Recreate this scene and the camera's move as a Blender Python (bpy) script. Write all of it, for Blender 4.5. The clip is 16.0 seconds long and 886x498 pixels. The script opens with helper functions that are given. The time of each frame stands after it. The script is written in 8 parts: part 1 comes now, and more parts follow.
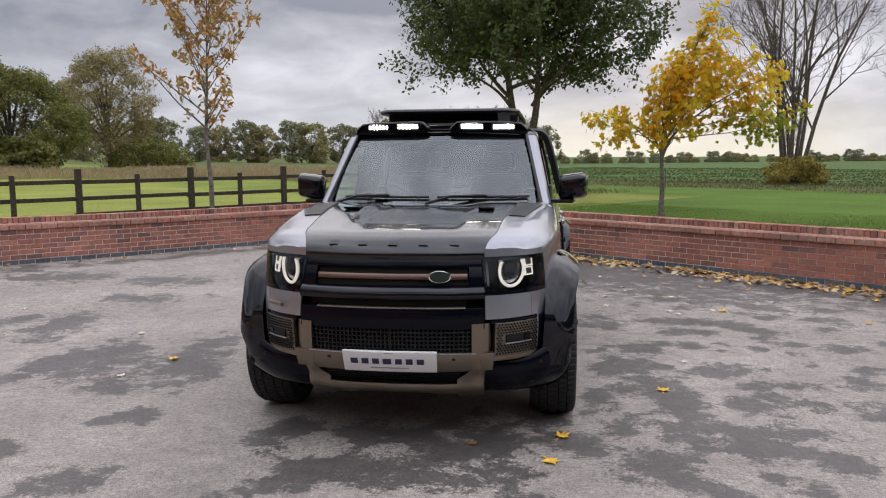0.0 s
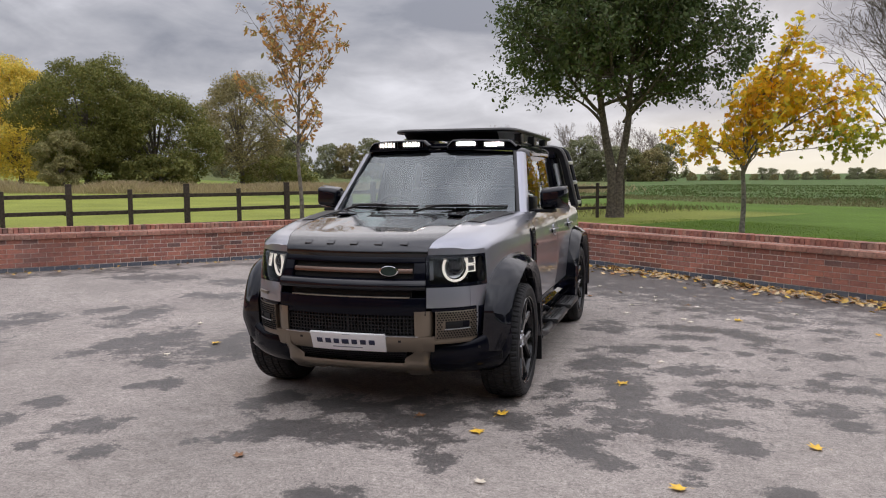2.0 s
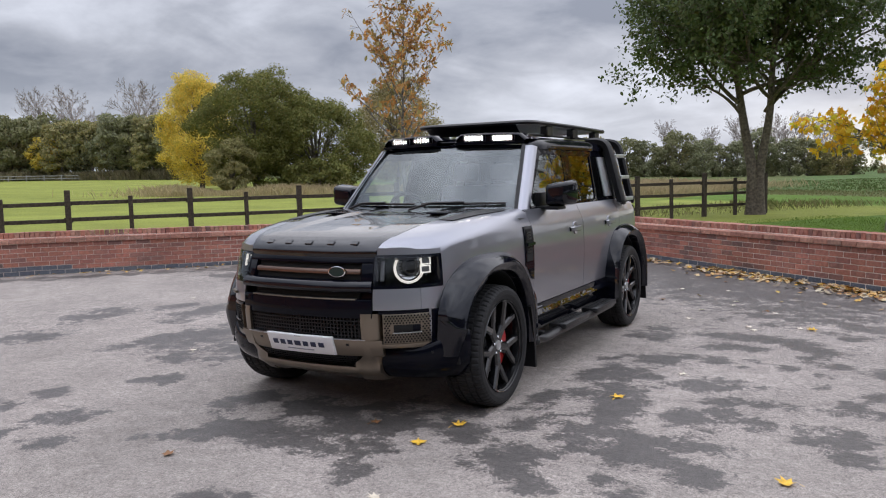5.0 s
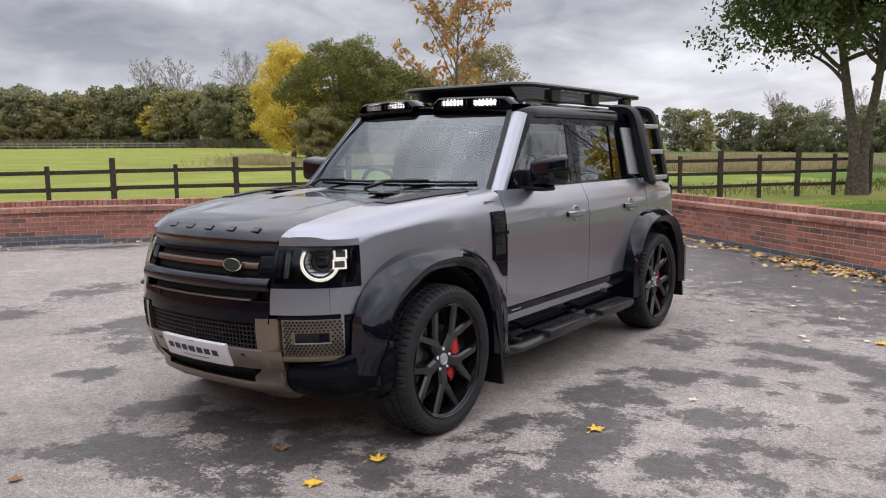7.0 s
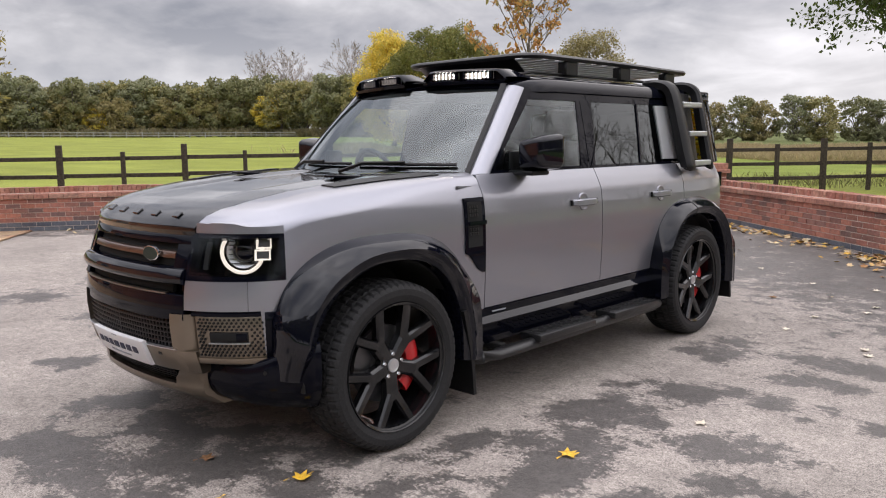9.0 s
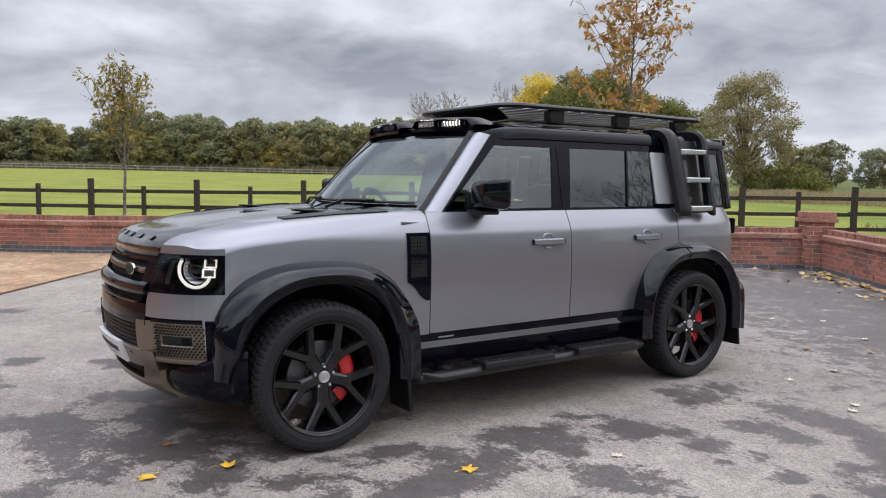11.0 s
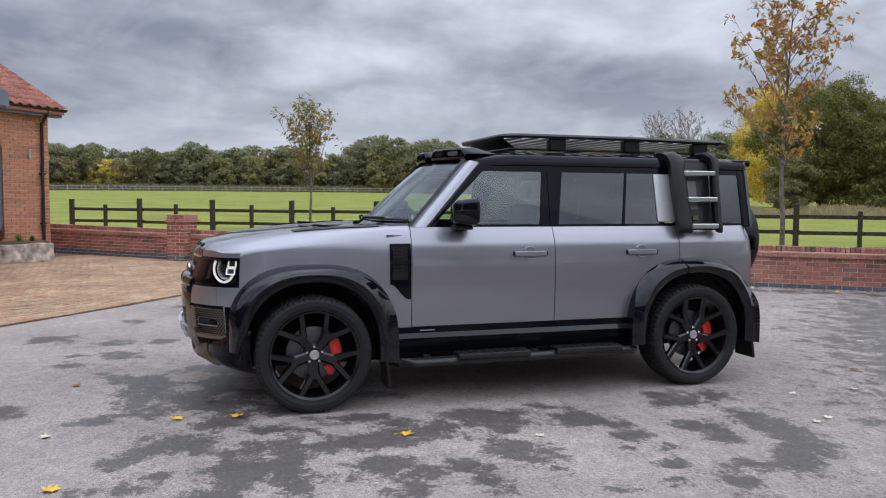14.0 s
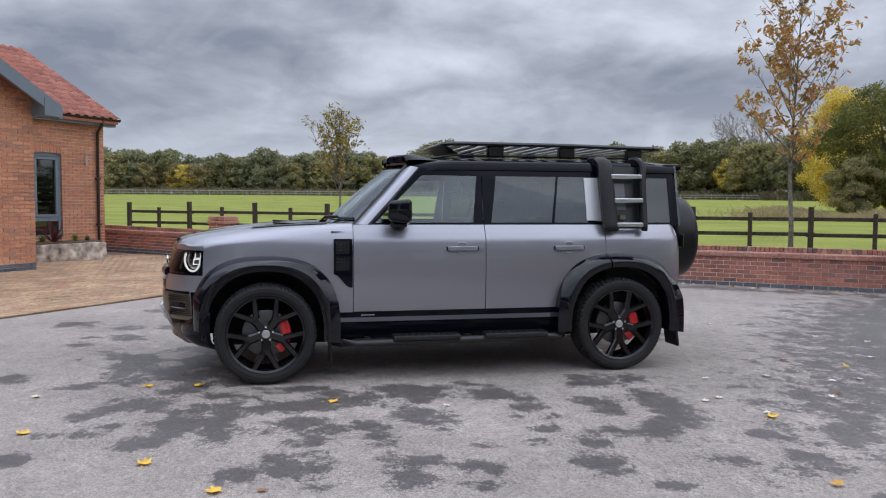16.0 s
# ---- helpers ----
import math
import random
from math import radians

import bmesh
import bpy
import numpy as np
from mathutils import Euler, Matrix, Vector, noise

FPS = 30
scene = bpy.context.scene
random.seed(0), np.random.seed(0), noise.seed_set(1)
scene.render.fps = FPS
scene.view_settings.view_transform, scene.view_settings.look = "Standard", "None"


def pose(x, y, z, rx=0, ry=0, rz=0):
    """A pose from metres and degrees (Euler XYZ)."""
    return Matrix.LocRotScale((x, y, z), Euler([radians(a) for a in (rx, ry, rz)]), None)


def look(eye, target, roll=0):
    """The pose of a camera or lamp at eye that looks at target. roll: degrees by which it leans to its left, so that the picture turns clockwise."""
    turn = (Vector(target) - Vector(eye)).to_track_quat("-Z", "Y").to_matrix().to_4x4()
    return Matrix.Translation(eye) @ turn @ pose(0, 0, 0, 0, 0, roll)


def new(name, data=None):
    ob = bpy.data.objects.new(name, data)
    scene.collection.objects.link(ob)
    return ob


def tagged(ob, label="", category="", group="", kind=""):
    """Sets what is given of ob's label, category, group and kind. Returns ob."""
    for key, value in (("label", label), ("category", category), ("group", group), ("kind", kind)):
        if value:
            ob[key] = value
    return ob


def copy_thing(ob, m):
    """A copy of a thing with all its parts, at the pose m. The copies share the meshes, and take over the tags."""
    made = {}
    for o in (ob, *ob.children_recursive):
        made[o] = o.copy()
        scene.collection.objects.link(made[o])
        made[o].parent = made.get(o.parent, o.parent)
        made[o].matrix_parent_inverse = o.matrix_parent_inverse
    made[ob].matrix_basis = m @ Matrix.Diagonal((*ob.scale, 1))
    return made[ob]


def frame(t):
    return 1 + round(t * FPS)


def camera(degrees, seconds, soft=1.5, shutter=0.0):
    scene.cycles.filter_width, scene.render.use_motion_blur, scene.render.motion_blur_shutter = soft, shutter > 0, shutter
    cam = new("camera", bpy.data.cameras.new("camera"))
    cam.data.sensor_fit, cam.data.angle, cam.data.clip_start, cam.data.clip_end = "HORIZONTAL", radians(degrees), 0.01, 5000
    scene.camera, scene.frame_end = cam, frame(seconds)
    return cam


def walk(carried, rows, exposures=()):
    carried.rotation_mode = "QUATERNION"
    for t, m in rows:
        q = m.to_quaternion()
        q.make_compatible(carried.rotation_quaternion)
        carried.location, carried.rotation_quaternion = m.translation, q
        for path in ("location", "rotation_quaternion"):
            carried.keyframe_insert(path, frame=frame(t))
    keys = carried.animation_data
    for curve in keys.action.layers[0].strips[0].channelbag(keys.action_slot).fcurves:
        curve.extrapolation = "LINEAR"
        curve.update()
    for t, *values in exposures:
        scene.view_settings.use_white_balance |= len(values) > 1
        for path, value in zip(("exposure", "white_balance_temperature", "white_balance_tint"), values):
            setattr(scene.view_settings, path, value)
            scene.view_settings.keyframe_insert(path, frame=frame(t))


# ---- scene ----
cam = camera(58.9, 16.0, soft=1.1)
PATH = [
    (0, (0.847, -6.42, 1.597), (0.577, -4.452, 1.365), -0.3),
    (0.5, (1.175, -6.474, 1.568), (0.809, -4.521, 1.343), -0.4),
    (1, (1.457, -6.667, 1.546), (1.004, -4.731, 1.33), -0.4),
    (1.5, (1.721, -6.834, 1.57), (1.198, -4.915, 1.362), -0.4),
    (2, (2.031, -6.934, 1.568), (1.45, -5.03, 1.38), -0.3),
    (2.5, (2.251, -7.129, 1.579), (1.606, -5.243, 1.413), -0.4),
    (3, (2.438, -7.212, 1.599), (1.727, -5.348, 1.455), -0.5),
    (3.5, (2.721, -7.105, 1.57), (1.945, -5.266, 1.436), -0.8),
    (4, (2.891, -6.859, 1.533), (2.047, -5.052, 1.387), -1.0),
    (6.5, (3.389, -5.101, 1.523), (2.262, -3.467, 1.284), -1.2),
    (7, (3.393, -4.821, 1.518), (2.219, -3.221, 1.267), -0.7),
    (7.5, (3.276, -4.532, 1.508), (2.056, -2.97, 1.241), -0.4),
    (8, (3.267, -4.297, 1.493), (2.002, -2.775, 1.211), -0.3),
    (8.5, (3.41, -4.009, 1.468), (2.095, -2.53, 1.183), -0.4),
    (9, (3.624, -3.923, 1.449), (2.247, -2.498, 1.175), -0.6),
    (11.5, (5.025, -3.176, 1.454), (3.325, -2.134, 1.294), 0.7),
    (12, (5.327, -3.034, 1.468), (3.575, -2.081, 1.31), 0.4),
    (12.5, (5.568, -2.801, 1.458), (3.77, -1.939, 1.306), 0.0),
    (13, (5.805, -2.606, 1.461), (3.964, -1.838, 1.319), -0.0),
    (13.5, (6.072, -2.483, 1.47), (4.195, -1.805, 1.338), 0.1),
    (14, (6.294, -2.27, 1.463), (4.39, -1.671, 1.339), 0.3),
    (14.5, (6.53, -2.068, 1.458), (4.609, -1.524, 1.341), 0.3),
    (15, (6.834, -1.907, 1.462), (4.902, -1.405, 1.348), 0.2),
    (15.5, (7.065, -1.693, 1.45), (5.124, -1.226, 1.336), 0.1),
    (16, (7.294, -1.475, 1.443), (5.344, -1.044, 1.328), 0.3),
]
walk(cam, [(t, look(eye, target, roll)) for t, eye, target, roll in PATH],
     exposures=[(0.0, 0.74, 6900, 17.0), (1.0, 0.73, 6980, 17.5), (2.5, 0.71, 7010, 17.5), (3.5, 0.74, 6680, 16.0), (4.0, 0.76, 6600, 15.5), (7.0, 1.00, 6950, 17.0), (9.0, 1.10, 7260, 18.0), (12.0, 0.92, 6550, 15.0), (16.0, 0.78, 6400, 15.0)])

# ---- daylight: a broken overcast sky, brighter above and towards the hidden sun ----
SUN_AZ, SUN_EL = 8.0, 16.0


def build_world():
    w = bpy.data.worlds.new("overcast_sky")
    w.use_nodes = True
    scene.world = w
    nt = w.node_tree
    nt.nodes.clear()
    N, L = nt.nodes.new, nt.links.new
    out, bg = N("ShaderNodeOutputWorld"), N("ShaderNodeBackground")
    sky = N("ShaderNodeTexSky")
    sky.sky_type, sky.sun_disc = "NISHITA", False
    sky.sun_elevation, sky.sun_rotation = radians(SUN_EL), radians(SUN_AZ)
    sky.dust_density, sky.air_density = 2.0, 1.5
    co = N("ShaderNodeTexCoord")
    sep = N("ShaderNodeSeparateXYZ")
    L(co.outputs["Generated"], sep.inputs[0])

    def math_node(op, a, b=None, c=None):
        n = N("ShaderNodeMath")
        n.operation = op
        for k, v in enumerate((a, b, c)):
            if v is None:
                continue
            if isinstance(v, (int, float)):
                n.inputs[k].default_value = v
            else:
                L(v, n.inputs[k])
        return n.outputs[0]
    up = math_node("MAXIMUM", sep.outputs["Z"], 0.0)
    den = math_node("ADD", up, 0.28)
    px = math_node("DIVIDE", sep.outputs["X"], den)
    py = math_node("DIVIDE", sep.outputs["Y"], den)
    comb = N("ShaderNodeCombineXYZ")
    L(px, comb.inputs[0]), L(py, comb.inputs[1])
    comb.inputs[2].default_value = 3.7
    n1 = N("ShaderNodeTexNoise")
    n1.inputs["Scale"].default_value, n1.inputs["Detail"].default_value = 1.35, 8
    n1.inputs["Roughness"].default_value, n1.inputs["Distortion"].default_value = 0.56, 0.25
    L(comb.outputs[0], n1.inputs["Vector"])
    ramp = N("ShaderNodeValToRGB")
    e = ramp.color_ramp.elements
    e[0].position, e[0].color = 0.38, (0.205, 0.240, 0.298, 1)
    e[1].position, e[1].color = 0.655, (0.57, 0.63, 0.71, 1)
    m = e.new(0.5)
    m.color = (0.350, 0.390, 0.450, 1)
    n2 = N("ShaderNodeTexNoise")
    n2.inputs["Scale"].default_value, n2.inputs["Detail"].default_value = 3.6, 6
    n2.inputs["Roughness"].default_value, n2.inputs["Distortion"].default_value = 0.5, 0.6
    L(comb.outputs[0], n2.inputs["Vector"])
    both = math_node("ADD", math_node("MULTIPLY", n1.outputs["Fac"], 0.68), math_node("MULTIPLY", n2.outputs["Fac"], 0.32))
    L(both, ramp.inputs["Fac"])
    # overcast: three times as bright overhead as at the horizon
    grad = math_node("MULTIPLY_ADD", math_node("POWER", up, 2.0), 2.1, 0.80)
    # brightness rises towards the unseen +x sky, added to light the car's flank
    grad = math_node("MULTIPLY", grad, math_node("MULTIPLY_ADD", sep.outputs["X"], 0.23, 1.0))
    scale = N("ShaderNodeVectorMath")
    scale.operation = "SCALE"
    L(ramp.outputs["Color"], scale.inputs[0]), L(grad, scale.inputs["Scale"])
    # pale band low over the horizon
    low = N("ShaderNodeMapRange")
    low.interpolation_type = "SMOOTHSTEP"
    low.inputs["From Min"].default_value, low.inputs["From Max"].default_value = 0.0, 0.17
    low.inputs["To Min"].default_value, low.inputs["To Max"].default_value = 0.5, 0.0
    L(sep.outputs["Z"], low.inputs["Value"])
    mix = N("ShaderNodeMixRGB")
    mix.inputs["Color2"].default_value = (0.43, 0.48, 0.53, 1)
    L(low.outputs[0], mix.inputs["Fac"]), L(scale.outputs[0], mix.inputs["Color1"])
    # warm glow where the sun stands behind the cloud
    dot = N("ShaderNodeVectorMath")
    dot.operation = "DOT_PRODUCT"
    L(co.outputs["Generated"], dot.inputs[0])
    a = radians(SUN_AZ)
    dot.inputs[1].default_value = (math.sin(a), math.cos(a), 0.10)
    glow = N("ShaderNodeMapRange")
    glow.interpolation_type = "SMOOTHSTEP"
    glow.inputs["From Min"].default_value, glow.inputs["From Max"].default_value = 0.955, 1.0
    glow.inputs["To Max"].default_value = 0.6
    L(dot.outputs["Value"], glow.inputs["Value"])
    g2 = math_node("MULTIPLY", glow.outputs[0], math_node("SUBTRACT", 1.0, math_node("MINIMUM", math_node("MULTIPLY", up, 13.0), 1.0)))
    mix2 = N("ShaderNodeMixRGB")
    mix2.inputs["Color2"].default_value = (0.60, 0.60, 0.46, 1)
    L(g2, mix2.inputs["Fac"]), L(mix.outputs[0], mix2.inputs["Color1"])
    # the clear sky adds a little of its own colour
    add = N("ShaderNodeMixRGB")
    add.blend_type = "ADD"
    add.inputs["Fac"].default_value = 0.0010
    L(mix2.outputs[0], add.inputs["Color1"]), L(sky.outputs[0], add.inputs["Color2"])
    L(add.outputs[0], bg.inputs["Color"])
    bg.inputs["Strength"].default_value = 1.0
    L(bg.outputs[0], out.inputs["Surface"])


build_world()
sun_data = bpy.data.lights.new("sun", "SUN")
sun_data.energy, sun_data.angle, sun_data.color = 0.4, radians(110), (1.0, 0.93, 0.82)
sun = new("sun", sun_data)
sun.matrix_world = look((0, 0, 0), (-math.sin(radians(SUN_AZ)), -math.cos(radians(SUN_AZ)), -math.tan(radians(58))))

# ---- materials ----
def material(name):
    m = bpy.data.materials.new(name)
    m.use_nodes = True
    return m, m.node_tree, m.node_tree.nodes["Principled BSDF"]


def plain(name, colour, rough=0.5, metal=0.0, coat=0.0, grain=0.0, scale=60.0, bump=0.0, emit=0.0, spec=0.5, coat_rough=0.03):
    """A plain surface with a faint grain in tone and relief."""
    m, nt, b = material(name)
    b.inputs["Base Color"].default_value = (*colour, 1)
    b.inputs["Roughness"].default_value, b.inputs["Metallic"].default_value = rough, metal
    b.inputs["Coat Weight"].default_value, b.inputs["Coat Roughness"].default_value = coat, coat_rough
    b.inputs["Specular IOR Level"].default_value = spec
    if emit:
        b.inputs["Emission Color"].default_value = (1, 0.97, 0.9, 1)
        b.inputs["Emission Strength"].default_value = emit
    if grain or bump:
        co = nt.nodes.new("ShaderNodeTexCoord")
        n = nt.nodes.new("ShaderNodeTexNoise")
        n.inputs["Scale"].default_value, n.inputs["Detail"].default_value = scale, 6
        nt.links.new(co.outputs["Object"], n.inputs["Vector"])
        if grain:
            r = nt.nodes.new("ShaderNodeValToRGB")
            lo, hi = [tuple(max(0, c * k) for c in colour) for k in (1 - grain, 1 + grain)]
            r.color_ramp.elements[0].position, r.color_ramp.elements[1].position = 0.3, 0.7
            r.color_ramp.elements[0].color, r.color_ramp.elements[1].color = (*lo, 1), (*hi, 1)
            nt.links.new(n.outputs["Fac"], r.inputs["Fac"])
            nt.links.new(r.outputs["Color"], b.inputs["Base Color"])
        if bump:
            bp = nt.nodes.new("ShaderNodeBump")
            bp.inputs["Strength"].default_value, bp.inputs["Distance"].default_value = bump, 0.01
            nt.links.new(n.outputs["Fac"], bp.inputs["Height"])
            nt.links.new(bp.outputs["Normal"], b.inputs["Normal"])
    return m


def varied(name, colours, rough=0.85, per="object", scale=25.0, bump=0.3, grain=0.35, dist=0.004, two_sided=0.0, big=0.0, spec=0.3):
    """Pieces that differ from one another (by object or by island) out of a run of colours, with grain and relief."""
    m, nt, b = material(name)
    N, L = nt.nodes.new, nt.links.new
    if per == "object":
        src = N("ShaderNodeObjectInfo").outputs["Random"]
    else:
        src = N("ShaderNodeNewGeometry").outputs["Random Per Island"]
    r = N("ShaderNodeValToRGB")
    els = r.color_ramp.elements
    for k, c in enumerate(colours):
        p = k / max(1, len(colours) - 1)
        if k == 0:
            el = els[0]
        elif k == len(colours) - 1:
            el = els[len(els) - 1]
        else:
            el = els.new(p)
        el.position, el.color = p, (*c, 1)
    L(src, r.inputs["Fac"])
    co = N("ShaderNodeNewGeometry")
    n = N("ShaderNodeTexNoise")
    n.inputs["Scale"].default_value, n.inputs["Detail"].default_value = scale, 7
    L(co.outputs["Position"], n.inputs["Vector"])
    mul = N("ShaderNodeMixRGB")
    mul.blend_type, mul.inputs["Fac"].default_value = "MULTIPLY", 1.0
    g = N("ShaderNodeMapRange")
    g.inputs["From Min"].default_value, g.inputs["From Max"].default_value = 0.3, 0.7
    g.inputs["To Min"].default_value, g.inputs["To Max"].default_value = 1 - grain, 1 + grain * 0.6
    L(n.outputs["Fac"], g.inputs["Value"])
    L(r.outputs["Color"], mul.inputs["Color1"]), L(g.outputs[0], mul.inputs["Color2"])
    last = mul.outputs[0]
    if big:
        n2 = N("ShaderNodeTexNoise")
        n2.inputs["Scale"].default_value, n2.inputs["Detail"].default_value = 1.3, 4
        L(co.outputs["Position"], n2.inputs["Vector"])
        g2 = N("ShaderNodeMapRange")
        g2.inputs["From Min"].default_value, g2.inputs["From Max"].default_value = 0.35, 0.65
        g2.inputs["To Min"].default_value, g2.inputs["To Max"].default_value = 1 - big, 1 + big * 0.5
        L(n2.outputs["Fac"], g2.inputs["Value"])
        mul2 = N("ShaderNodeMixRGB")
        mul2.blend_type, mul2.inputs["Fac"].default_value = "MULTIPLY", 1.0
        L(last, mul2.inputs["Color1"]), L(g2.outputs[0], mul2.inputs["Color2"])
        last = mul2.outputs[0]
    L(last, b.inputs["Base Color"])
    b.inputs["Roughness"].default_value = rough
    b.inputs["Specular IOR Level"].default_value = spec
    if bump:
        bp = N("ShaderNodeBump")
        bp.inputs["Strength"].default_value, bp.inputs["Distance"].default_value = bump, dist
        L(n.outputs["Fac"], bp.inputs["Height"])
        L(bp.outputs["Normal"], b.inputs["Normal"])
    if two_sided:
        b.inputs["Transmission Weight"].default_value = 0.0
        t = N("ShaderNodeBsdfTranslucent")
        L(last, t.inputs["Color"])
        mx = N("ShaderNodeMixShader")
        mx.inputs[0].default_value = two_sided
        o = nt.nodes["Material Output"]
        L(b.outputs[0], mx.inputs[1]), L(t.outputs[0], mx.inputs[2]), L(mx.outputs[0], o.inputs["Surface"])
    return m


def asphalt_material():
    """Weathered tarmac: pale dry aggregate with dark damp patches, slightly glossy where wet."""
    m, nt, b = material("weathered_asphalt")
    N, L = nt.nodes.new, nt.links.new
    pos = N("ShaderNodeNewGeometry").outputs["Position"]

    def noise_node(scale, detail, rough=0.6):
        n = N("ShaderNodeTexNoise")
        n.inputs["Scale"].default_value, n.inputs["Detail"].default_value, n.inputs["Roughness"].default_value = scale, detail, rough
        L(pos, n.inputs["Vector"])
        return n.outputs["Fac"]

    def mp(v, a, b_, c, d, smooth=False):
        n = N("ShaderNodeMapRange")
        if smooth:
            n.interpolation_type = "SMOOTHSTEP"
        for k, x in zip(("From Min", "From Max", "To Min", "To Max"), (a, b_, c, d)):
            n.inputs[k].default_value = x
        L(v, n.inputs["Value"])
        return n.outputs[0]

    def op(kind, a, b_):
        n = N("ShaderNodeMath")
        n.operation = kind
        for k, v in enumerate((a, b_)):
            if isinstance(v, (int, float)):
                n.inputs[k].default_value = v
            else:
                L(v, n.inputs[k])
        return n.outputs[0]
    att = N("ShaderNodeAttribute")
    att.attribute_name = "damp"
    edge = op("ADD", att.outputs["Fac"], op("ADD", mp(noise_node(3.2, 9, 0.72), 0.25, 0.75, -0.62, 0.62), op("ADD", mp(noise_node(11.0, 6, 0.75), 0.3, 0.7, -0.26, 0.26), mp(noise_node(48.0, 5, 0.8), 0.3, 0.7, -0.22, 0.22))))
    wet = mp(edge, 0.60, 0.82, 0.0, 1.0, True)
    speck = noise_node(130.0, 3, 0.85)
    speck2 = noise_node(42.0, 5, 0.8)
    broad = noise_node(0.7, 4)
    dry = N("ShaderNodeValToRGB")
    e = dry.color_ramp.elements
    e[0].position, e[0].color = 0.38, (0.10, 0.091, 0.084, 1)
    e[1].position, e[1].color = 0.63, (0.62, 0.545, 0.49, 1)
    L(op("ADD", op("MULTIPLY", speck, 0.6), op("MULTIPLY", speck2, 0.4)), dry.inputs["Fac"])
    dk = N("ShaderNodeValToRGB")
    e = dk.color_ramp.elements
    e[0].position, e[0].color = 0.34, (0.045, 0.041, 0.039, 1)
    e[1].position, e[1].color = 0.70, (0.20, 0.182, 0.170, 1)
    L(op("ADD", op("MULTIPLY", speck, 0.6), op("MULTIPLY", speck2, 0.4)), dk.inputs["Fac"])
    mix = N("ShaderNodeMixRGB")
    L(wet, mix.inputs["Fac"]), L(dry.outputs[0], mix.inputs["Color1"]), L(dk.outputs[0], mix.inputs["Color2"])
    mul = N("ShaderNodeMixRGB")
    mul.blend_type, mul.inputs["Fac"].default_value = "MULTIPLY", 1.0
    L(mix.outputs[0], mul.inputs["Color1"]), L(op("MULTIPLY", mp(broad, 0.3, 0.7, 0.76, 1.14), mp(noise_node(9.0, 8, 0.8), 0.3, 0.7, 0.70, 1.24)), mul.inputs["Color2"])
    L(mul.outputs[0], b.inputs["Base Color"])
    L(mp(wet, 0, 1, 0.85, 0.50), b.inputs["Roughness"])
    b.inputs["Specular IOR Level"].default_value = 0.35
    bp = N("ShaderNodeBump")
    bp.inputs["Strength"].default_value, bp.inputs["Distance"].default_value = 0.5, 0.004
    L(op("ADD", speck, speck2), bp.inputs["Height"])
    L(bp.outputs["Normal"], b.inputs["Normal"])
    return m


def ground_material():
    """Meadow and lawn: mown green near, yellower pasture, with a patchy tone and fine relief."""
    m, nt, b = material("grass_ground")
    N, L = nt.nodes.new, nt.links.new
    pos = N("ShaderNodeNewGeometry").outputs["Position"]
    att = N("ShaderNodeAttribute")
    att.attribute_name = "zone"

    def noise_node(scale, detail, stretch=None):
        n = N("ShaderNodeTexNoise")
        n.inputs["Scale"].default_value, n.inputs["Detail"].default_value = scale, detail
        v = pos
        if stretch:
            mpn = N("ShaderNodeMapping")
            mpn.inputs["Scale"].default_value = stretch
            L(pos, mpn.inputs["Vector"])
            v = mpn.outputs[0]
        L(v, n.inputs["Vector"])
        return n.outputs["Fac"]
    zone = N("ShaderNodeValToRGB")
    e = zone.color_ramp.elements
    e[0].position, e[0].color = 0.0, (0.245, 0.272, 0.056, 1)
    e[1].position, e[1].color = 1.0, (0.19, 0.135, 0.07, 1)
    for p, c in ((0.25, (0.098, 0.170, 0.024)), (0.5, (0.115, 0.135, 0.045)), (0.75, (0.085, 0.135, 0.040))):
        k = e.new(p)
        k.color = (*c, 1)
    L(att.outputs["Fac"], zone.inputs["Fac"])
    r = N("ShaderNodeMapRange")
    r.inputs["From Min"].default_value, r.inputs["From Max"].default_value = 0.3, 0.7
    r.inputs["To Min"].default_value, r.inputs["To Max"].default_value = 0.58, 1.36
    s = N("ShaderNodeMath")
    s.operation = "MULTIPLY_ADD"
    s.inputs[1].default_value = 0.5
    L(noise_node(14.0, 8), s.inputs[0])
    h = N("ShaderNodeMath")
    h.operation = "MULTIPLY"
    h.inputs[1].default_value = 0.5
    L(noise_node(0.35, 6), h.inputs[0])
    L(h.outputs[0], s.inputs[2])
    L(s.outputs[0], r.inputs["Value"])
    mul = N("ShaderNodeMixRGB")
    mul.blend_type, mul.inputs["Fac"].default_value = "MULTIPLY", 1.0
    L(zone.outputs[0], mul.inputs["Color1"]), L(r.outputs[0], mul.inputs["Color2"])
    L(mul.outputs[0], b.inputs["Base Color"])
    b.inputs["Roughness"].default_value, b.inputs["Specular IOR Level"].default_value = 0.9, 0.15
    bp = N("ShaderNodeBump")
    bp.inputs["Strength"].default_value, bp.inputs["Distance"].default_value = 0.6, 0.05
    L(noise_node(18.0, 8), bp.inputs["Height"])
    L(bp.outputs["Normal"], b.inputs["Normal"])
    return m


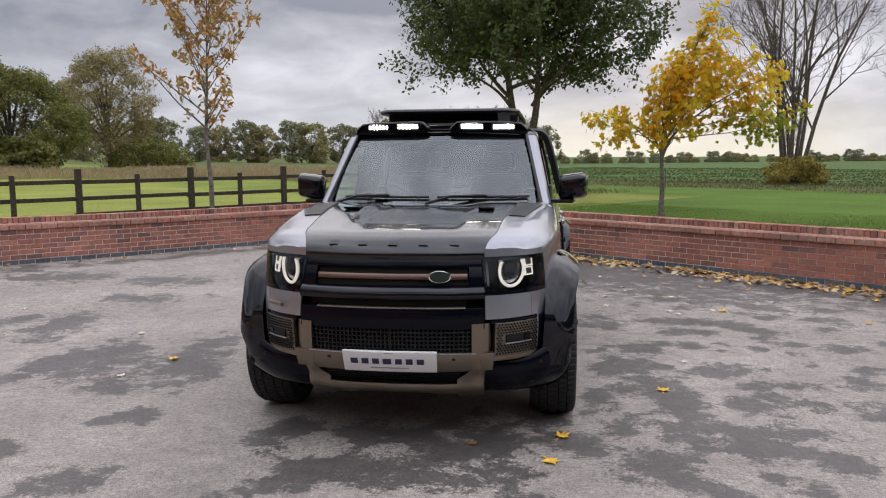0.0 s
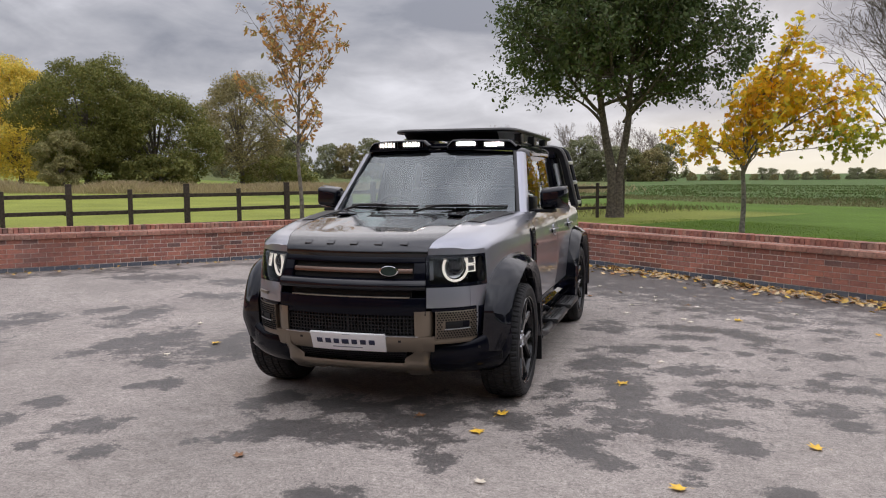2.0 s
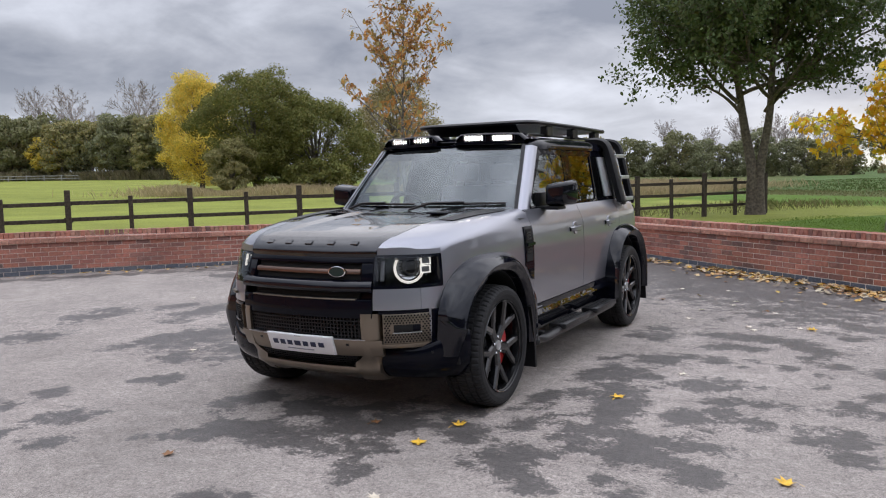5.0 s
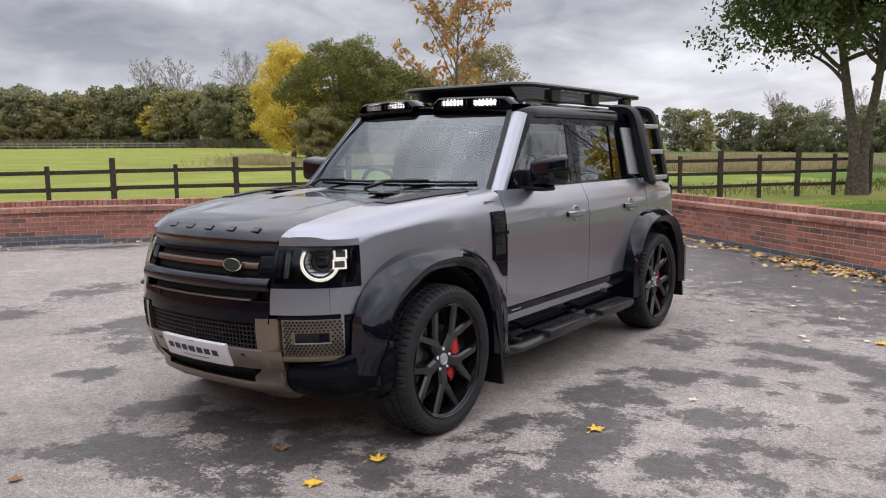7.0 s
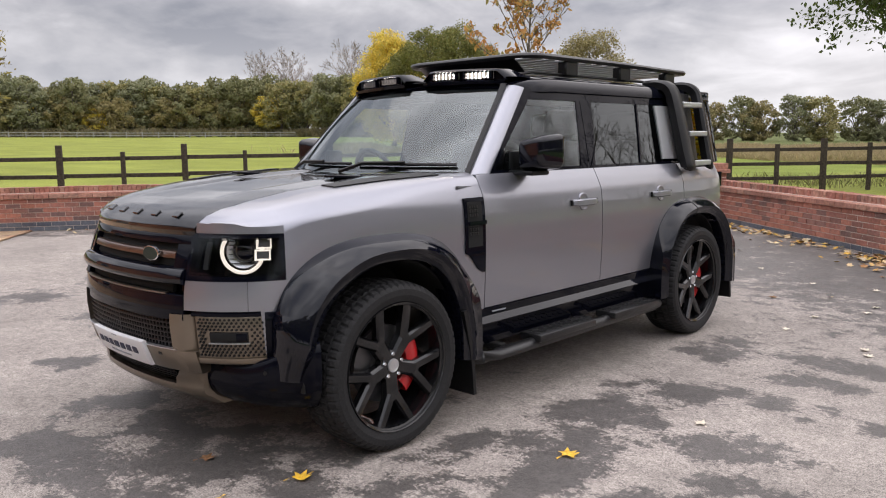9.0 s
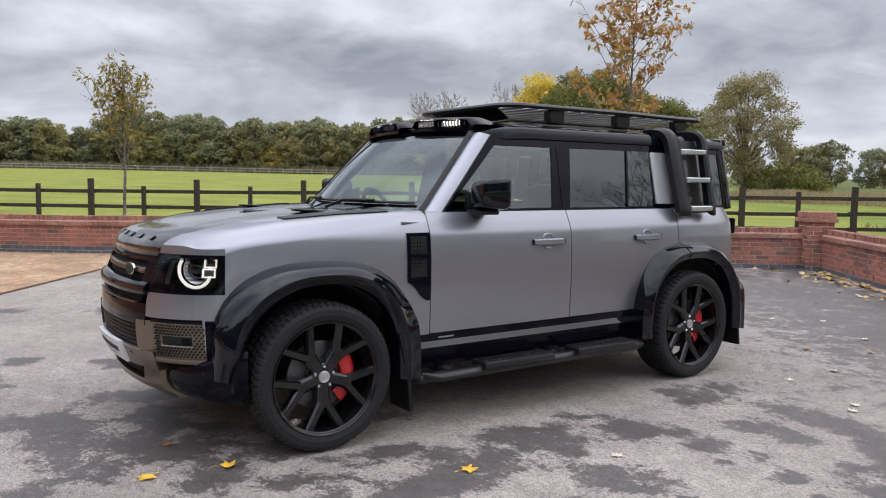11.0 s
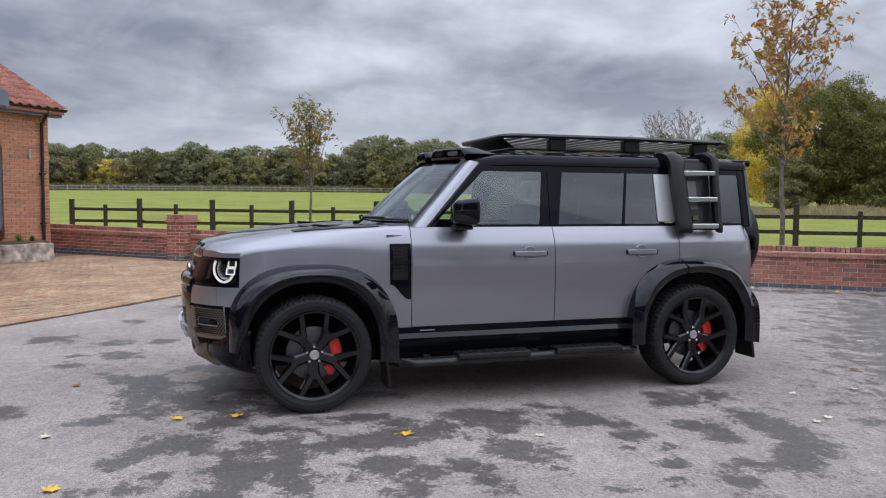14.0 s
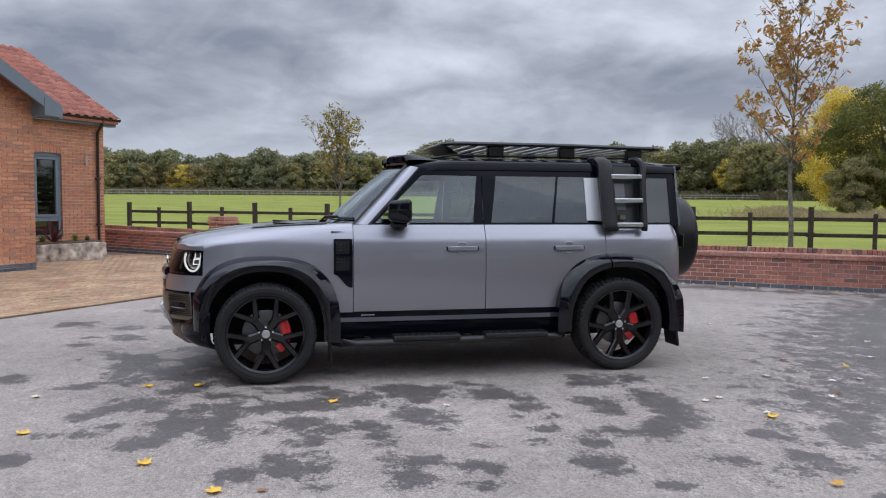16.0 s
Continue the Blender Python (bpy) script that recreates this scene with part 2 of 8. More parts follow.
def glass_material(name, tint, rough=0.0, amount=0.9, spec=0.5):
    """A pane seen through: a dark tint that lets light pass straight, under a real reflection."""
    m, nt, b = material(name)
    N, L = nt.nodes.new, nt.links.new
    tr, gl, mx = N("ShaderNodeBsdfTransparent"), N("ShaderNodeBsdfGlossy"), N("ShaderNodeMixShader")
    tr.inputs[0].default_value = (*tint, 1)
    gl.inputs["Roughness"].default_value = rough
    gl.inputs["Color"].default_value = (0.90, 0.97, 1, 1)
    # gloss that grows from spec face on towards grazing, alike on both faces of the pane
    lw, pw, ma = N("ShaderNodeLayerWeight"), N("ShaderNodeMath"), N("ShaderNodeMath")
    lw.inputs["Blend"].default_value = 0.5
    pw.operation, ma.operation = "POWER", "MULTIPLY_ADD"
    pw.inputs[1].default_value = 4.5
    ma.inputs[1].default_value, ma.inputs[2].default_value = 1 - spec, spec
    L(lw.outputs["Facing"], pw.inputs[0]), L(pw.outputs[0], ma.inputs[0])
    L(ma.outputs[0], mx.inputs[0]), L(tr.outputs[0], mx.inputs[1]), L(gl.outputs[0], mx.inputs[2])
    L(mx.outputs[0], nt.nodes["Material Output"].inputs["Surface"])
    return m


BRICK_REDS = [(0.369, 0.150, 0.115), (0.459, 0.192, 0.136), (0.336, 0.144, 0.115), (0.515, 0.216, 0.157), (0.414, 0.174, 0.126), (0.192, 0.118, 0.105), (0.481, 0.204, 0.156), (0.270, 0.142, 0.121)]
HOUSE_REDS = [(0.54, 0.247, 0.145), (0.61, 0.286, 0.166), (0.47, 0.215, 0.138), (0.65, 0.325, 0.193), (0.57, 0.260, 0.152), (0.39, 0.208, 0.152), (0.59, 0.299, 0.179)]
BLUES = [(0.109, 0.123, 0.152), (0.138, 0.152, 0.181), (0.087, 0.099, 0.123), (0.160, 0.174, 0.196)]
COPINGS = [(0.487, 0.240, 0.176), (0.429, 0.203, 0.155), (0.535, 0.288, 0.213), (0.362, 0.212, 0.164)]
PAVER_TONES = [(0.50, 0.34, 0.20), (0.44, 0.27, 0.165), (0.55, 0.40, 0.25), (0.40, 0.27, 0.19), (0.52, 0.37, 0.235), (0.45, 0.23, 0.15)]
PANTILES = [(0.34, 0.125, 0.09), (0.39, 0.15, 0.11), (0.29, 0.11, 0.085), (0.43, 0.18, 0.13)]
M = {
    "asphalt": asphalt_material(), "ground": ground_material(),
    "brick": varied("red_brick", BRICK_REDS, 0.85, grain=0.3, big=0.18), "brick_i": varied("red_brick_joined", BRICK_REDS, 0.85, per="island", grain=0.3, big=0.18),
    "hbrick": varied("orange_brick", HOUSE_REDS, 0.9, grain=0.25, big=0.15), "hbrick_i": varied("orange_brick_joined", HOUSE_REDS, 0.9, per="island", grain=0.25, big=0.15),
    "blue": varied("blue_brick", BLUES, 0.6, grain=0.3), "blue_i": varied("blue_brick_joined", BLUES, 0.6, per="island", grain=0.3),
    "coping": varied("coping_brick", COPINGS, 0.85, grain=0.35, big=0.25), "coping_i": varied("coping_brick_joined", COPINGS, 0.85, per="island", grain=0.35, big=0.25),
    "paver": varied("block_paver", PAVER_TONES, 0.9, grain=0.3, big=0.2), "paver_i": varied("block_paver_joined", PAVER_TONES, 0.9, per="island", grain=0.3, big=0.2),
    "tile": varied("clay_pantile", PANTILES, 0.8, grain=0.3, big=0.2), "tile_i": varied("clay_pantile_joined", PANTILES, 0.8, per="island", grain=0.3, big=0.2),
    "mortar": plain("pale_mortar", (0.66, 0.57, 0.51), 0.95, grain=0.2, scale=40, bump=0.3),
    "fence": plain("weathered_dark_timber", (0.055, 0.040, 0.032), 0.85, grain=0.5, scale=22, bump=0.5),
    "slate_paint": plain("slate_grey_paint", (0.15, 0.195, 0.235), 0.45, grain=0.06, scale=8),
    "gutter": plain("black_brown_plastic", (0.025, 0.017, 0.016), 0.35),
    "stone": plain("lichened_stone", (0.42, 0.36, 0.31), 0.95, grain=0.75, scale=5.5, bump=0.8),
    "soil": plain("planting_soil", (0.10, 0.065, 0.04), 0.95, grain=0.4, scale=20, bump=0.6),
    "bark": plain("grey_brown_bark", (0.13, 0.105, 0.085), 0.95, grain=0.5, scale=14, bump=0.8),
    "bark_pale": plain("pale_mottled_bark", (0.17, 0.15, 0.125), 0.9, grain=0.55, scale=16, bump=0.5),
    "bark_far": plain("dull_twig_bark", (0.15, 0.125, 0.11), 0.95, grain=0.3, scale=3),
}


def leafy(name, colours, glow=0.35):
    return varied(name, colours, 0.6, per="island", scale=3.0, bump=0, grain=0.25, two_sided=glow, spec=0.3)


M["leaf_dark"] = leafy("dark_green_leaves", [(0.072, 0.108, 0.040), (0.100, 0.145, 0.052), (0.135, 0.172, 0.062), (0.125, 0.138, 0.054)])
M["leaf_oak"] = leafy("oak_green_leaves", [(0.135, 0.150, 0.042), (0.174, 0.185, 0.050), (0.215, 0.215, 0.056), (0.246, 0.215, 0.062)])
M["leaf_olive"] = leafy("olive_autumn_leaves", [(0.289, 0.283, 0.125), (0.344, 0.318, 0.139), (0.400, 0.331, 0.146), (0.248, 0.256, 0.118)])
M["leaf_olive2"] = leafy("grey_green_leaves", [(0.255, 0.268, 0.151), (0.300, 0.300, 0.166), (0.225, 0.247, 0.144), (0.330, 0.307, 0.173)])
M["leaf_wood"] = leafy("woodland_green_leaves", [(0.23, 0.235, 0.115), (0.27, 0.265, 0.13), (0.20, 0.215, 0.11), (0.30, 0.265, 0.135)])
M["bark_grey"] = plain("pale_grey_twigs", (0.30, 0.255, 0.23), 0.95, grain=0.2, scale=2)
M["rail_pale"] = plain("pale_rail_timber", (0.34, 0.33, 0.31), 0.9, grain=0.2, scale=2)
M["leaf_brown"] = leafy("brown_autumn_leaves", [(0.342, 0.264, 0.127), (0.304, 0.264, 0.127), (0.392, 0.317, 0.139), (0.253, 0.245, 0.114)])
M["leaf_yellow"] = leafy("golden_yellow_leaves", [(0.880, 0.536, 0.036), (0.900, 0.627, 0.048), (0.858, 0.410, 0.036), (0.880, 0.661, 0.084), (0.572, 0.570, 0.072), (0.900, 0.502, 0.036)], 0.68)
M["leaf_yellowgreen"] = leafy("lime_yellow_leaves", [(0.30, 0.34, 0.035), (0.42, 0.40, 0.04), (0.22, 0.29, 0.03), (0.55, 0.46, 0.05)], 0.45)
M["leaf_gold_far"] = leafy("old_gold_leaves", [(0.80, 0.58, 0.11), (0.88, 0.67, 0.14), (0.70, 0.56, 0.11), (0.56, 0.50, 0.12)])
M["leaf_orange"] = leafy("orange_brown_leaves", [(0.62, 0.31, 0.09), (0.54, 0.25, 0.09), (0.68, 0.40, 0.12), (0.48, 0.25, 0.11), (0.40, 0.36, 0.14), (0.60, 0.34, 0.14)], 0.42)
M["leaf_khaki"] = leafy("khaki_gold_leaves", [(0.36, 0.27, 0.06), (0.30, 0.26, 0.07), (0.42, 0.30, 0.06), (0.24, 0.23, 0.07)], 0.4)
M["rough"] = leafy("rough_field_grass", [(0.16, 0.17, 0.06), (0.22, 0.19, 0.09), (0.12, 0.16, 0.045), (0.28, 0.22, 0.12)], 0.3)
M["crop"] = leafy("leafy_field_crop", [(0.085, 0.14, 0.035), (0.11, 0.17, 0.045), (0.15, 0.16, 0.06), (0.07, 0.12, 0.03)], 0.3)
M["straw"] = leafy("dry_straw_grass", [(0.46, 0.36, 0.21), (0.38, 0.30, 0.17), (0.54, 0.43, 0.26), (0.30, 0.27, 0.13)], 0.4)
M["grass"] = leafy("grass_blades", [(0.11, 0.20, 0.028), (0.15, 0.25, 0.035), (0.19, 0.28, 0.045), (0.09, 0.165, 0.025)], 0.3)
M["hedge"] = leafy("hedge_leaves", [(0.085, 0.075, 0.035), (0.12, 0.095, 0.045), (0.07, 0.075, 0.03), (0.15, 0.11, 0.055)])
M["undergrowth"] = leafy("dull_undergrowth", [(0.23, 0.20, 0.12), (0.29, 0.24, 0.14), (0.20, 0.19, 0.115), (0.33, 0.265, 0.16)])
M["fallen_i"] = varied("fallen_leaf_litter", [(0.68, 0.40, 0.07), (0.56, 0.30, 0.07), (0.64, 0.52, 0.32), (0.42, 0.21, 0.08), (0.24, 0.13, 0.07), (0.66, 0.58, 0.42), (0.60, 0.34, 0.10), (0.70, 0.50, 0.12)], 0.7, per="island", bump=0.1)
M["spike"] = leafy("purple_sword_leaves", [(0.10, 0.035, 0.04), (0.14, 0.05, 0.05), (0.08, 0.03, 0.035)])


# ---- building helpers ----
def part(name, bm, mat, parent=None, label="", smooth=0.0):
    """Links a bmesh as one mesh object, under a thing or a part of it."""
    me = bpy.data.meshes.new(name)
    bm.to_mesh(me)
    bm.free()
    return part_mesh(name, me, mat, parent, label, smooth)


def part_mesh(name, me, mat, parent=None, label="", smooth=0.0):
    if mat and not me.materials:
        me.materials.append(M[mat] if isinstance(mat, str) else mat)
    if smooth:
        me.shade_smooth()
        if smooth < 179:
            me.set_sharp_from_angle(angle=radians(smooth))
    ob = new(name, me)
    if parent:
        ob.parent = parent
    if label:
        tagged(ob, label)
    return ob


def thing(name, label, category, group="", kind="", at=None):
    ob = new(name)
    ob.empty_display_size = 0.2
    if at is not None:
        ob.matrix_basis = at
    return tagged(ob, label, category, group, kind)


def add_box(bm, lo, hi, bevel=0.0, m=None, seg=1):
    vs = [bm.verts.new((x, y, z)) for x in (lo[0], hi[0]) for y in (lo[1], hi[1]) for z in (lo[2], hi[2])]
    fs = [bm.faces.new([vs[i] for i in f]) for f in ((0, 1, 3, 2), (4, 6, 7, 5), (0, 4, 5, 1), (2, 3, 7, 6), (0, 2, 6, 4), (1, 5, 7, 3))]
    if bevel:
        es = list({e for f in fs for e in f.edges})
        r = bmesh.ops.bevel(bm, geom=es, offset=bevel, segments=seg, affect="EDGES", profile=0.5)
        vs = list({v for f in r["faces"] for v in f.verts} | {v for v in vs if v.is_valid})
    if m is not None:
        bmesh.ops.transform(bm, matrix=m, verts=[v for v in vs if v.is_valid])
    return vs


def box_mesh(name, lo, hi, bevel=0.0, seg=1):
    bm = bmesh.new()
    add_box(bm, lo, hi, bevel, None, seg)
    me = bpy.data.meshes.new(name)
    bm.to_mesh(me)
    bm.free()
    return me


def mesh_from(name, verts, faces):
    me = bpy.data.meshes.new(name)
    me.from_pydata([tuple(v) for v in verts], [], [tuple(f) for f in faces])
    me.update()
    return me


# ---- plan: the yard lies in the quarter between two garden walls that meet at a corner pier ----
CORNER = Vector((-2.75, 9.6, 0))
A_DIR, B_DIR = radians(-40.0), radians(180 + 51.8)
A_AX, B_AX = Vector((math.cos(A_DIR), math.sin(A_DIR), 0)), Vector((math.cos(B_DIR), math.sin(B_DIR), 0))


def ab(x, y):
    """Plan place along the two walls: a metres along the lawn wall, b metres along the field wall."""
    d = np.linalg.solve(np.array([[A_AX.x, B_AX.x], [A_AX.y, B_AX.y]]), np.array([x - CORNER.x, y - CORNER.y]))
    return d[0], d[1]


def from_ab(a, b, z=0.0):
    p = CORNER + A_AX * a + B_AX * b
    return Vector((p.x, p.y, z))


def smooth_step(v, lo, hi):
    t = min(1.0, max(0.0, (v - lo) / (hi - lo)))
    return t * t * (3 - 2 * t)


WALL_S, WALL_Z = [0, 5, 8.5, 10, 11.5, 13, 14.5, 16, 17.5, 19, 22], [0, 0.012, 0.055, 0.075, 0.062, 0.045, 0.050, 0.065, 0.09, 0.12, 0.18]


def yard_z(x, y):
    """The yard is level round the car and climbs gently to the house."""
    p = -0.8 * x - 0.6 * y
    z = 0.0245 * min(12.0, max(0.0, p - 6.0))
    a, b = ab(x, y)
    if -1.0 < a < 6.0 and 0 < b < 24:
        # along the field wall the tarmac swells a little, then dips before the drive
        q = CORNER + B_AX * b
        on_wall = 0.0245 * min(12.0, max(0.0, -0.8 * q.x - 0.6 * q.y - 6.0))
        z += (float(np.interp(b, WALL_S, WALL_Z)) - on_wall) * (1 - smooth_step(max(0.0, a), 0.0, 6.0))
    return z


def field_z(x, y):
    z = 0.24 + 0.0165 * max(0.0, -x - 14.0)
    far = math.hypot(x, y)
    return z + 0.05 * noise.noise(Vector((x * 0.12, y * 0.12, 1.3))) * min(1, far / 25) + 0.3 * noise.noise(Vector((x * 0.013, y * 0.013, 5.0))) * min(1.0, max(0.0, (far - 40) / 60))


def build_ground():
    def steps(near):
        s = list(near)
        v = near[-1]
        d = 0.6
        while v < 1500:
            v += d
            d *= 1.16
            s.append(v)
        return s
    pos = steps([0.0, 0.6, 1.2, 2, 3, 4, 5, 6, 7, 8, 9, 10, 11, 12, 13, 14, 15, 16, 17, 18, 19, 20, 21, 22, 23, 24, 25])
    neg = steps([0.30, 0.6, 0.9, 1.4, 2, 2.6, 3.2, 4, 4.8, 5.6, 6.5, 7.5, 8.5, 9.5, 10.5, 12, 13.5, 15, 16.5, 18, 20, 22, 24, 26, 28, 30])
    line = [-v for v in reversed(neg)] + [-0.18] + pos
    n = len(line)
    verts, zone = [], []
    for b in line:
        for a in line:
            p = from_ab(a, b)
            inside = a > -0.2 and b > -0.2
            wide = a > 26 or b > 40
            z = (yard_z(p.x, p.y) - 0.07) if inside and not wide else field_z(p.x, p.y)
            verts.append((p.x, p.y, z))
            # zones: pasture 0, lawn 0.25, rough 0.5, crop 0.75, bare 1
            behind_lawn = -b
            if a < -0.2 and b > -14:
                zn = 0.0
            else:
                zn = 0.25
            if a < -2 and behind_lawn > 6 and p.x < -5:
                zn = 0.10
            if behind_lawn > 21 or (a < -0.2 and behind_lawn > 24):
                zn = 0.5
            if behind_lawn > 25 and p.x > -5:
                zn = 0.75
            zone.append(zn)
    faces = [(j * n + i, j * n + i + 1, (j + 1) * n + i + 1, (j + 1) * n + i) for j in range(n - 1) for i in range(n - 1)]
    me = mesh_from("ground", verts, faces)
    at = me.attributes.new("zone", "FLOAT", "POINT")
    at.data.foreach_set("value", zone)
    ob = part_mesh("ground", me, "ground", smooth=180)
    tagged(ob, "green pasture and mown lawn running to the horizon", "ground", kind="structure")


build_ground()

DAMP = []


def damp(x, y, rx, ry=None, turn=0.0, depth=1.0):
    """A damp patch on the tarmac: its middle, half lengths and turn in degrees."""
    DAMP.append((x, y, rx, ry or rx, radians(turn), depth))


damp(-5.71, 3.19, 0.95, 0.57, 6), damp(-4.39, 0.59, 0.23, 0.38, 6), damp(-4.06, 3.12, 0.77, 0.51, 6), damp(-3.80, 0.43, 0.39, 0.73, 6)
damp(-3.79, 1.90, 0.61, 0.36, 6), damp(-3.08, -1.00, 0.27, 0.66, 7), damp(-2.76, -0.69, 0.51, 0.80, 7), damp(-2.03, -0.08, 0.25, 0.45, 7)
damp(-1.96, -0.75, 0.41, 0.82, 7), damp(-1.70, -1.95, 0.18, 0.22, 7), damp(-1.60, -3.11, 0.14, 0.07, 7), damp(-1.43, -2.91, 0.15, 0.24, 7)
damp(-0.71, -2.38, 0.19, 0.20, 7), damp(-0.70, -2.12, 0.21, 0.30, 7), damp(-0.39, -2.86, 0.09, 0.13, 7), damp(-0.23, -2.50, 0.15, 0.25, 7)
damp(0.05, -2.77, 0.14, 0.14, 7), damp(0.11, -2.16, 0.30, 0.32, 7), damp(0.26, -2.67, 0.32, 0.25, 7), damp(0.69, -2.11, 0.20, 0.14, 7)
damp(1.30, -0.60, 0.17, 0.32, 7), damp(1.54, -0.99, 0.36, 0.42, 7), damp(1.62, -2.61, 0.14, 0.11, 7), damp(1.63, -2.25, 0.09, 0.09, 7)
damp(1.68, -1.35, 0.22, 0.37, 7), damp(1.87, -1.77, 0.24, 0.26, 7), damp(2.05, -2.66, 0.16, 0.06, 7), damp(2.05, -0.52, 0.26, 0.25, 7)
damp(2.09, 1.30, 0.67, 0.25, 6), damp(2.14, -1.31, 0.26, 0.25, 7), damp(2.24, -1.82, 0.40, 0.23, 7), damp(2.40, -2.23, 0.21, 0.18, 7)
damp(2.64, -0.82, 0.24, 0.15, 7), damp(3.29, 0.31, 0.29, 0.18, 7), damp(-4.87, -0.20, 0.43, 0.64, 18), damp(-4.38, -1.30, 0.38, 0.43, 19)
damp(-2.28, -3.09, 0.24, 0.28, 20), damp(-2.22, -1.40, 0.28, 0.26, 19), damp(-2.20, -2.60, 0.23, 0.20, 20), damp(-1.15, -3.35, 0.19, 0.18, 20)
damp(-0.70, -3.02, 0.12, 0.11, 20), damp(-0.36, -2.68, 0.20, 0.28, 20), damp(-0.21, -2.18, 0.17, 0.32, 20), damp(-0.13, -2.74, 0.14, 0.13, 20)
damp(0.43, -3.51, 0.19, 0.18, 21), damp(0.51, -2.16, 0.28, 0.64, 20), damp(0.76, -2.88, 0.18, 0.27, 20), damp(1.46, -0.23, 0.25, 0.28, 19)
damp(1.50, -2.51, 0.18, 0.15, 20), damp(1.59, 0.18, 0.32, 0.26, 19), damp(1.69, -2.74, 0.20, 0.09, 21), damp(2.00, -2.48, 0.14, 0.09, 20)
damp(2.01, -2.07, 0.29, 0.27, 20), damp(2.02, 0.33, 0.16, 0.21, 19), damp(2.32, -0.41, 0.23, 0.23, 20), damp(2.52, -1.27, 0.12, 0.22, 20)
damp(3.06, -1.37, 0.23, 0.19, 20), damp(3.10, -1.67, 0.29, 0.17, 20), damp(3.24, -0.78, 0.17, 0.16, 20), damp(-1.81, -2.04, 0.23, 0.12, 40)
damp(-0.64, -2.02, 0.19, 0.20, 40), damp(-0.47, -2.62, 0.17, 0.10, 41), damp(-0.26, -2.03, 0.18, 0.22, 41), damp(-0.00, -2.59, 0.31, 0.20, 41)
damp(0.23, -1.92, 0.29, 0.15, 41), damp(0.37, -2.31, 0.31, 0.19, 41), damp(0.51, -1.95, 0.27, 0.14, 41), damp(0.60, -0.16, 0.09, 0.09, 40)
damp(0.90, -2.01, 0.12, 0.09, 41), damp(1.13, -1.51, 0.11, 0.13, 41), damp(1.14, -1.24, 0.17, 0.14, 41), damp(1.24, 0.06, 0.14, 0.11, 40)
damp(1.31, -0.37, 0.13, 0.14, 40), damp(1.39, -1.59, 0.10, 0.08, 41), damp(1.42, -0.45, 0.23, 0.34, 41), damp(1.63, -0.42, 0.16, 0.17, 41)
damp(1.69, 0.14, 0.13, 0.16, 40), damp(1.76, -1.21, 0.06, 0.05, 41), damp(1.82, 0.38, 0.13, 0.14, 40), damp(2.23, -0.35, 0.19, 0.15, 41)
damp(2.24, -0.85, 0.22, 0.11, 41), damp(2.29, 0.14, 0.06, 0.11, 41), damp(2.33, 0.40, 0.11, 0.22, 40), damp(-4.89, -2.40, 0.22, 0.27, 67)
damp(-3.65, -2.98, 0.26, 0.21, 67), damp(-1.63, -3.37, 0.15, 0.13, 67), damp(-1.61, -2.98, 0.25, 0.23, 67), damp(-0.54, -2.85, 0.22, 0.13, 67)
damp(0.57, -2.42, 0.30, 0.16, 67), damp(0.58, -1.00, 0.25, 0.14, 67), damp(0.86, -1.73, 0.22, 0.19, 67), damp(1.03, -2.19, 0.21, 0.23, 67)
damp(1.20, -1.38, 0.18, 0.17, 67), damp(1.30, -1.84, 0.20, 0.16, 67), damp(1.34, 1.45, 0.21, 0.21, 67), damp(1.35, 1.08, 0.25, 0.30, 67)
damp(1.39, -2.34, 0.32, 0.24, 67), damp(1.52, -0.83, 0.11, 0.10, 67), damp(1.61, -1.80, 0.16, 0.26, 67), damp(1.69, -2.03, 0.18, 0.40, 67)
damp(1.77, -1.18, 0.06, 0.06, 67), damp(2.25, 0.88, 0.14, 0.30, 67), damp(2.28, -1.09, 0.23, 0.13, 67), damp(2.39, 1.28, 0.24, 0.50, 67)
damp(2.58, 0.26, 0.12, 0.13, 67), damp(2.83, 0.91, 0.19, 0.36, 67), damp(2.84, 0.14, 0.12, 0.10, 67), damp(2.91, 0.43, 0.15, 0.12, 67)
damp(-2.60, -3.74, 0.34, 0.34, 79), damp(0.29, -3.56, 0.14, 0.17, 79), damp(1.96, 0.84, 0.22, 0.16, 79), damp(2.10, -2.87, 0.11, 0.12, 79)
damp(2.12, 2.53, 0.27, 0.26, 79), damp(2.13, -2.61, 0.14, 0.12, 79), damp(2.17, -2.10, 0.18, 0.19, 79), damp(2.35, -1.23, 0.18, 0.14, 79)
damp(2.48, 2.72, 0.17, 0.49, 79), damp(2.56, -2.90, 0.13, 0.25, 78), damp(2.57, 2.36, 0.25, 0.38, 79), damp(2.73, 0.67, 0.19, 0.14, 79)
damp(2.85, -0.22, 0.14, 0.10, 79), damp(2.88, -1.35, 0.23, 0.18, 78), damp(2.97, 1.55, 0.11, 0.19, 79), damp(3.02, -0.67, 0.20, 0.14, 78)
damp(3.07, 2.09, 0.26, 0.37, 79), damp(3.18, -0.35, 0.19, 0.13, 78), damp(3.31, -1.25, 0.12, 0.12, 78), damp(3.35, -0.85, 0.15, 0.12, 78)
damp(3.38, 1.09, 0.17, 0.10, 78), damp(3.42, 1.57, 0.20, 0.25, 78), damp(3.48, -0.40, 0.24, 0.11, 78), damp(3.68, 0.57, 0.18, 0.10, 78)
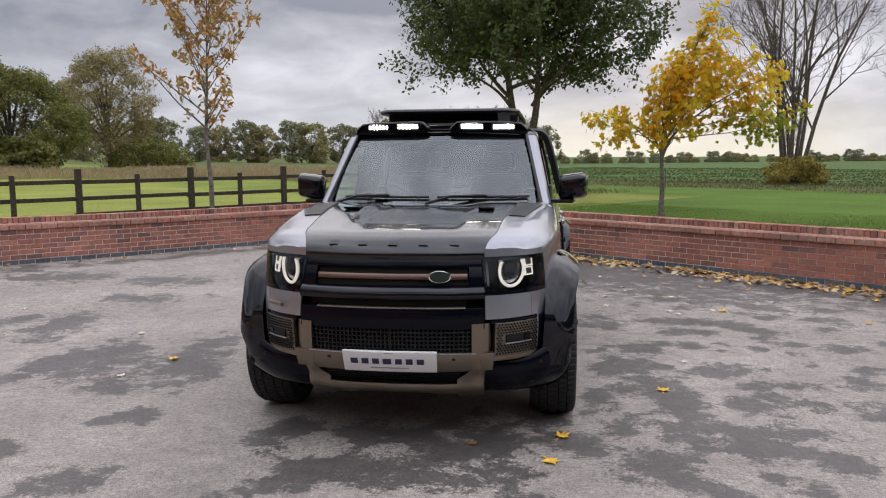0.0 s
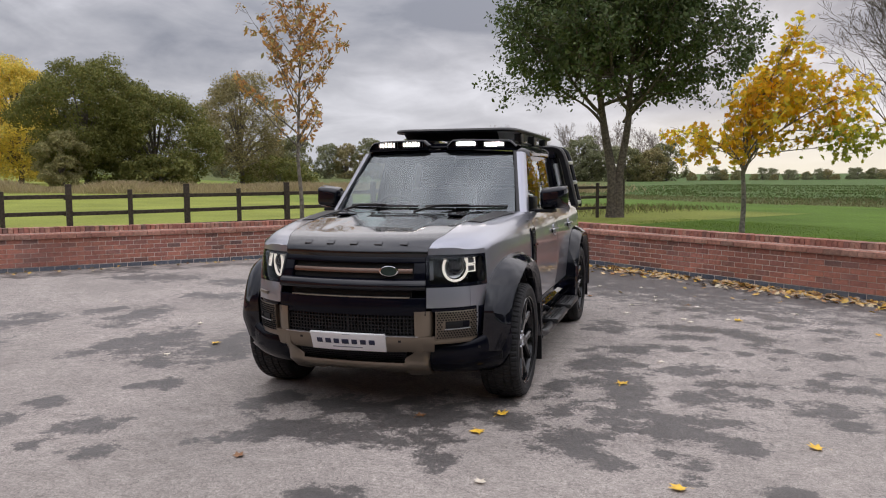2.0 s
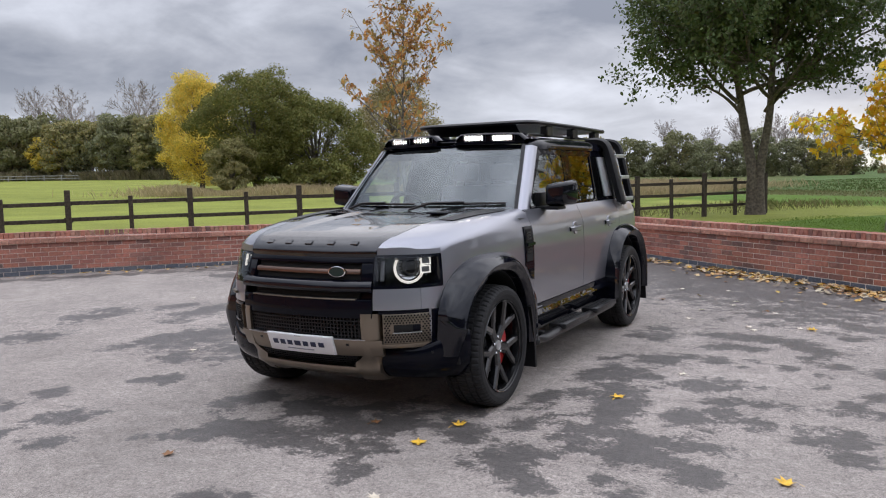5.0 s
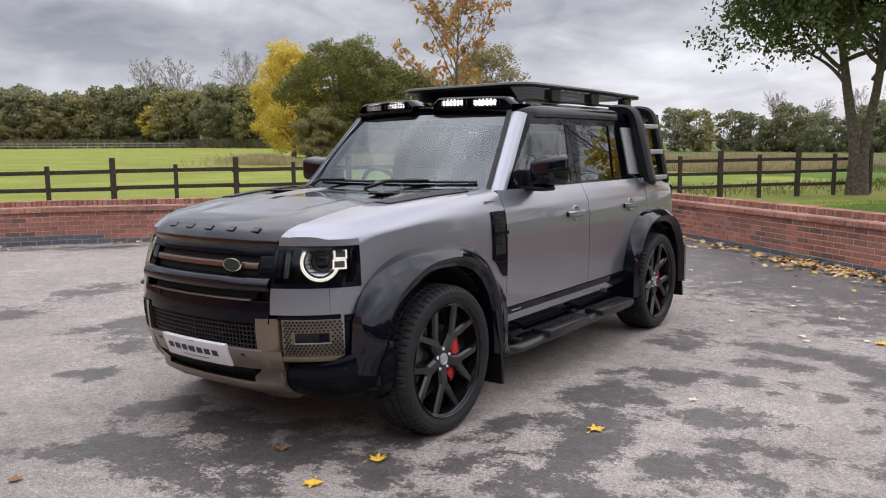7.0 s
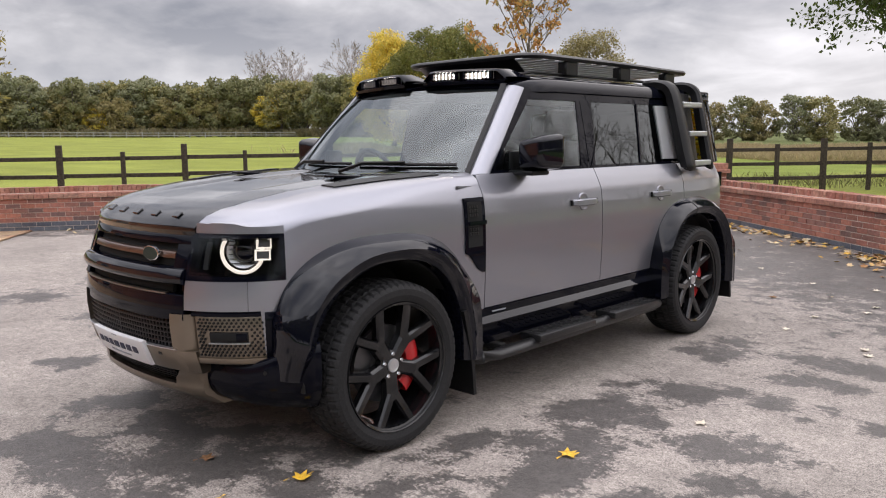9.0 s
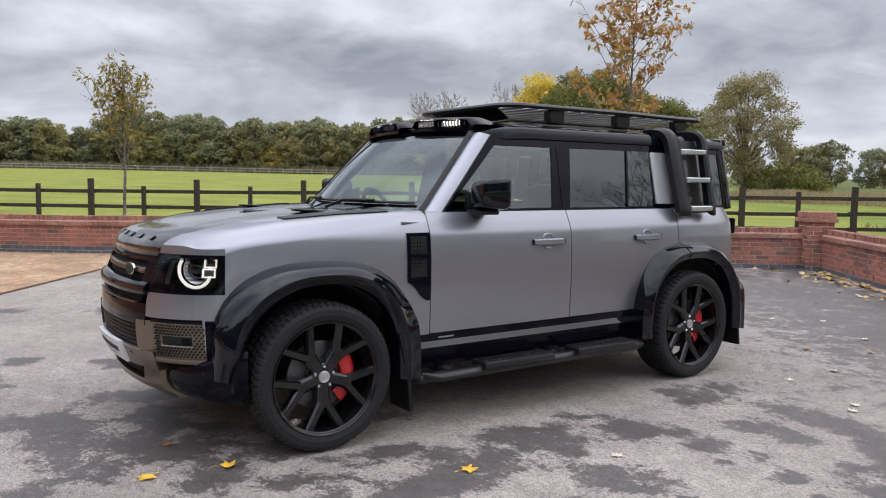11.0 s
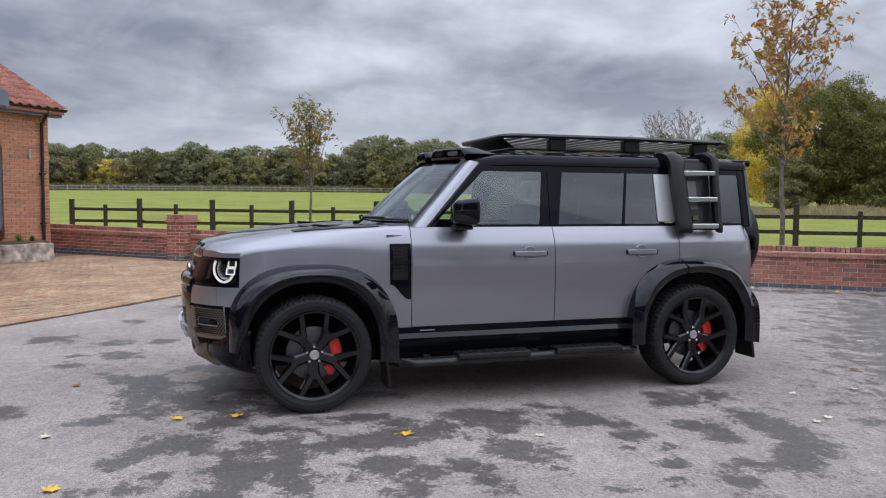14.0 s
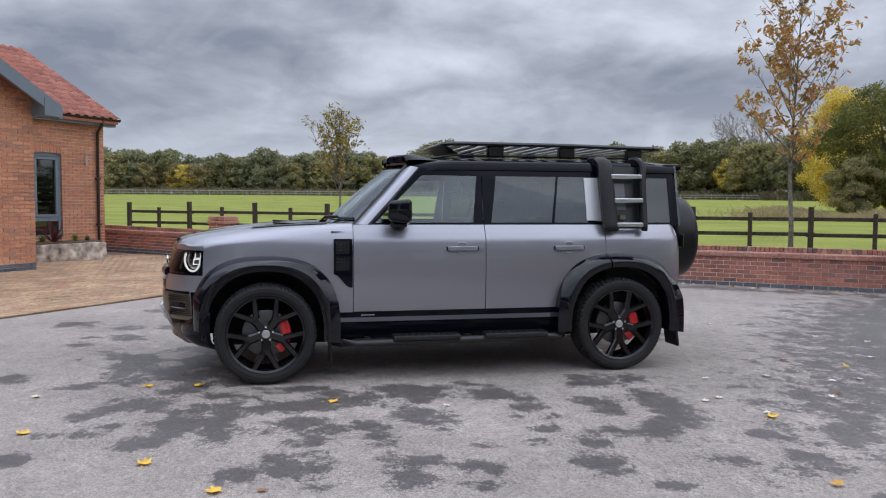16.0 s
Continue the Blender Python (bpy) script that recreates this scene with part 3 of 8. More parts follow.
for k in range(150):
    x_, y_ = random.uniform(-13, 9), random.uniform(-11, 9)
    if -4.0 < x_ < 4.5 and -4.5 < y_ < 2.0:
        continue
    damp(x_, y_, random.uniform(0.08, 0.32), random.uniform(0.08, 0.25), random.uniform(0, 180), random.uniform(0.7, 1.0))
p_ = from_ab(5.0, 1.2)
damp(p_.x, p_.y, 6.5, 1.9, -40, 1.0)
for k in range(26):
    p_ = from_ab(0.55, 0.5 + 0.62 * k)
    damp(p_.x, p_.y, 0.55, 0.42, 51.8, 0.85)
    p_ = from_ab(0.3 + 0.6 * k, 0.6)
    damp(p_.x, p_.y, 0.6, 0.62, -40, 0.95)



def build_yard():
    step = 0.09
    xs = np.arange(-17.0, 9.3, step)
    ys = np.arange(-11.0, 11.2, step)
    X, Y = np.meshgrid(xs, ys)
    A = np.zeros_like(X)
    det = A_AX.x * B_AX.y - A_AX.y * B_AX.x
    dx, dy = X - CORNER.x, Y - CORNER.y
    A, B = (dx * B_AX.y - dy * B_AX.x) / det, (A_AX.x * dy - A_AX.y * dx) / det
    Z = 0.0245 * np.clip(-0.8 * X - 0.6 * Y - 6.0, 0, 12.0)
    qx, qy = CORNER.x + B_AX.x * B, CORNER.y + B_AX.y * B
    on_wall = 0.0245 * np.clip(-0.8 * qx - 0.6 * qy - 6.0, 0, 12.0)
    k = np.clip(np.maximum(A, 0) / 6.0, 0, 1)
    Z = Z + np.where((B > 0) & (B < 24), (np.interp(B, WALL_S, WALL_Z) - on_wall) * (1 - k * k * (3 - 2 * k)), 0)
    # the tarmac stops under the edge of the block paving
    hx, hy = X + 9.27, Y + 5.91
    Z = Z - np.where((0.618 * hx + 0.786 * hy < 4.45) & (0.786 * hx - 0.618 * hy > -8.3), 0.06, 0.0)
    D = np.zeros_like(X)
    for x, y, rx, ry, tn, dp in DAMP:
        u, v = (X - x) * math.cos(tn) + (Y - y) * math.sin(tn), -(X - x) * math.sin(tn) + (Y - y) * math.cos(tn)
        q = np.sqrt((u / rx) ** 2 + (v / ry) ** 2)
        D = np.maximum(D, dp * np.clip(1.25 - 0.75 * q, 0, 1))
    keep = (A > -0.1) & (B > -0.1)
    ny, nx = X.shape
    idx = -np.ones(X.shape, int)
    idx[keep] = np.arange(keep.sum())
    faces = []
    for j in range(ny - 1):
        for i in range(nx - 1):
            q = (idx[j, i], idx[j, i + 1], idx[j + 1, i + 1], idx[j + 1, i])
            if min(q) >= 0:
                faces.append(tuple(int(k) for k in q))
    me = mesh_from("yard", np.stack([X[keep], Y[keep], Z[keep]], 1).tolist(), faces)
    at = me.attributes.new("damp", "FLOAT", "POINT")
    at.data.foreach_set("value", D[keep].astype(np.float32))
    ob = part_mesh("yard", me, "asphalt", smooth=180)
    tagged(ob, "weathered grey tarmac yard blotched with dark damp patches", "ground", kind="structure")
    # the tarmac goes on past the near edge of the yard
    xs = [-17, 9.2, 24]
    bm = bmesh.new()
    for lo, hi in (((9.2, -14.0, -0.055), (26.0, 11.0, -0.006)), ((-12.0, -26.0, -0.055), (26.0, -10.95, -0.006))):
        add_box(bm, lo, hi)
    ob = part("yard_apron", bm, "asphalt")
    tagged(ob, "weathered tarmac continuing past the yard", "ground", kind="structure")


build_yard()


# ---- garden walls of brick, one piece at a time ----
BRICK_L, BRICK_H, JOINT = 0.215, 0.065, 0.010
PIECES = {}


def piece_mesh(key, lo, hi, bevel=0.004):
    if key not in PIECES:
        bm = bmesh.new()
        add_box(bm, lo, hi, bevel)
        me = bpy.data.meshes.new(key)
        bm.to_mesh(me)
        bm.free()
        PIECES[key] = me
    return PIECES[key]


class Joined:
    """Collects the pieces past those built singly into one mesh."""
    def __init__(self):
        self.v, self.f = [], []

    def box(self, m, lo, hi):
        k = len(self.v)
        for x in (lo[0], hi[0]):
            for y in (lo[1], hi[1]):
                for z in (lo[2], hi[2]):
                    self.v.append(tuple(m @ Vector((x, y, z))))
        self.f += [tuple(k + i for i in f) for f in ((0, 1, 3, 2), (4, 6, 7, 5), (0, 4, 5, 1), (2, 3, 7, 6), (0, 2, 6, 4), (1, 5, 7, 3))]

    def poly(self, pts, faces):
        k = len(self.v)
        self.v += [tuple(p) for p in pts]
        self.f += [tuple(k + i for i in f) for f in faces]

    def link(self, name, mat, parent, label=""):
        if self.v:
            ob = part_mesh(name, mesh_from(name, self.v, self.f), mat, parent, label)
            tagged(ob, kind="stuff")
            return ob


def with_material(me, mat):
    key = me.name + "|" + mat
    if key not in PIECES:
        c = me.copy()
        c.name = me.name
        c.materials.clear()
        c.materials.append(M[mat])
        PIECES[key] = c
    return PIECES[key]


def brick_wall(name, label, start, along, length, facing, base, blues, reds, near):
    """A wall of stretchers on blue footing courses with an oversailing course and a brick-on-edge top. Local x runs along, local -y is the seen face.
    near: the stretch, in metres, whose bricks are built singly."""
    ang = math.atan2(along.y, along.x)
    wall = thing(name, label, "wall", kind="structure", at=Matrix.Translation((start.x, start.y, 0)) @ Matrix.Rotation(ang, 4, "Z"))
    rnd = random.Random(len(name) * 7 + int(length * 10))
    s = facing  # +1: seen face on local -y, -1: on local +y
    thick = 0.30

    def fy(depth):
        return s * depth
    zb = base
    courses = blues + reds
    n = int(length / (BRICK_L + JOINT))
    # mortar core
    core_v, core_f, seg = [], [], 24
    top = courses * 0.075 + 0.075 + 0.02
    for k in range(seg + 1):
        x = length * k / seg
        z = zb(x)
        for yy, zz in ((fy(0.006), z - 0.15), (fy(0.006), z + top), (fy(thick - 0.006), z + top), (fy(thick - 0.006), z - 0.15)):
            core_v.append((x, yy, zz))
    for k in range(seg):
        for q in range(4):
            f = (k * 4 + q, k * 4 + (q + 1) % 4, k * 4 + 4 + (q + 1) % 4, k * 4 + 4 + q)
            core_f.append(f if s > 0 else f[::-1])
    core_f += [(0, 1, 2, 3), tuple(seg * 4 + q for q in (3, 2, 1, 0))]
    part_mesh("mortar", mesh_from("mortar", core_v, core_f), "mortar", wall, "pale mortar joints")
    joined = {"brick": Joined(), "blue": Joined(), "coping": Joined()}
    singles = 0

    def lay(mat, x, y, z, size, rot=0.0):
        nonlocal singles
        lo, hi = (0, min(0, s * size[1]), 0), (size[0], max(0, s * size[1]), size[2])
        m = Matrix.Translation((x, y, z)) @ Matrix.Rotation(rot, 4, "Y")
        if near[0] < x < near[1] and singles < 300:
            singles += 1
            me = with_material(piece_mesh("brick_%d_%d_%d_%d" % (size[0] * 1000, size[1] * 1000, size[2] * 1000, s), lo, hi), mat)
            ob = part_mesh("brick", me, None, wall)
            ob.matrix_basis = m
        else:
            joined[mat].box(m, lo, hi)
    for c in range(courses):
        off = 0.0 if c % 2 else -(BRICK_L + JOINT) / 2
        for k in range(n + 2):
            x0 = off + k * (BRICK_L + JOINT)
            x1 = min(length, x0 + BRICK_L)
            x0 = max(0.0, x0)
            if x1 - x0 < 0.03:
                continue
            lay("blue" if c < blues + (name == "wall_field" and x0 > 9.3) else "brick", x0, fy(rnd.uniform(-0.002, 0.002)), zb((x0 + x1) / 2) + c * 0.075 + 0.008, (x1 - x0, 0.10, BRICK_H))
    zc = courses * 0.075 + 0.008
    for k in range(n + 1):
        x0 = k * (BRICK_L + JOINT)
        if x0 + BRICK_L > length:
            break
        lay("coping", x0, fy(-0.035 + rnd.uniform(-0.003, 0.003)), zb(x0) + zc + rnd.uniform(-0.002, 0.002), (BRICK_L, thick + 0.07, BRICK_H))
    k = 0
    while k * 0.075 + 0.065 < length:
        x0 = k * 0.075
        lay("coping" if rnd.random() < 0.45 else "brick", x0, fy(0.03 + rnd.uniform(-0.004, 0.004)), zb(x0) + zc + 0.072 + rnd.uniform(-0.003, 0.003), (0.065, 0.215, 0.103), 0)
        k += 1
    # raked slip of weathered mortar that sheds water off the ledge
    fv, ff = [], []
    for k in range(seg + 1):
        x = length * k / seg
        z = zb(x) + zc + BRICK_H
        fv += [(x, fy(-0.028), z + 0.001), (x, fy(0.034), z + 0.028), (x, fy(0.034), z - 0.01)]
    for k in range(seg):
        f = (k * 3, k * 3 + 3, k * 3 + 4, k * 3 + 1)
        ff.append(f if s > 0 else f[::-1])
    part_mesh("mortar_fillet", mesh_from("mortar_fillet", fv, ff), "coping", wall, "pale weathered mortar fillet")
    for mat, j in joined.items():
        j.link("brickwork" if mat == "brick" else mat + "_brickwork", mat + "_i", wall)
    return wall


def pier(name, label, x, y, z0, ang, courses, blues=2, width=0.44):
    p = thing(name, label, "pier", kind="structure", at=Matrix.Translation((x, y, z0)) @ Matrix.Rotation(ang, 4, "Z"))
    rnd = random.Random(int(abs(x) * 10))
    h = width / 2
    top = courses * 0.075
    part_mesh("mortar", box_mesh("mortar", (-h + 0.006, -h + 0.006, -0.1), (h - 0.006, h - 0.006, top + 0.02)), "mortar", p, "pale mortar joints")
    half = (width - JOINT) / 2
    for c in range(courses):
        for side in range(4):
            a = side * math.pi / 2
            shift = 0 if c % 2 else half / 2
            xs = [(-h, -h + half), (-h + half + JOINT, h - 0.0)] if c % 2 else [(-h, -h + half / 2 - JOINT), (-h + half / 2, h - half / 2 - JOINT), (h - half / 2, h)]
            for x0, x1 in xs:
                me = with_material(piece_mesh("pier_brick_%d" % round((x1 - x0) * 1000), (0, 0, 0), (x1 - x0 - 0.004, 0.09, BRICK_H)), "blue" if c < blues else "brick")
                ob = part_mesh("brick", me, None, p)
                ob.matrix_basis = Matrix.Rotation(a, 4, "Z") @ Matrix.Translation((x0 + 0.002, -h + rnd.uniform(-0.002, 0.001), c * 0.075 + 0.008))
    for k, (o, zz) in enumerate(((0.05, 0.0), (0.02, 0.074))):
        w = h + o
        for i in range(2 if k == 0 else 7):
            n = 2 if k == 0 else 7
            x0, x1 = -w + 2 * w * i / n, -w + 2 * w * (i + 1) / n - 0.008
            me = with_material(piece_mesh("cap_brick_%d" % k, (0, 0, 0), (x1 - x0, 2 * w, 0.068 if k == 0 else 0.10), 0.006), "coping")
            ob = part_mesh("cap_brick", me, None, p)
            ob.matrix_basis = Matrix.Translation((x0, -w, top + zz))
    return p


def field_base(s):
    p = from_ab(0, s)
    return yard_z(p.x, p.y)


wall_field = brick_wall("wall_field", "red brick garden wall on blue brick footing, with brick-on-edge top", from_ab(0, 0.0), B_AX, 22.0, -1, field_base, 1, 6, (3.0, 7.2))
wall_lawn = brick_wall("wall_lawn", "red brick garden wall on blue brick footing, littered with leaves", from_ab(0, 0.0), A_AX, 24.0, 1, lambda s: 0.0, 1, 6, (4.0, 8.2))
pier_corner = pier("pier_corner", "square red brick corner pier with oversailing cap", *from_ab(0.02, 0.02)[:2], 0.0, A_DIR, 11, 1)
pp = from_ab(0.0, 15.5)
pier_field = pier("pier_field", "square red brick pier with oversailing cap", pp.x, pp.y, yard_z(pp.x, pp.y) - 0.02, B_DIR, 12, 2, 0.46)


# ---- post and rail fence ----
FENCE_U = Vector((math.cos(radians(53.5)), math.sin(radians(53.5)), 0))
FENCE_O = CORNER + Vector((-FENCE_U.y, FENCE_U.x, 0)) * 2.9


def build_fence():
    fence = thing("fence", "dark weathered timber post-and-rail fence along the field", "fence", kind="structure")
    rnd = random.Random(4)
    ang = radians(53.5)
    rails = []
    for k in range(-9, 5):
        s = -0.3 + 2.3 * k
        for half in (0, 1):
            sp = s + half * 1.15
            if sp > 9.6:
                continue
            p = FENCE_O + FENCE_U * sp
            z = field_z(p.x, p.y)
            top = 1.43 if not half else 1.29
            w, d = (0.053, 0.05) if not half else (0.040, 0.04)
            me = box_mesh("post", (-w, -d, z - 0.2), (w, d, top + rnd.uniform(-0.02, 0.02) + 0.012 * max(0, -p.x - 10) * 0.3), 0.006)
            ob = part_mesh("post", me, "fence", fence)
            ob.matrix_basis = Matrix.Translation((p.x, p.y, 0)) @ Matrix.Rotation(ang + rnd.uniform(-0.05, 0.05), 4, "Z") @ Matrix.Rotation(rnd.uniform(-0.015, 0.015), 4, "X")
        if s < 8.2:
            p = FENCE_O + FENCE_U * s
            for zr in (1.17, 0.85, 0.53):
                a = rnd.uniform(-0.006, 0.006)
                me = box_mesh("rail", (-0.08, 0.05, -0.039), (2.38, 0.085, 0.039), 0.006)
                ob = part_mesh("rail", me, "fence", fence)
                ob.matrix_basis = Matrix.Translation((p.x, p.y, zr + rnd.uniform(-0.012, 0.012))) @ Matrix.Rotation(ang + math.pi * 0 + rnd.uniform(-0.004, 0.004), 4, "Z") @ Matrix.Rotation(a, 4, "Y")


build_fence()


# ---- trees ----
def tube(V, F, pts, radii, sides):
    """A tapered limb along pts."""
    base = len(V)
    for i, p in enumerate(pts):
        d = (pts[min(i + 1, len(pts) - 1)] - pts[max(i - 1, 0)])
        if d.length < 1e-6:
            d = Vector((0, 0, 1))
        d.normalize()
        u = d.cross(Vector((0.31, 0.87, 0.17)))
        if u.length < 1e-3:
            u = d.cross(Vector((1, 0, 0)))
        u.normalize()
        w = d.cross(u)
        for k in range(sides):
            a = 2 * math.pi * k / sides
            V.append(tuple(p + (u * math.cos(a) + w * math.sin(a)) * radii[i]))
    for i in range(len(pts) - 1):
        for k in range(sides):
            a, b = base + i * sides + k, base + i * sides + (k + 1) % sides
            F.append((a, b, b + sides, a + sides))


LEAF_SHAPES = {
    "oval": [(0, 0), (0.28, 0.35), (0.24, 0.75), (0, 1.05), (-0.24, 0.75), (-0.28, 0.35)],
    "lobed": [(0, 0), (0.16, 0.22), (0.55, 0.30), (0.34, 0.52), (0.42, 0.86), (0.14, 0.74), (0, 1.1), (-0.14, 0.74), (-0.42, 0.86), (-0.34, 0.52), (-0.55, 0.30), (-0.16, 0.22)],
    "chip": [(0.05, 0), (0.5, 0.5), (-0.05, 1.0), (-0.5, 0.45)],
    "leaf": [(0, 0), (0.22, 0.40), (0.17, 0.78), (0, 1.08), (-0.17, 0.78), (-0.22, 0.40)],
    "slim": [(0, 0), (0.17, 0.35), (0.15, 0.8), (0, 1.15), (-0.15, 0.8), (-0.17, 0.35)],
    "tuft": [(0, 0), (0.55, 0.2), (0.45, 0.75), (0.05, 1.0), (-0.5, 0.8), (-0.55, 0.25)],
}


def plant(name, label, meshes, x, y, z, bark, leafmat, turn=0.0, size=1.0, category="tree", group=""):
    (V, F), (LV, LF) = meshes
    t = thing(name, label, category, group, at=Matrix.Translation((x, y, z)) @ Matrix.Rotation(radians(turn), 4, "Z") @ Matrix.Scale(size, 4))
    part_mesh("trunk", mesh_from("trunk", V, F), bark, t, smooth=180)
    if LF:
        part_mesh("crown", mesh_from("crown", LV, LF), leafmat, t)
    return t


def spline3(pts, n):
    out = []
    P = [Vector(p) for p in pts]
    P = [P[0] * 2 - P[1]] + P + [P[-1] * 2 - P[-2]]
    for i in range(1, len(P) - 2):
        for k in range(n):
            t = k / n
            out.append(0.5 * (2 * P[i] + (P[i + 1] - P[i - 1]) * t + (2 * P[i - 1] - 5 * P[i] + 4 * P[i + 1] - P[i + 2]) * t * t + (3 * P[i] - P[i - 1] - 3 * P[i + 1] + P[i + 2]) * t ** 3))
    out.append(P[-2])
    return out


def foliage(rng, centres, outward, size, shape, facing=0.7, droop=0.0):
    """Leaves at the given places, turned more or less outwards, as one list of corners and faces."""
    c, o = np.asarray(centres, float), np.asarray(outward, float)
    n = o * facing + rng.normal(0, 0.6, c.shape)
    n /= np.linalg.norm(n, axis=1, keepdims=True) + 1e-9
    d = np.cross(n, rng.normal(0, 1, c.shape) + np.array([0, 0, 1e-3]))
    d[:, 2] -= droop
    d /= np.linalg.norm(d, axis=1, keepdims=True) + 1e-9
    u = np.cross(d, n)
    s = size * rng.uniform(0.6, 1.3, (len(c), 1))
    pts = LEAF_SHAPES[shape]
    V = np.stack([c + u * (x * s) + d * ((y - 0.3) * s) - n * (0.35 * x * x * s) for x, y in pts], 1).reshape(-1, 3)
    k = len(pts)
    return V.tolist(), (np.arange(len(c))[:, None] * k + np.arange(k)).tolist()


def limb_tree(seed, stems, girth, blobs, first, gap=(0.30, 0.34, 0.16), angle=(38, 58), up=0.10, leaf=0.09, per_twig=9, shape="oval", twig=(0.25, 0.55), bare=0.0, tip=0.004, leafy_from=0.25,
              bunch=0.05, wobble=0.10, short=0.55, droop=0.2):
    """Stems that throw rising limbs as far as the crown's envelope; limbs carry branches, branches carry leafy twigs.
    blobs: (x, y, z, rx, ry, rz); gap: spacing of limbs, branches and twigs; angle: how far limbs lean out from the stem."""
    rnd, rng = random.Random(seed), np.random.default_rng(seed)
    V, F, C, O = [], [], [], []
    mid = Vector((sum(b[0] for b in blobs), sum(b[1] for b in blobs), sum(b[2] for b in blobs))) / len(blobs)

    def inside(p):
        return any(((p.x - b[0]) / b[3]) ** 2 + ((p.y - b[1]) / b[4]) ** 2 + ((p.z - b[2]) / b[5]) ** 2 < 1 for b in blobs)

    def reach(p, d):
        far, k = 0.0, 0.15
        while k < 9:
            if inside(p + d * k):
                far = k
            k += 0.15
        return far

    def run(p, d, length, r, n, rise, thin):
        pts, rad, q, dd = [p.copy()], [r], p.copy(), d.copy()
        for i in range(n):
            dd = (dd + Vector((rnd.gauss(0, wobble), rnd.gauss(0, wobble), rnd.gauss(0, wobble) + rise))).normalized()
            q = q + dd * (length / n)
            pts.append(q.copy())
            rad.append(max(thin, r * (1 - 0.85 * (i + 1) / n)))
        tube(V, F, pts, rad, 8 if r > 0.06 else (5 if r > 0.018 else 3))
        return pts, rad

    def at(pts, t):
        k = min(len(pts) - 2, int(t * (len(pts) - 1)))
        return pts[k].lerp(pts[k + 1], t * (len(pts) - 1) - k), (pts[k + 1] - pts[k]).normalized(), k

    def turned(axis, lean, spin):
        e = axis.cross(Vector((0.2, 0.1, 1.0)))
        e = e.normalized() if e.length > 1e-3 else Vector((1, 0, 0))
        f = axis.cross(e)
        return (axis * math.cos(lean) + (e * math.cos(spin) + f * math.sin(spin)) * math.sin(lean)).normalized()

    def leaves(pts, n, lo=0.0):
        if rnd.random() < bare:
            return
        for _ in range(n):
            p, d, _k = at(pts, lo + (1 - lo) * rnd.random())
            p = p + Vector((rnd.gauss(0, bunch), rnd.gauss(0, bunch), rnd.gauss(0, bunch)))
            C.append(tuple(p))
            O.append(tuple((p - mid).normalized() + Vector((0, 0, 0.8))))
    spin = rnd.uniform(0, 6)
    for si, line in enumerate(stems):
        pts = spline3(line, 5)
        g = girth if isinstance(girth, (int, float)) else girth[si]
        n = len(pts)
        rad = [max(tip, g * (1 - 0.9 * (i / (n - 1)) ** 1.1)) * (1.0 + 0.5 * max(0.0, 1 - i / (0.10 * n)) ** 2) for i in range(n)]
        tube(V, F, pts, rad, 12)
        z = first
        top = pts[-1].z
        while z < top - 0.05:
            k = next(i for i in range(n - 1) if pts[i + 1].z >= z)
            base = pts[k].lerp(pts[k + 1], (z - pts[k].z) / max(1e-6, pts[k + 1].z - pts[k].z))
            spin += 2.4 + rnd.gauss(0, 0.3)
            h = (z - first) / max(0.1, top - first)
            lean = radians(rnd.uniform(*angle)) * (1.0 - 0.35 * h)
            d = turned((pts[k + 1] - pts[k]).normalized(), lean, spin)
            L1 = reach(base, d) * rnd.uniform(0.82, 1.06)
            z += gap[0] * rnd.uniform(0.6, 1.4)
            if L1 < 0.3:
                continue
            lp, lr = run(base, d, L1, min(rad[k] * 0.62, 0.012 + 0.016 * L1), max(4, int(L1 / 0.3)), up, tip)
            if L1 < 0.7:
                leaves(lp, per_twig)
            t = 0.18 if L1 > 1.2 else 0.1
            while t < 1.0:
                b, ax, kk = at(lp, t)
                spin2 = rnd.uniform(0, 6.28)
                L2 = min(max(0.25, short * L1 * (1.05 - 0.75 * t) * rnd.uniform(0.6, 1.2)), reach(b, turned(ax, 0.8, spin2)) + 0.15)
                t += gap[1] / L1 * rnd.uniform(0.6, 1.4)
                bp, br = run(b, turned(ax, radians(rnd.uniform(35, 60)), spin2), L2, max(tip, lr[kk] * 0.55), max(3, int(L2 / 0.25)), up * 0.8, tip)
                q = leafy_from
                while q < 1.02:
                    c, ax2, _k = at(bp, min(0.999, q))
                    L3 = rnd.uniform(*twig) * (1.1 - 0.4 * q)
                    tp, _r = run(c, turned(ax2, radians(rnd.uniform(25, 60)), rnd.uniform(0, 6.28)), L3, tip * 1.1, 2, up * 0.5, tip * 0.7)
                    leaves(tp, per_twig, 0.2)
                    q += gap[2] / max(0.1, L2) * rnd.uniform(0.7, 1.3)
            leaves(lp[-3:], per_twig)
    return (V, F), foliage(rng, C, O, leaf, shape, 0.55, droop)


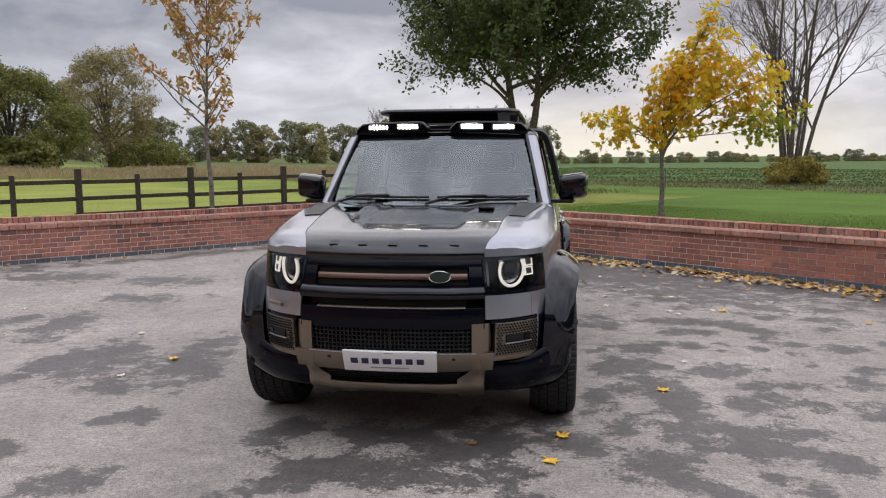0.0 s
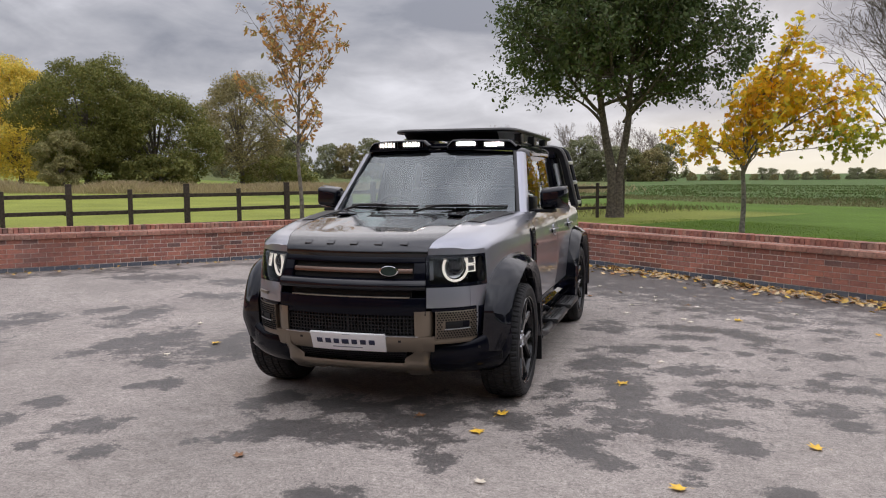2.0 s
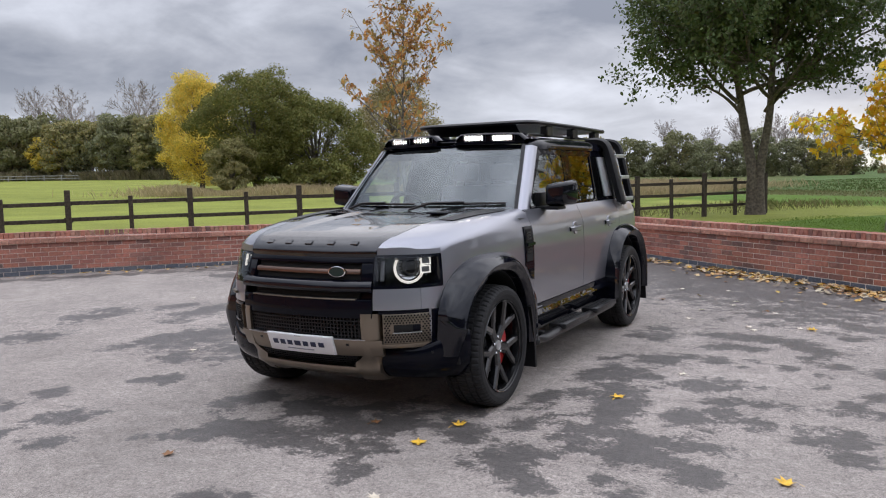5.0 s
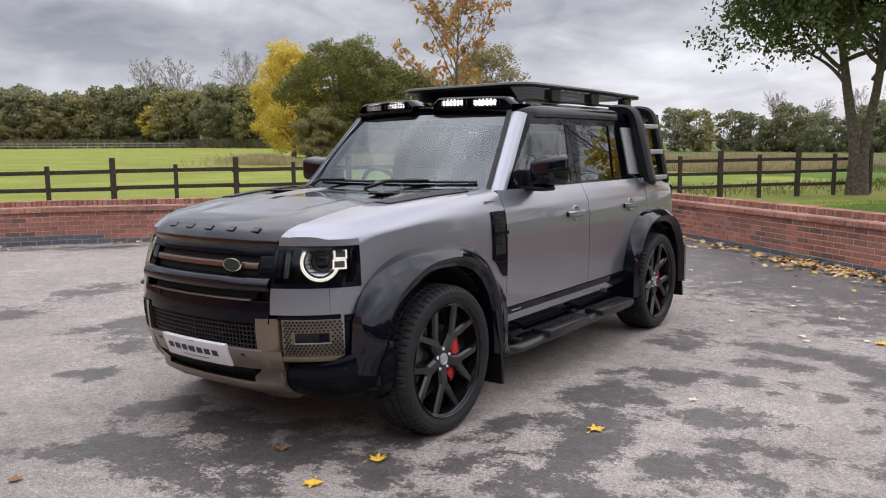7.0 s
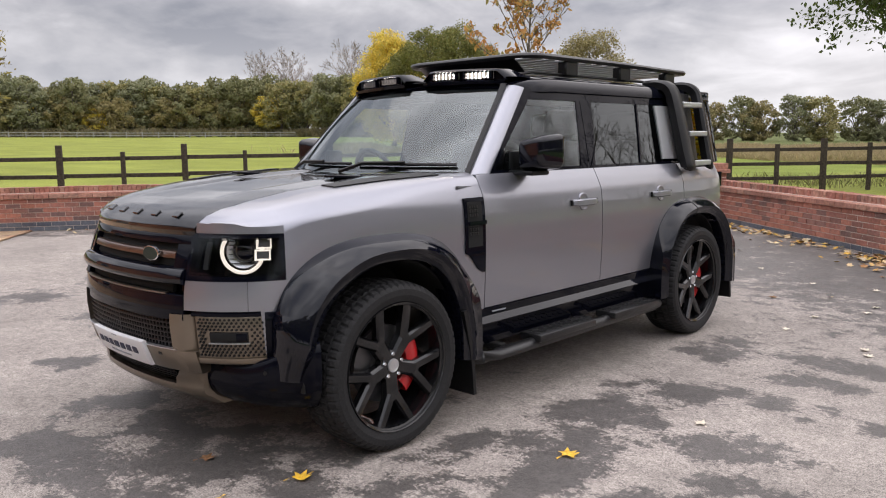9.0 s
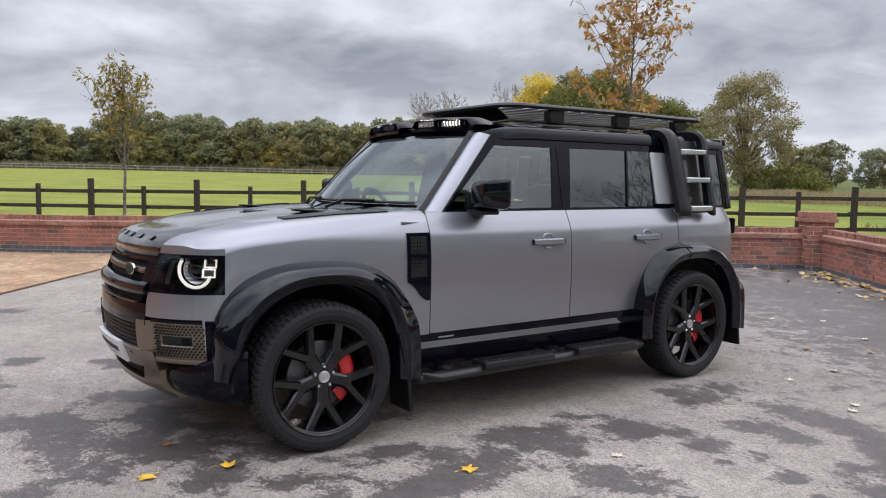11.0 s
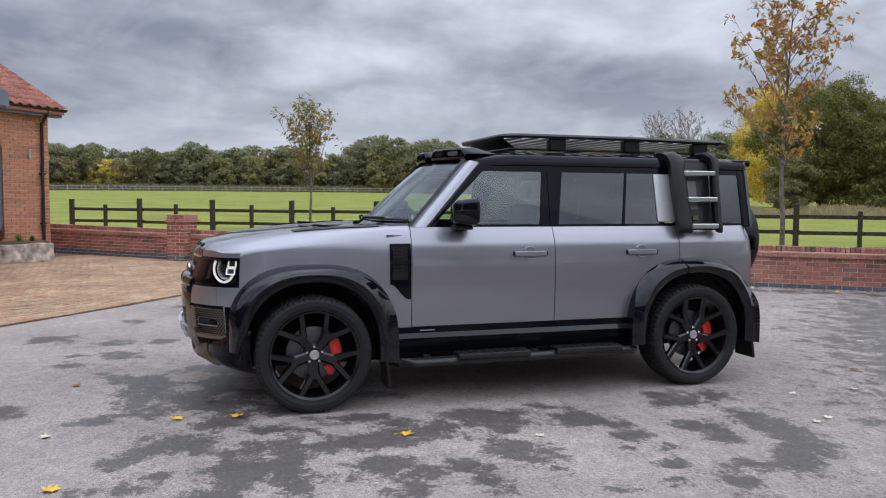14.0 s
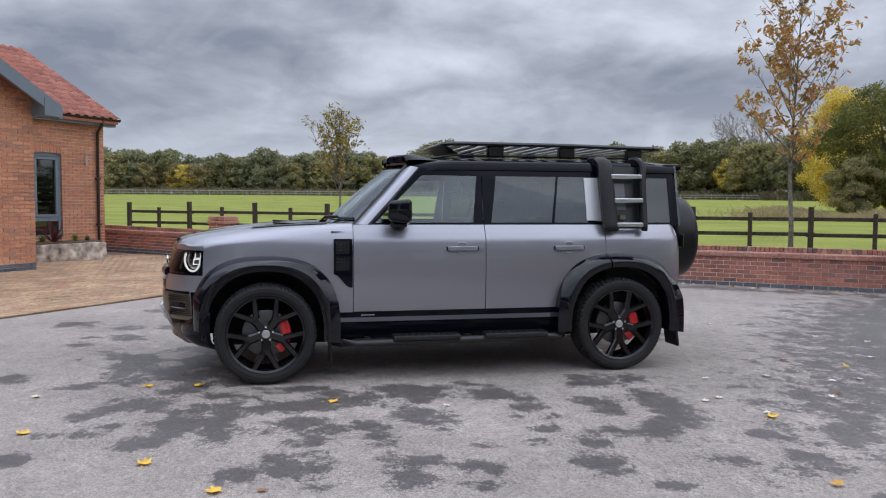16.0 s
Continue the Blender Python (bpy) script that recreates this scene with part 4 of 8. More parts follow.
def lobed_crown(seed, height, width, trunk_h, leaf, count, lobes=16, shape="chip", point=0.0, ragged=0.16, facing=0.8):
    """A tree seen from afar: trunk and limbs under a crown built of boughs, each a cluster of leafy tufts, with gaps between them.
    point: 0 for a round head, 1 for a tapering one; ragged: how far single tufts stray from their bough."""
    rnd, rng = random.Random(seed), np.random.default_rng(seed)
    V, F = [], []
    tube(V, F, [Vector((0, 0, -0.5)), Vector((0.02 * width, 0.01 * width, trunk_h)), Vector((0, 0.02 * width, height * 0.8))], [height * 0.030, height * 0.020, height * 0.004], 7)
    tufts = []
    mid = Vector((0, 0, trunk_h + 0.45 * (height - trunk_h)))
    for k in range(lobes):
        t = (k + rnd.random()) / lobes
        half = math.sin(math.pi * min(1.0, 0.14 + 0.80 * t)) ** 0.6 * (1 - point * t * 0.75)
        a = 2.4 * k + rnd.uniform(-0.5, 0.5)
        r = width * 0.5 * half * math.sqrt(rnd.uniform(0.25, 1.0)) * 0.72
        R = width * rnd.uniform(0.13, 0.21) * (1 - 0.35 * point * t)
        c = Vector((math.cos(a) * r, math.sin(a) * r, trunk_h + (height - trunk_h - R) * (0.10 + 0.88 * t)))
        tube(V, F, [Vector((0, 0, trunk_h + (c.z - trunk_h) * 0.35)), c * 0.55 + Vector((0, 0, c.z * 0.30)), c], [height * 0.010, height * 0.006, height * 0.002], 4)
        away = (c - mid).normalized()
        for _ in range(15):
            d = (Vector((rnd.gauss(0, 1), rnd.gauss(0, 1), rnd.gauss(0.25, 0.9))) + away * 0.7).normalized()
            tufts.append((c + Vector((d.x, d.y, d.z * 0.8)) * R * rnd.uniform(0.55, 1.0), R * rnd.uniform(0.26, 0.46), d))
    tc, tr, td = np.array([t[0] for t in tufts]), np.array([t[1] for t in tufts]), np.array([t[2] for t in tufts])
    pick = rng.choice(len(tufts), count, p=tr ** 2 / (tr ** 2).sum())
    d = rng.normal(0, 1, (count, 3)) + td[pick] * 0.6
    d /= np.linalg.norm(d, axis=1, keepdims=True)
    p = tc[pick] + d * (tr[pick] * (0.55 + 0.5 * rng.random(count) + ragged * np.abs(rng.normal(0, 1, count))))[:, None] * np.array([1.1, 1.1, 0.8])
    keep = p[:, 2] > 0.3 * trunk_h
    return (V, F), foliage(rng, p[keep], d[keep] + np.array([0, 0, 0.3]), leaf, shape, facing)


# young trees along the walls and the big tree on the lawn
plant("young_tree", "slender young tree with sparse orange-brown autumn leaves",
      limb_tree(11, [[(0, 0, -0.2), (0.02, 0, 0.8), (-0.03, 0.02, 1.7), (0.0, 0, 2.6), (0.04, 0, 3.6), (0.10, 0, 5.2)]], 0.052,
                [(0.0, 0, 3.9, 1.15, 1.15, 1.25), (-1.15, 0.1, 3.25, 0.95, 0.9, 0.62), (0.75, 0, 3.9, 0.55, 0.6, 0.7), (0.0, 0, 4.8, 0.85, 0.9, 0.75), (-0.8, 0, 4.1, 0.7, 0.8, 0.7), (0.35, 0, 2.5, 0.75, 0.7, 0.35), (-0.4, 0, 2.6, 0.8, 0.7, 0.4)], 1.85, (0.085, 0.24, 0.20), (34, 56), 0.03,
                leaf=0.118, per_twig=9, shape="leaf", twig=(0.10, 0.24), bare=0.14, bunch=0.045, leafy_from=0.4, short=0.27, wobble=0.05, droop=0.4),
      -5.68, 8.06, field_z(-5.68, 8.06), "bark_pale", "leaf_orange", 40)
plant("young_tree", "small slender tree with thin khaki-gold leaves",
      limb_tree(23, [[(0, 0, -0.2), (0.0, 0, 0.7), (0.02, 0.02, 1.4), (0.0, 0, 2.1), (0.02, 0, 2.7), (0.05, 0, 3.3)]], 0.036,
                [(0.0, 0, 2.35, 0.72, 0.72, 0.75), (-0.15, 0, 2.9, 0.9, 0.8, 0.42), (0.2, 0, 2.85, 0.7, 0.7, 0.4)], 1.35, (0.075, 0.20, 0.18), (20, 36), 0.05,
                leaf=0.10, per_twig=5, shape="leaf", twig=(0.10, 0.24), bare=0.15, bunch=0.05, leafy_from=0.3, short=0.36, wobble=0.06, droop=0.4),
      -10.78, 0.08, field_z(-10.7, 0.1), "bark_pale", "leaf_khaki", 10)


def golden_maple():
    """A vase-shaped young maple: gold above, still lime green low on one side."""
    (V, F), (LV, LF) = limb_tree(37, [[(0, 0, -0.2), (0.03, 0, 0.7), (0.0, 0, 1.4), (0.10, 0.05, 2.2), (0.45, 0.1, 3.2), (1.15, 0.1, 4.7)], [(0.0, 0, 1.3), (0.25, -0.05, 1.8), (0.85, -0.1, 2.3), (1.7, 0, 2.8), (2.5, 0, 3.1)],
                                  [(0.0, 0, 1.35), (-0.2, 0.05, 1.75), (-0.6, 0.1, 2.0), (-1.1, 0.1, 2.2), (-1.6, 0, 2.35)]],
                                 [0.062, 0.032, 0.026], [(0.6, 0.1, 2.9, 1.0, 1.1, 0.85), (-0.9, 0, 1.95, 1.05, 0.9, 0.55), (2.0, 0.1, 2.2, 1.15, 1.1, 0.75), (1.1, 0, 3.8, 0.5, 0.6, 0.75), (0.1, 0, 2.2, 0.8, 0.8, 0.6), (1.7, 0, 2.9, 0.9, 0.9, 0.6)],
                                 1.45, (0.10, 0.28, 0.20), (34, 62), 0.05, leaf=0.13, per_twig=9, shape="lobed", twig=(0.15, 0.38), bare=0.10, bunch=0.075, leafy_from=0.25, short=0.48, wobble=0.08, droop=0.4)
    t = thing("maple_tree", "young maple with golden leaves, lime green low down, on the lawn", "tree", at=Matrix.Translation((3.31, 11.8, 0.28)))
    part_mesh("trunk", mesh_from("trunk", V, F), "bark_pale", t, smooth=180)
    n = len(LEAF_SHAPES["lobed"])
    rnd = random.Random(6)
    gold, lime = ([], []), ([], [])
    for f in LF:
        p = LV[f[0]]
        low = p[0] > 0.7 and p[2] < 1.75 + 0.35 * (p[0] - 0.7) + rnd.gauss(0, 0.25)
        W, G = lime if low else gold
        G.append(list(range(len(W), len(W) + n)))
        W.extend(LV[i] for i in f)
    part_mesh("crown", mesh_from("crown", *gold), "leaf_yellow", t, "golden yellow leaves")
    part_mesh("crown", mesh_from("crown", *lime), "leaf_yellowgreen", t, "lime green leaves")


golden_maple()
plant("lawn_tree", "large dark green tree with a forked trunk on the lawn",
      limb_tree(5, [[(-0.10, 0, -0.3), (-0.09, 0, 0.7), (-0.13, 0, 1.4), (-0.37, 0.1, 2.8), (-0.58, 0.1, 4.4), (-0.75, 0.2, 6.6), (-0.9, 0.2, 8.4)], [(0.10, 0, -0.3), (0.08, 0, 0.7), (0.12, 0, 1.4), (0.34, -0.1, 2.9), (0.42, -0.1, 4.6), (0.7, 0, 7.0), (0.9, 0, 9.2)],
                    [(-0.42, 0.05, 2.9), (-0.9, 0.1, 3.4), (-1.7, 0.1, 3.9), (-2.8, 0.2, 4.6)], [(0.3, 0, 3.0), (0.9, 0.1, 3.6), (1.9, 0.1, 4.1), (3.4, 0.2, 4.8)]], [0.195, 0.175, 0.055, 0.055],
                [(0.0, 0, 5.9, 4.1, 4.0, 2.3), (-2.5, 0.3, 4.5, 1.9, 2.2, 1.2), (2.7, 0, 4.9, 2.0, 2.2, 1.3), (0.4, 0, 7.8, 3.2, 3.1, 2.0), (-0.2, 0, 4.3, 2.2, 2.2, 0.8)], 2.9, (0.19, 0.34, 0.19), (48, 82), 0.03,
                leaf=0.122, per_twig=18, shape="oval", twig=(0.25, 0.6), bunch=0.12, leafy_from=0.15, short=0.62, wobble=0.09, tip=0.005),
      0.05, 17.8, field_z(0, 18), "bark", "leaf_dark", 8)


def twig_tree(seed, h, stems, radius, kids=(7, 6, 4, 3), spread=0.62, lean=0.16, low=0.22, thin=0.006, shrink=0.56):
    """A leafless tree: straight rising stems, each forking into ever finer, upswept limbs. Gives the limbs and the twigs as two meshes."""
    rnd = random.Random(seed)
    limbs, twigs = ([], []), ([], [])

    def grow(p, d, length, r, level):
        n = (7, 5, 4, 3, 2)[level]
        pts, rad, q, dd = [p.copy()], [r], p.copy(), d.copy()
        for i in range(n):
            dd = (dd + Vector((rnd.gauss(0, 0.06), rnd.gauss(0, 0.06), 0.045 if level else 0.02))).normalized()
            q = q + dd * (length / n)
            pts.append(q.copy())
            rad.append(max(thin, r * (1 - 0.78 * (i + 1) / n)))
        V, F = limbs if level < 2 else twigs
        tube(V, F, pts, rad, (8, 5, 4, 3, 3)[level])
        if level < len(kids):
            m = kids[level]
            for k in range(m):
                t0 = low if level == 0 else 0.2
                t = min(0.98, t0 + (1 - t0) * (k + rnd.random()) / m)
                i = min(n - 1, int(t * n))
                b = pts[i].lerp(pts[i + 1], t * n - i)
                axis = (pts[i + 1] - pts[i]).normalized()
                side = axis.cross(Vector((rnd.gauss(0, 1), rnd.gauss(0, 1), rnd.gauss(0, 1)))).normalized()
                nd = (axis + side * spread * rnd.uniform(0.7, 1.25) + Vector((0, 0, 0.12))).normalized()
                grow(b, nd, length * shrink * rnd.uniform(0.7, 1.15) * (1.15 - 0.5 * t), max(thin, rad[i] * rnd.uniform(0.45, 0.62)), level + 1)
    for k in range(stems):
        a = 2 * math.pi * k / stems + rnd.uniform(-0.3, 0.3)
        s = lean * rnd.uniform(0.3, 1.2) if stems > 1 else 0.02
        off = 0.0 if stems == 1 else radius * rnd.uniform(0.8, 2.2)
        grow(Vector((math.cos(a) * off, math.sin(a) * off, -0.3)), Vector((math.cos(a) * s, math.sin(a) * s, 1)).normalized(), h * rnd.uniform(0.72, 0.9), radius * rnd.uniform(0.75, 1.1), 0)
    return limbs, twigs


def plant_bare(label, meshes, x, y, z, bark, turn, size, name="bare_tree", group=""):
    t = thing(name, label, "tree", group, at=Matrix.Translation((x, y, z)) @ Matrix.Rotation(radians(turn), 4, "Z") @ Matrix.Scale(size, 4))
    part_mesh("trunk", mesh_from("trunk", *meshes[0]), bark, t, smooth=180)
    part_mesh("crown", mesh_from("crown", *meshes[1]), bark, t)
    return t


bare = twig_tree(9, 13.5, 8, 0.115, kids=(9, 6, 4, 3), spread=0.85, lean=0.26, thin=0.007, shrink=0.46)
bare_b = twig_tree(19, 14.0, 3, 0.17, kids=(12, 7, 5, 3), spread=0.85, lean=0.2, thin=0.008, shrink=0.48)
plant_bare("tall bare many-stemmed tree with fine dark twigs", bare, 12.2, 33.0, 0.25, "bark", 0, 1.0)
plant_bare("tall bare many-stemmed tree with fine dark twigs", bare_b, 21.5, 36.0, 0.25, "bark", 100, 0.8)
plant_bare("tall bare tree standing beyond the yard", bare_b, 36.0, 33.0, 0.25, "bark", 200, 0.85)
plant_bare("tall bare tree standing beyond the yard", bare, 48.0, 16.0, 0.25, "bark", 290, 0.9)
plant_bare("tall bare many-stemmed tree at the lawn's far side", bare, 20.5, 27.0, 0.25, "bark", 150, 0.85)
plant_bare("tall bare many-stemmed tree at the lawn's far side", bare_b, 27.0, 33.0, 0.25, "bark", 40, 0.8)

# the oak group and its neighbours across the pasture
plant("oak_tree", "broad dark green oak at the edge of the pasture", lobed_crown(3, 9.9, 9.8, 1.0, 0.135, 62000, 30), -40.3, 41.2, field_z(-45, 43), "bark_far", "leaf_oak", 0)
plant("oak_tree", "rounded green oak at the edge of the pasture", lobed_crown(8, 8.3, 9.6, 0.2, 0.135, 62000, 28), -37.0, 45.0, field_z(-39, 46), "bark_far", "leaf_oak", 80)
plant("golden_tree", "tall tree turned old gold behind the oaks", lobed_crown(14, 11.6, 9.0, 0.5, 0.15, 40000, 34, point=0.45, ragged=0.42), -55.4, 50.1, field_z(-60, 50), "bark_far", "leaf_gold_far", 0)
plant("ash_tree", "thinning olive-brown tree at the pasture's edge", lobed_crown(21, 10.5, 7.6, 0.9, 0.135, 30000, 30, ragged=0.35), -36.0, 55.6, field_z(-32, 49), "bark_far", "leaf_brown", 0)
plant("willow_bush", "grey-green rounded bush under the oaks", lobed_crown(31, 4.4, 4.6, 0.1, 0.11, 16000, 12, point=0.3), -39.2, 37.6, field_z(-43, 38), "bark_far", "leaf_olive", 0)
plant("bush", "low dark bush under the oaks", lobed_crown(33, 2.8, 6.0, 0.0, 0.2, 6000, 10), -34.5, 42.0, field_z(-37, 43), "bark_far", "leaf_oak", 0)
plant("bush", "low dark scrub at the foot of the ash", lobed_crown(35, 3.2, 7.5, 0.0, 0.2, 6000, 12), -33.0, 57.0, field_z(-33, 57), "bark_far", "leaf_oak", 0)
plant("scrub", "brambles and yellowing scrub at the bare tree's foot", lobed_crown(36, 1.5, 3.2, 0.0, 0.12, 5000, 14), 12.0, 32.0, 0.2, "bark_far", "leaf_khaki", 0, category="bush")

# far tree lines: a few kinds, repeated
kinds = []
for k, (h, w, lf, cnt, mat, lab) in enumerate(((14.0, 10.5, 0.42, 5200, "leaf_wood", "far round-headed green tree"), (13.0, 9.5, 0.42, 5000, "leaf_olive", "far olive-green autumn tree"),
                                               (14.5, 9.5, 0.42, 5000, "leaf_olive2", "far grey-green tree"), (12.0, 9.0, 0.4, 4600, "leaf_brown", "far brownish autumn tree"), (10.0, 8, 0.4, 4400, "leaf_gold_far", "far tree turning gold"))):
    kinds.append(plant("woodland_tree", lab + " in the wood and the added tree rows", lobed_crown(100 + k, h, w, 2.6, lf, cnt, 18, ragged=0.2), -236 + 5 * k, -30 - 9 * k, 3.7, "bark_far", mat, 30 * k, group="wood beyond the pasture"))
thin = plant_bare("tall bare grey tree rising over the wood", twig_tree(61, 22.0, 1, 0.42, kids=(15, 8, 5, 4), spread=0.8, low=0.22, thin=0.024, shrink=0.52), -179.6, 127.9, 2.2, "bark_grey", 0, 1.1, "woodland_tree", "wood beyond the pasture")
rnd_w = random.Random(77)


def far_tree(x, y, kind, size, sink=0.3):
    copy_thing(kinds[kind] if kind >= 0 else thin, Matrix.Translation((x, y, field_z(x, y) - sink)) @ Matrix.Rotation(rnd_w.uniform(0, 6.28), 4, "Z") @ Matrix.Scale(size, 4))


def tree_line(p0, p1, n, sizes, weights, rows=2, depth=9.0, sunk=0.0):
    d = Vector((p1[0] - p0[0], p1[1] - p0[1], 0))
    nrm = Vector((-d.y, d.x, 0)).normalized()
    for r in range(rows):
        for k in range(n):
            t = (k + 0.5 * (r % 2) + rnd_w.uniform(-0.3, 0.3)) / n
            q = Vector((*p0, 0)) + d * t + nrm * (r * depth + rnd_w.uniform(-2.5, 2.5))
            kind = rnd_w.choices(range(5), weights)[0]
            size = rnd_w.uniform(*sizes)
            far_tree(q.x, q.y, kind, size, 0.3 + sunk * size)


tree_line((-205, -135), (-212, 40), 58, (0.82, 1.08), (3, 5, 6, 5, 0.5), 2, 8, 1.7)
tree_line((-212, 40), (-172, 118), 33, (0.9, 1.4), (4, 5, 5, 4, 0.9), 2, 8, 1.7)
tree_line((-172, 112), (-112, 120), 16, (0.9, 1.2), (4, 5, 4, 3, 1), 2, 8)
far_tree(-173.1, 142.4, -1, 1.1), far_tree(-185.9, 124.2, -1, 0.95)
# scattered hedge trees to the north
tree_line((-70, 108), (-34, 122), 10, (0.5, 0.72), (3, 3, 4, 2, 0), 1, sunk=2.2)
tree_line((-34, 126), (2, 134), 15, (0.50, 0.78), (4, 2, 4, 2, 0), 1, sunk=2.6)
for x, y, s in ((-30, 140, 0.42), (-24, 137, 0.36), (-17, 135, 0.42), (-10, 136, 0.44), (-5, 140, 0.40), (-13, 142, 0.45), (-2, 138, 0.36), (52, 172, 0.42)):
    far_tree(x, y, -1, s)
tree_line((4, 150), (95, 185), 60, (0.14, 0.32), (2, 3, 3, 3, 0), 1, sunk=4.0)
tree_line((50, 60), (75, 40), 4, (0.6, 0.9), (3, 3, 3, 3, 0), 1)
# unseen rows east and south, added to darken what the car reflects
tree_line((40, 34), (43, -14), 12, (0.85, 1.15), (3, 3, 3, 3, 0), 1)
tree_line((44, -22), (-26, -44), 22, (0.95, 1.3), (3, 3, 3, 3, 0), 2, 6)


# ---- rough grass, hedges and lawn blades ----
def blades(name, label, count, place, height, width, mat, seed, lean=0.35):
    rnd = random.Random(seed)
    V, F = [], []
    for _ in range(count):
        x, y, z, hh = place(rnd)
        a = rnd.uniform(0, 6.28)
        h = height * hh * rnd.uniform(0.6, 1.25)
        dx, dy = math.cos(a) * width, math.sin(a) * width
        lx, ly = rnd.gauss(0, lean) * h, rnd.gauss(0, lean) * h
        k = len(V)
        V += [(x - dx, y - dy, z), (x + dx, y + dy, z), (x + lx * 0.45 + dx * 0.6, y + ly * 0.45 + dy * 0.6, z + h * 0.62), (x + lx, y + ly, z + h)]
        F += [(k, k + 1, k + 2), (k, k + 2, k + 3)]
    ob = part_mesh(name, mesh_from(name, V, F), mat)
    return tagged(ob, label, "grass", kind="stuff")


def strip(a0, a1, b0, b1, west=None, east=None):
    """Places in a strip of the plan, kept west or east of a line if one is given."""
    def place(rnd):
        while True:
            p = from_ab(rnd.uniform(a0, a1), rnd.uniform(b0, b1))
            if (west is None or p.x < west) and (east is None or p.x > east):
                break
        return p.x, p.y, field_z(p.x, p.y) - 0.02, 0.6 + 0.8 * max(0, noise.noise(Vector((p.x * 0.25, p.y * 0.25, 0))) + 0.45)
    return place


blades("rough_grass", "tall dry straw-coloured grass along the pasture's edge", 42000, strip(-46, -10, -34, -15, west=-5.0), 0.50, 0.012, "straw", 1)
blades("rough_grass", "rough grass and weeds beyond the fence", 2600, strip(-8, -3.6, -16, -4), 0.22, 0.006, "rough", 2)


def pasture_edge(rnd):
    t = rnd.random()
    x, y = -40 + 34 * t + rnd.gauss(0, 2.2), 33 + 20 * t + rnd.gauss(0, 2.5)
    return x, y, field_z(x, y) - 0.02, 0.55 + 0.9 * max(0, noise.noise(Vector((x * 0.2, y * 0.2, 0))) + 0.4)


blades("rough_grass", "tall dry straw-coloured grass in front of the oaks", 36000, pasture_edge, 0.55, 0.012, "straw", 12)
blades("rough_grass", "dry stalks and weeds at the lawn's far edge", 26000, strip(-22, 46, -27.5, -20.5, east=-5.0), 0.13, 0.014, "rough", 3)
blades("crop_rows", "low leafy green crop in the far field", 60000, strip(-45, 60, -70, -26, east=-5.0), 0.085, 0.06, "crop", 4)
blades("lawn_grass", "short mown lawn grass behind the wall", 60000, strip(-1, 16, -9, -0.32), 0.055, 0.004, "grass", 5)
blades("pasture_grass", "short pasture grass behind the wall and fence", 50000, strip(-7, -0.32, -3, 17), 0.09, 0.005, "grass", 6)
blades("far_hedge", "low brown hedge on the far skyline", 26000, strip(-20, 130, -128, -122), 1.6, 0.16, "hedge", 7)
blades("wood_edge", "dark undergrowth at the foot of the wood", 30000, lambda r: (lambda t, o: (-206 + o + (38 * max(0, t - 0.72) / 0.28), -135 + 250 * t, field_z(-206, -135 + 250 * t) - 0.2, 1.0))(r.random(), r.uniform(-3, 3)), 1.7, 0.34, "undergrowth", 8)
blades("wood_edge", "dark undergrowth at the foot of the northern wood", 16000, lambda r: (lambda t, o: (-180 + 70 * t, 111 + 8 * t + o, field_z(-150, 112) - 0.2, 1.0))(r.random(), r.uniform(-3, 3)), 2.0, 0.34, "undergrowth", 9)


def rail_fence():
    """The pale rail fence in front of the wood."""
    V, F = [], []
    j = Joined()
    for k in range(80):
        y = -130 + 3.0 * k
        x = -196 + 40 * max(0, (k / 80 - 0.72) / 0.28)
        z = field_z(x, y)
        j.box(Matrix.Translation((x, y, z)), (-0.08, -0.08, -0.2), (0.08, 0.08, 1.3))
        x2 = -196 + 40 * max(0, ((k + 1) / 80 - 0.72) / 0.28)
        m = Matrix.Translation((x, y, z)) @ Matrix.Rotation(math.atan2(3.0, x2 - x), 4, "Z")
        for h in (0.5, 1.1):
            j.box(m, (0, -0.04, h - 0.08), (math.hypot(3.0, x2 - x), 0.04, h + 0.08))
    ob = j.link("far_fence", "rail_pale", None)
    tagged(ob, "pale rail fence in front of the wood", "fence", kind="stuff")


rail_fence()


# ---- the car: front towards -y, its left side towards +x ----
M["paint"] = plain("grey_metallic_paint", (0.305, 0.310, 0.350), 0.38, 0.8, 1.0, coat_rough=0.015)
M["gloss_black"] = plain("gloss_black_paint", (0.0035, 0.004, 0.008), 0.015, 0.0, 0.0, spec=0.14)
M["flare_black"] = plain("flare_black_paint", (0.0035, 0.004, 0.008), 0.012, 0.0, 0.0, spec=0.44)
M["bonnet_black"] = plain("bonnet_black_paint", (0.009, 0.0095, 0.013), 0.26, 0.85, 1.0, coat_rough=0.03)
M["satin_black"] = plain("satin_black_plastic", (0.007, 0.007, 0.008), 0.40, grain=0.2, scale=300, bump=0.05, spec=0.35)
# near-black for inner hull parts, and for shade coloured into recesses
M["matt_black"] = plain("black_cavity", (0.006, 0.006, 0.006), 0.9)
M["lamp_black"] = plain("dark_lamp_housing", (0.004, 0.004, 0.005), 0.25, spec=0.15)
M["powder_black"] = plain("powder_coated_black", (0.014, 0.014, 0.015), 0.34, grain=0.2, scale=400, bump=0.1)
M["bronze"] = plain("dark_bronze_satin", (0.235, 0.195, 0.155), 0.30, 0.85, 0.0)
M["copper"] = plain("copper_brown_satin", (0.16, 0.10, 0.075), 0.33, 0.8, 0.4)
M["silver"] = plain("brushed_aluminium", (0.62, 0.63, 0.65), 0.33, 0.9)
M["chrome"] = plain("chrome", (0.75, 0.76, 0.78), 0.08, 1.0)
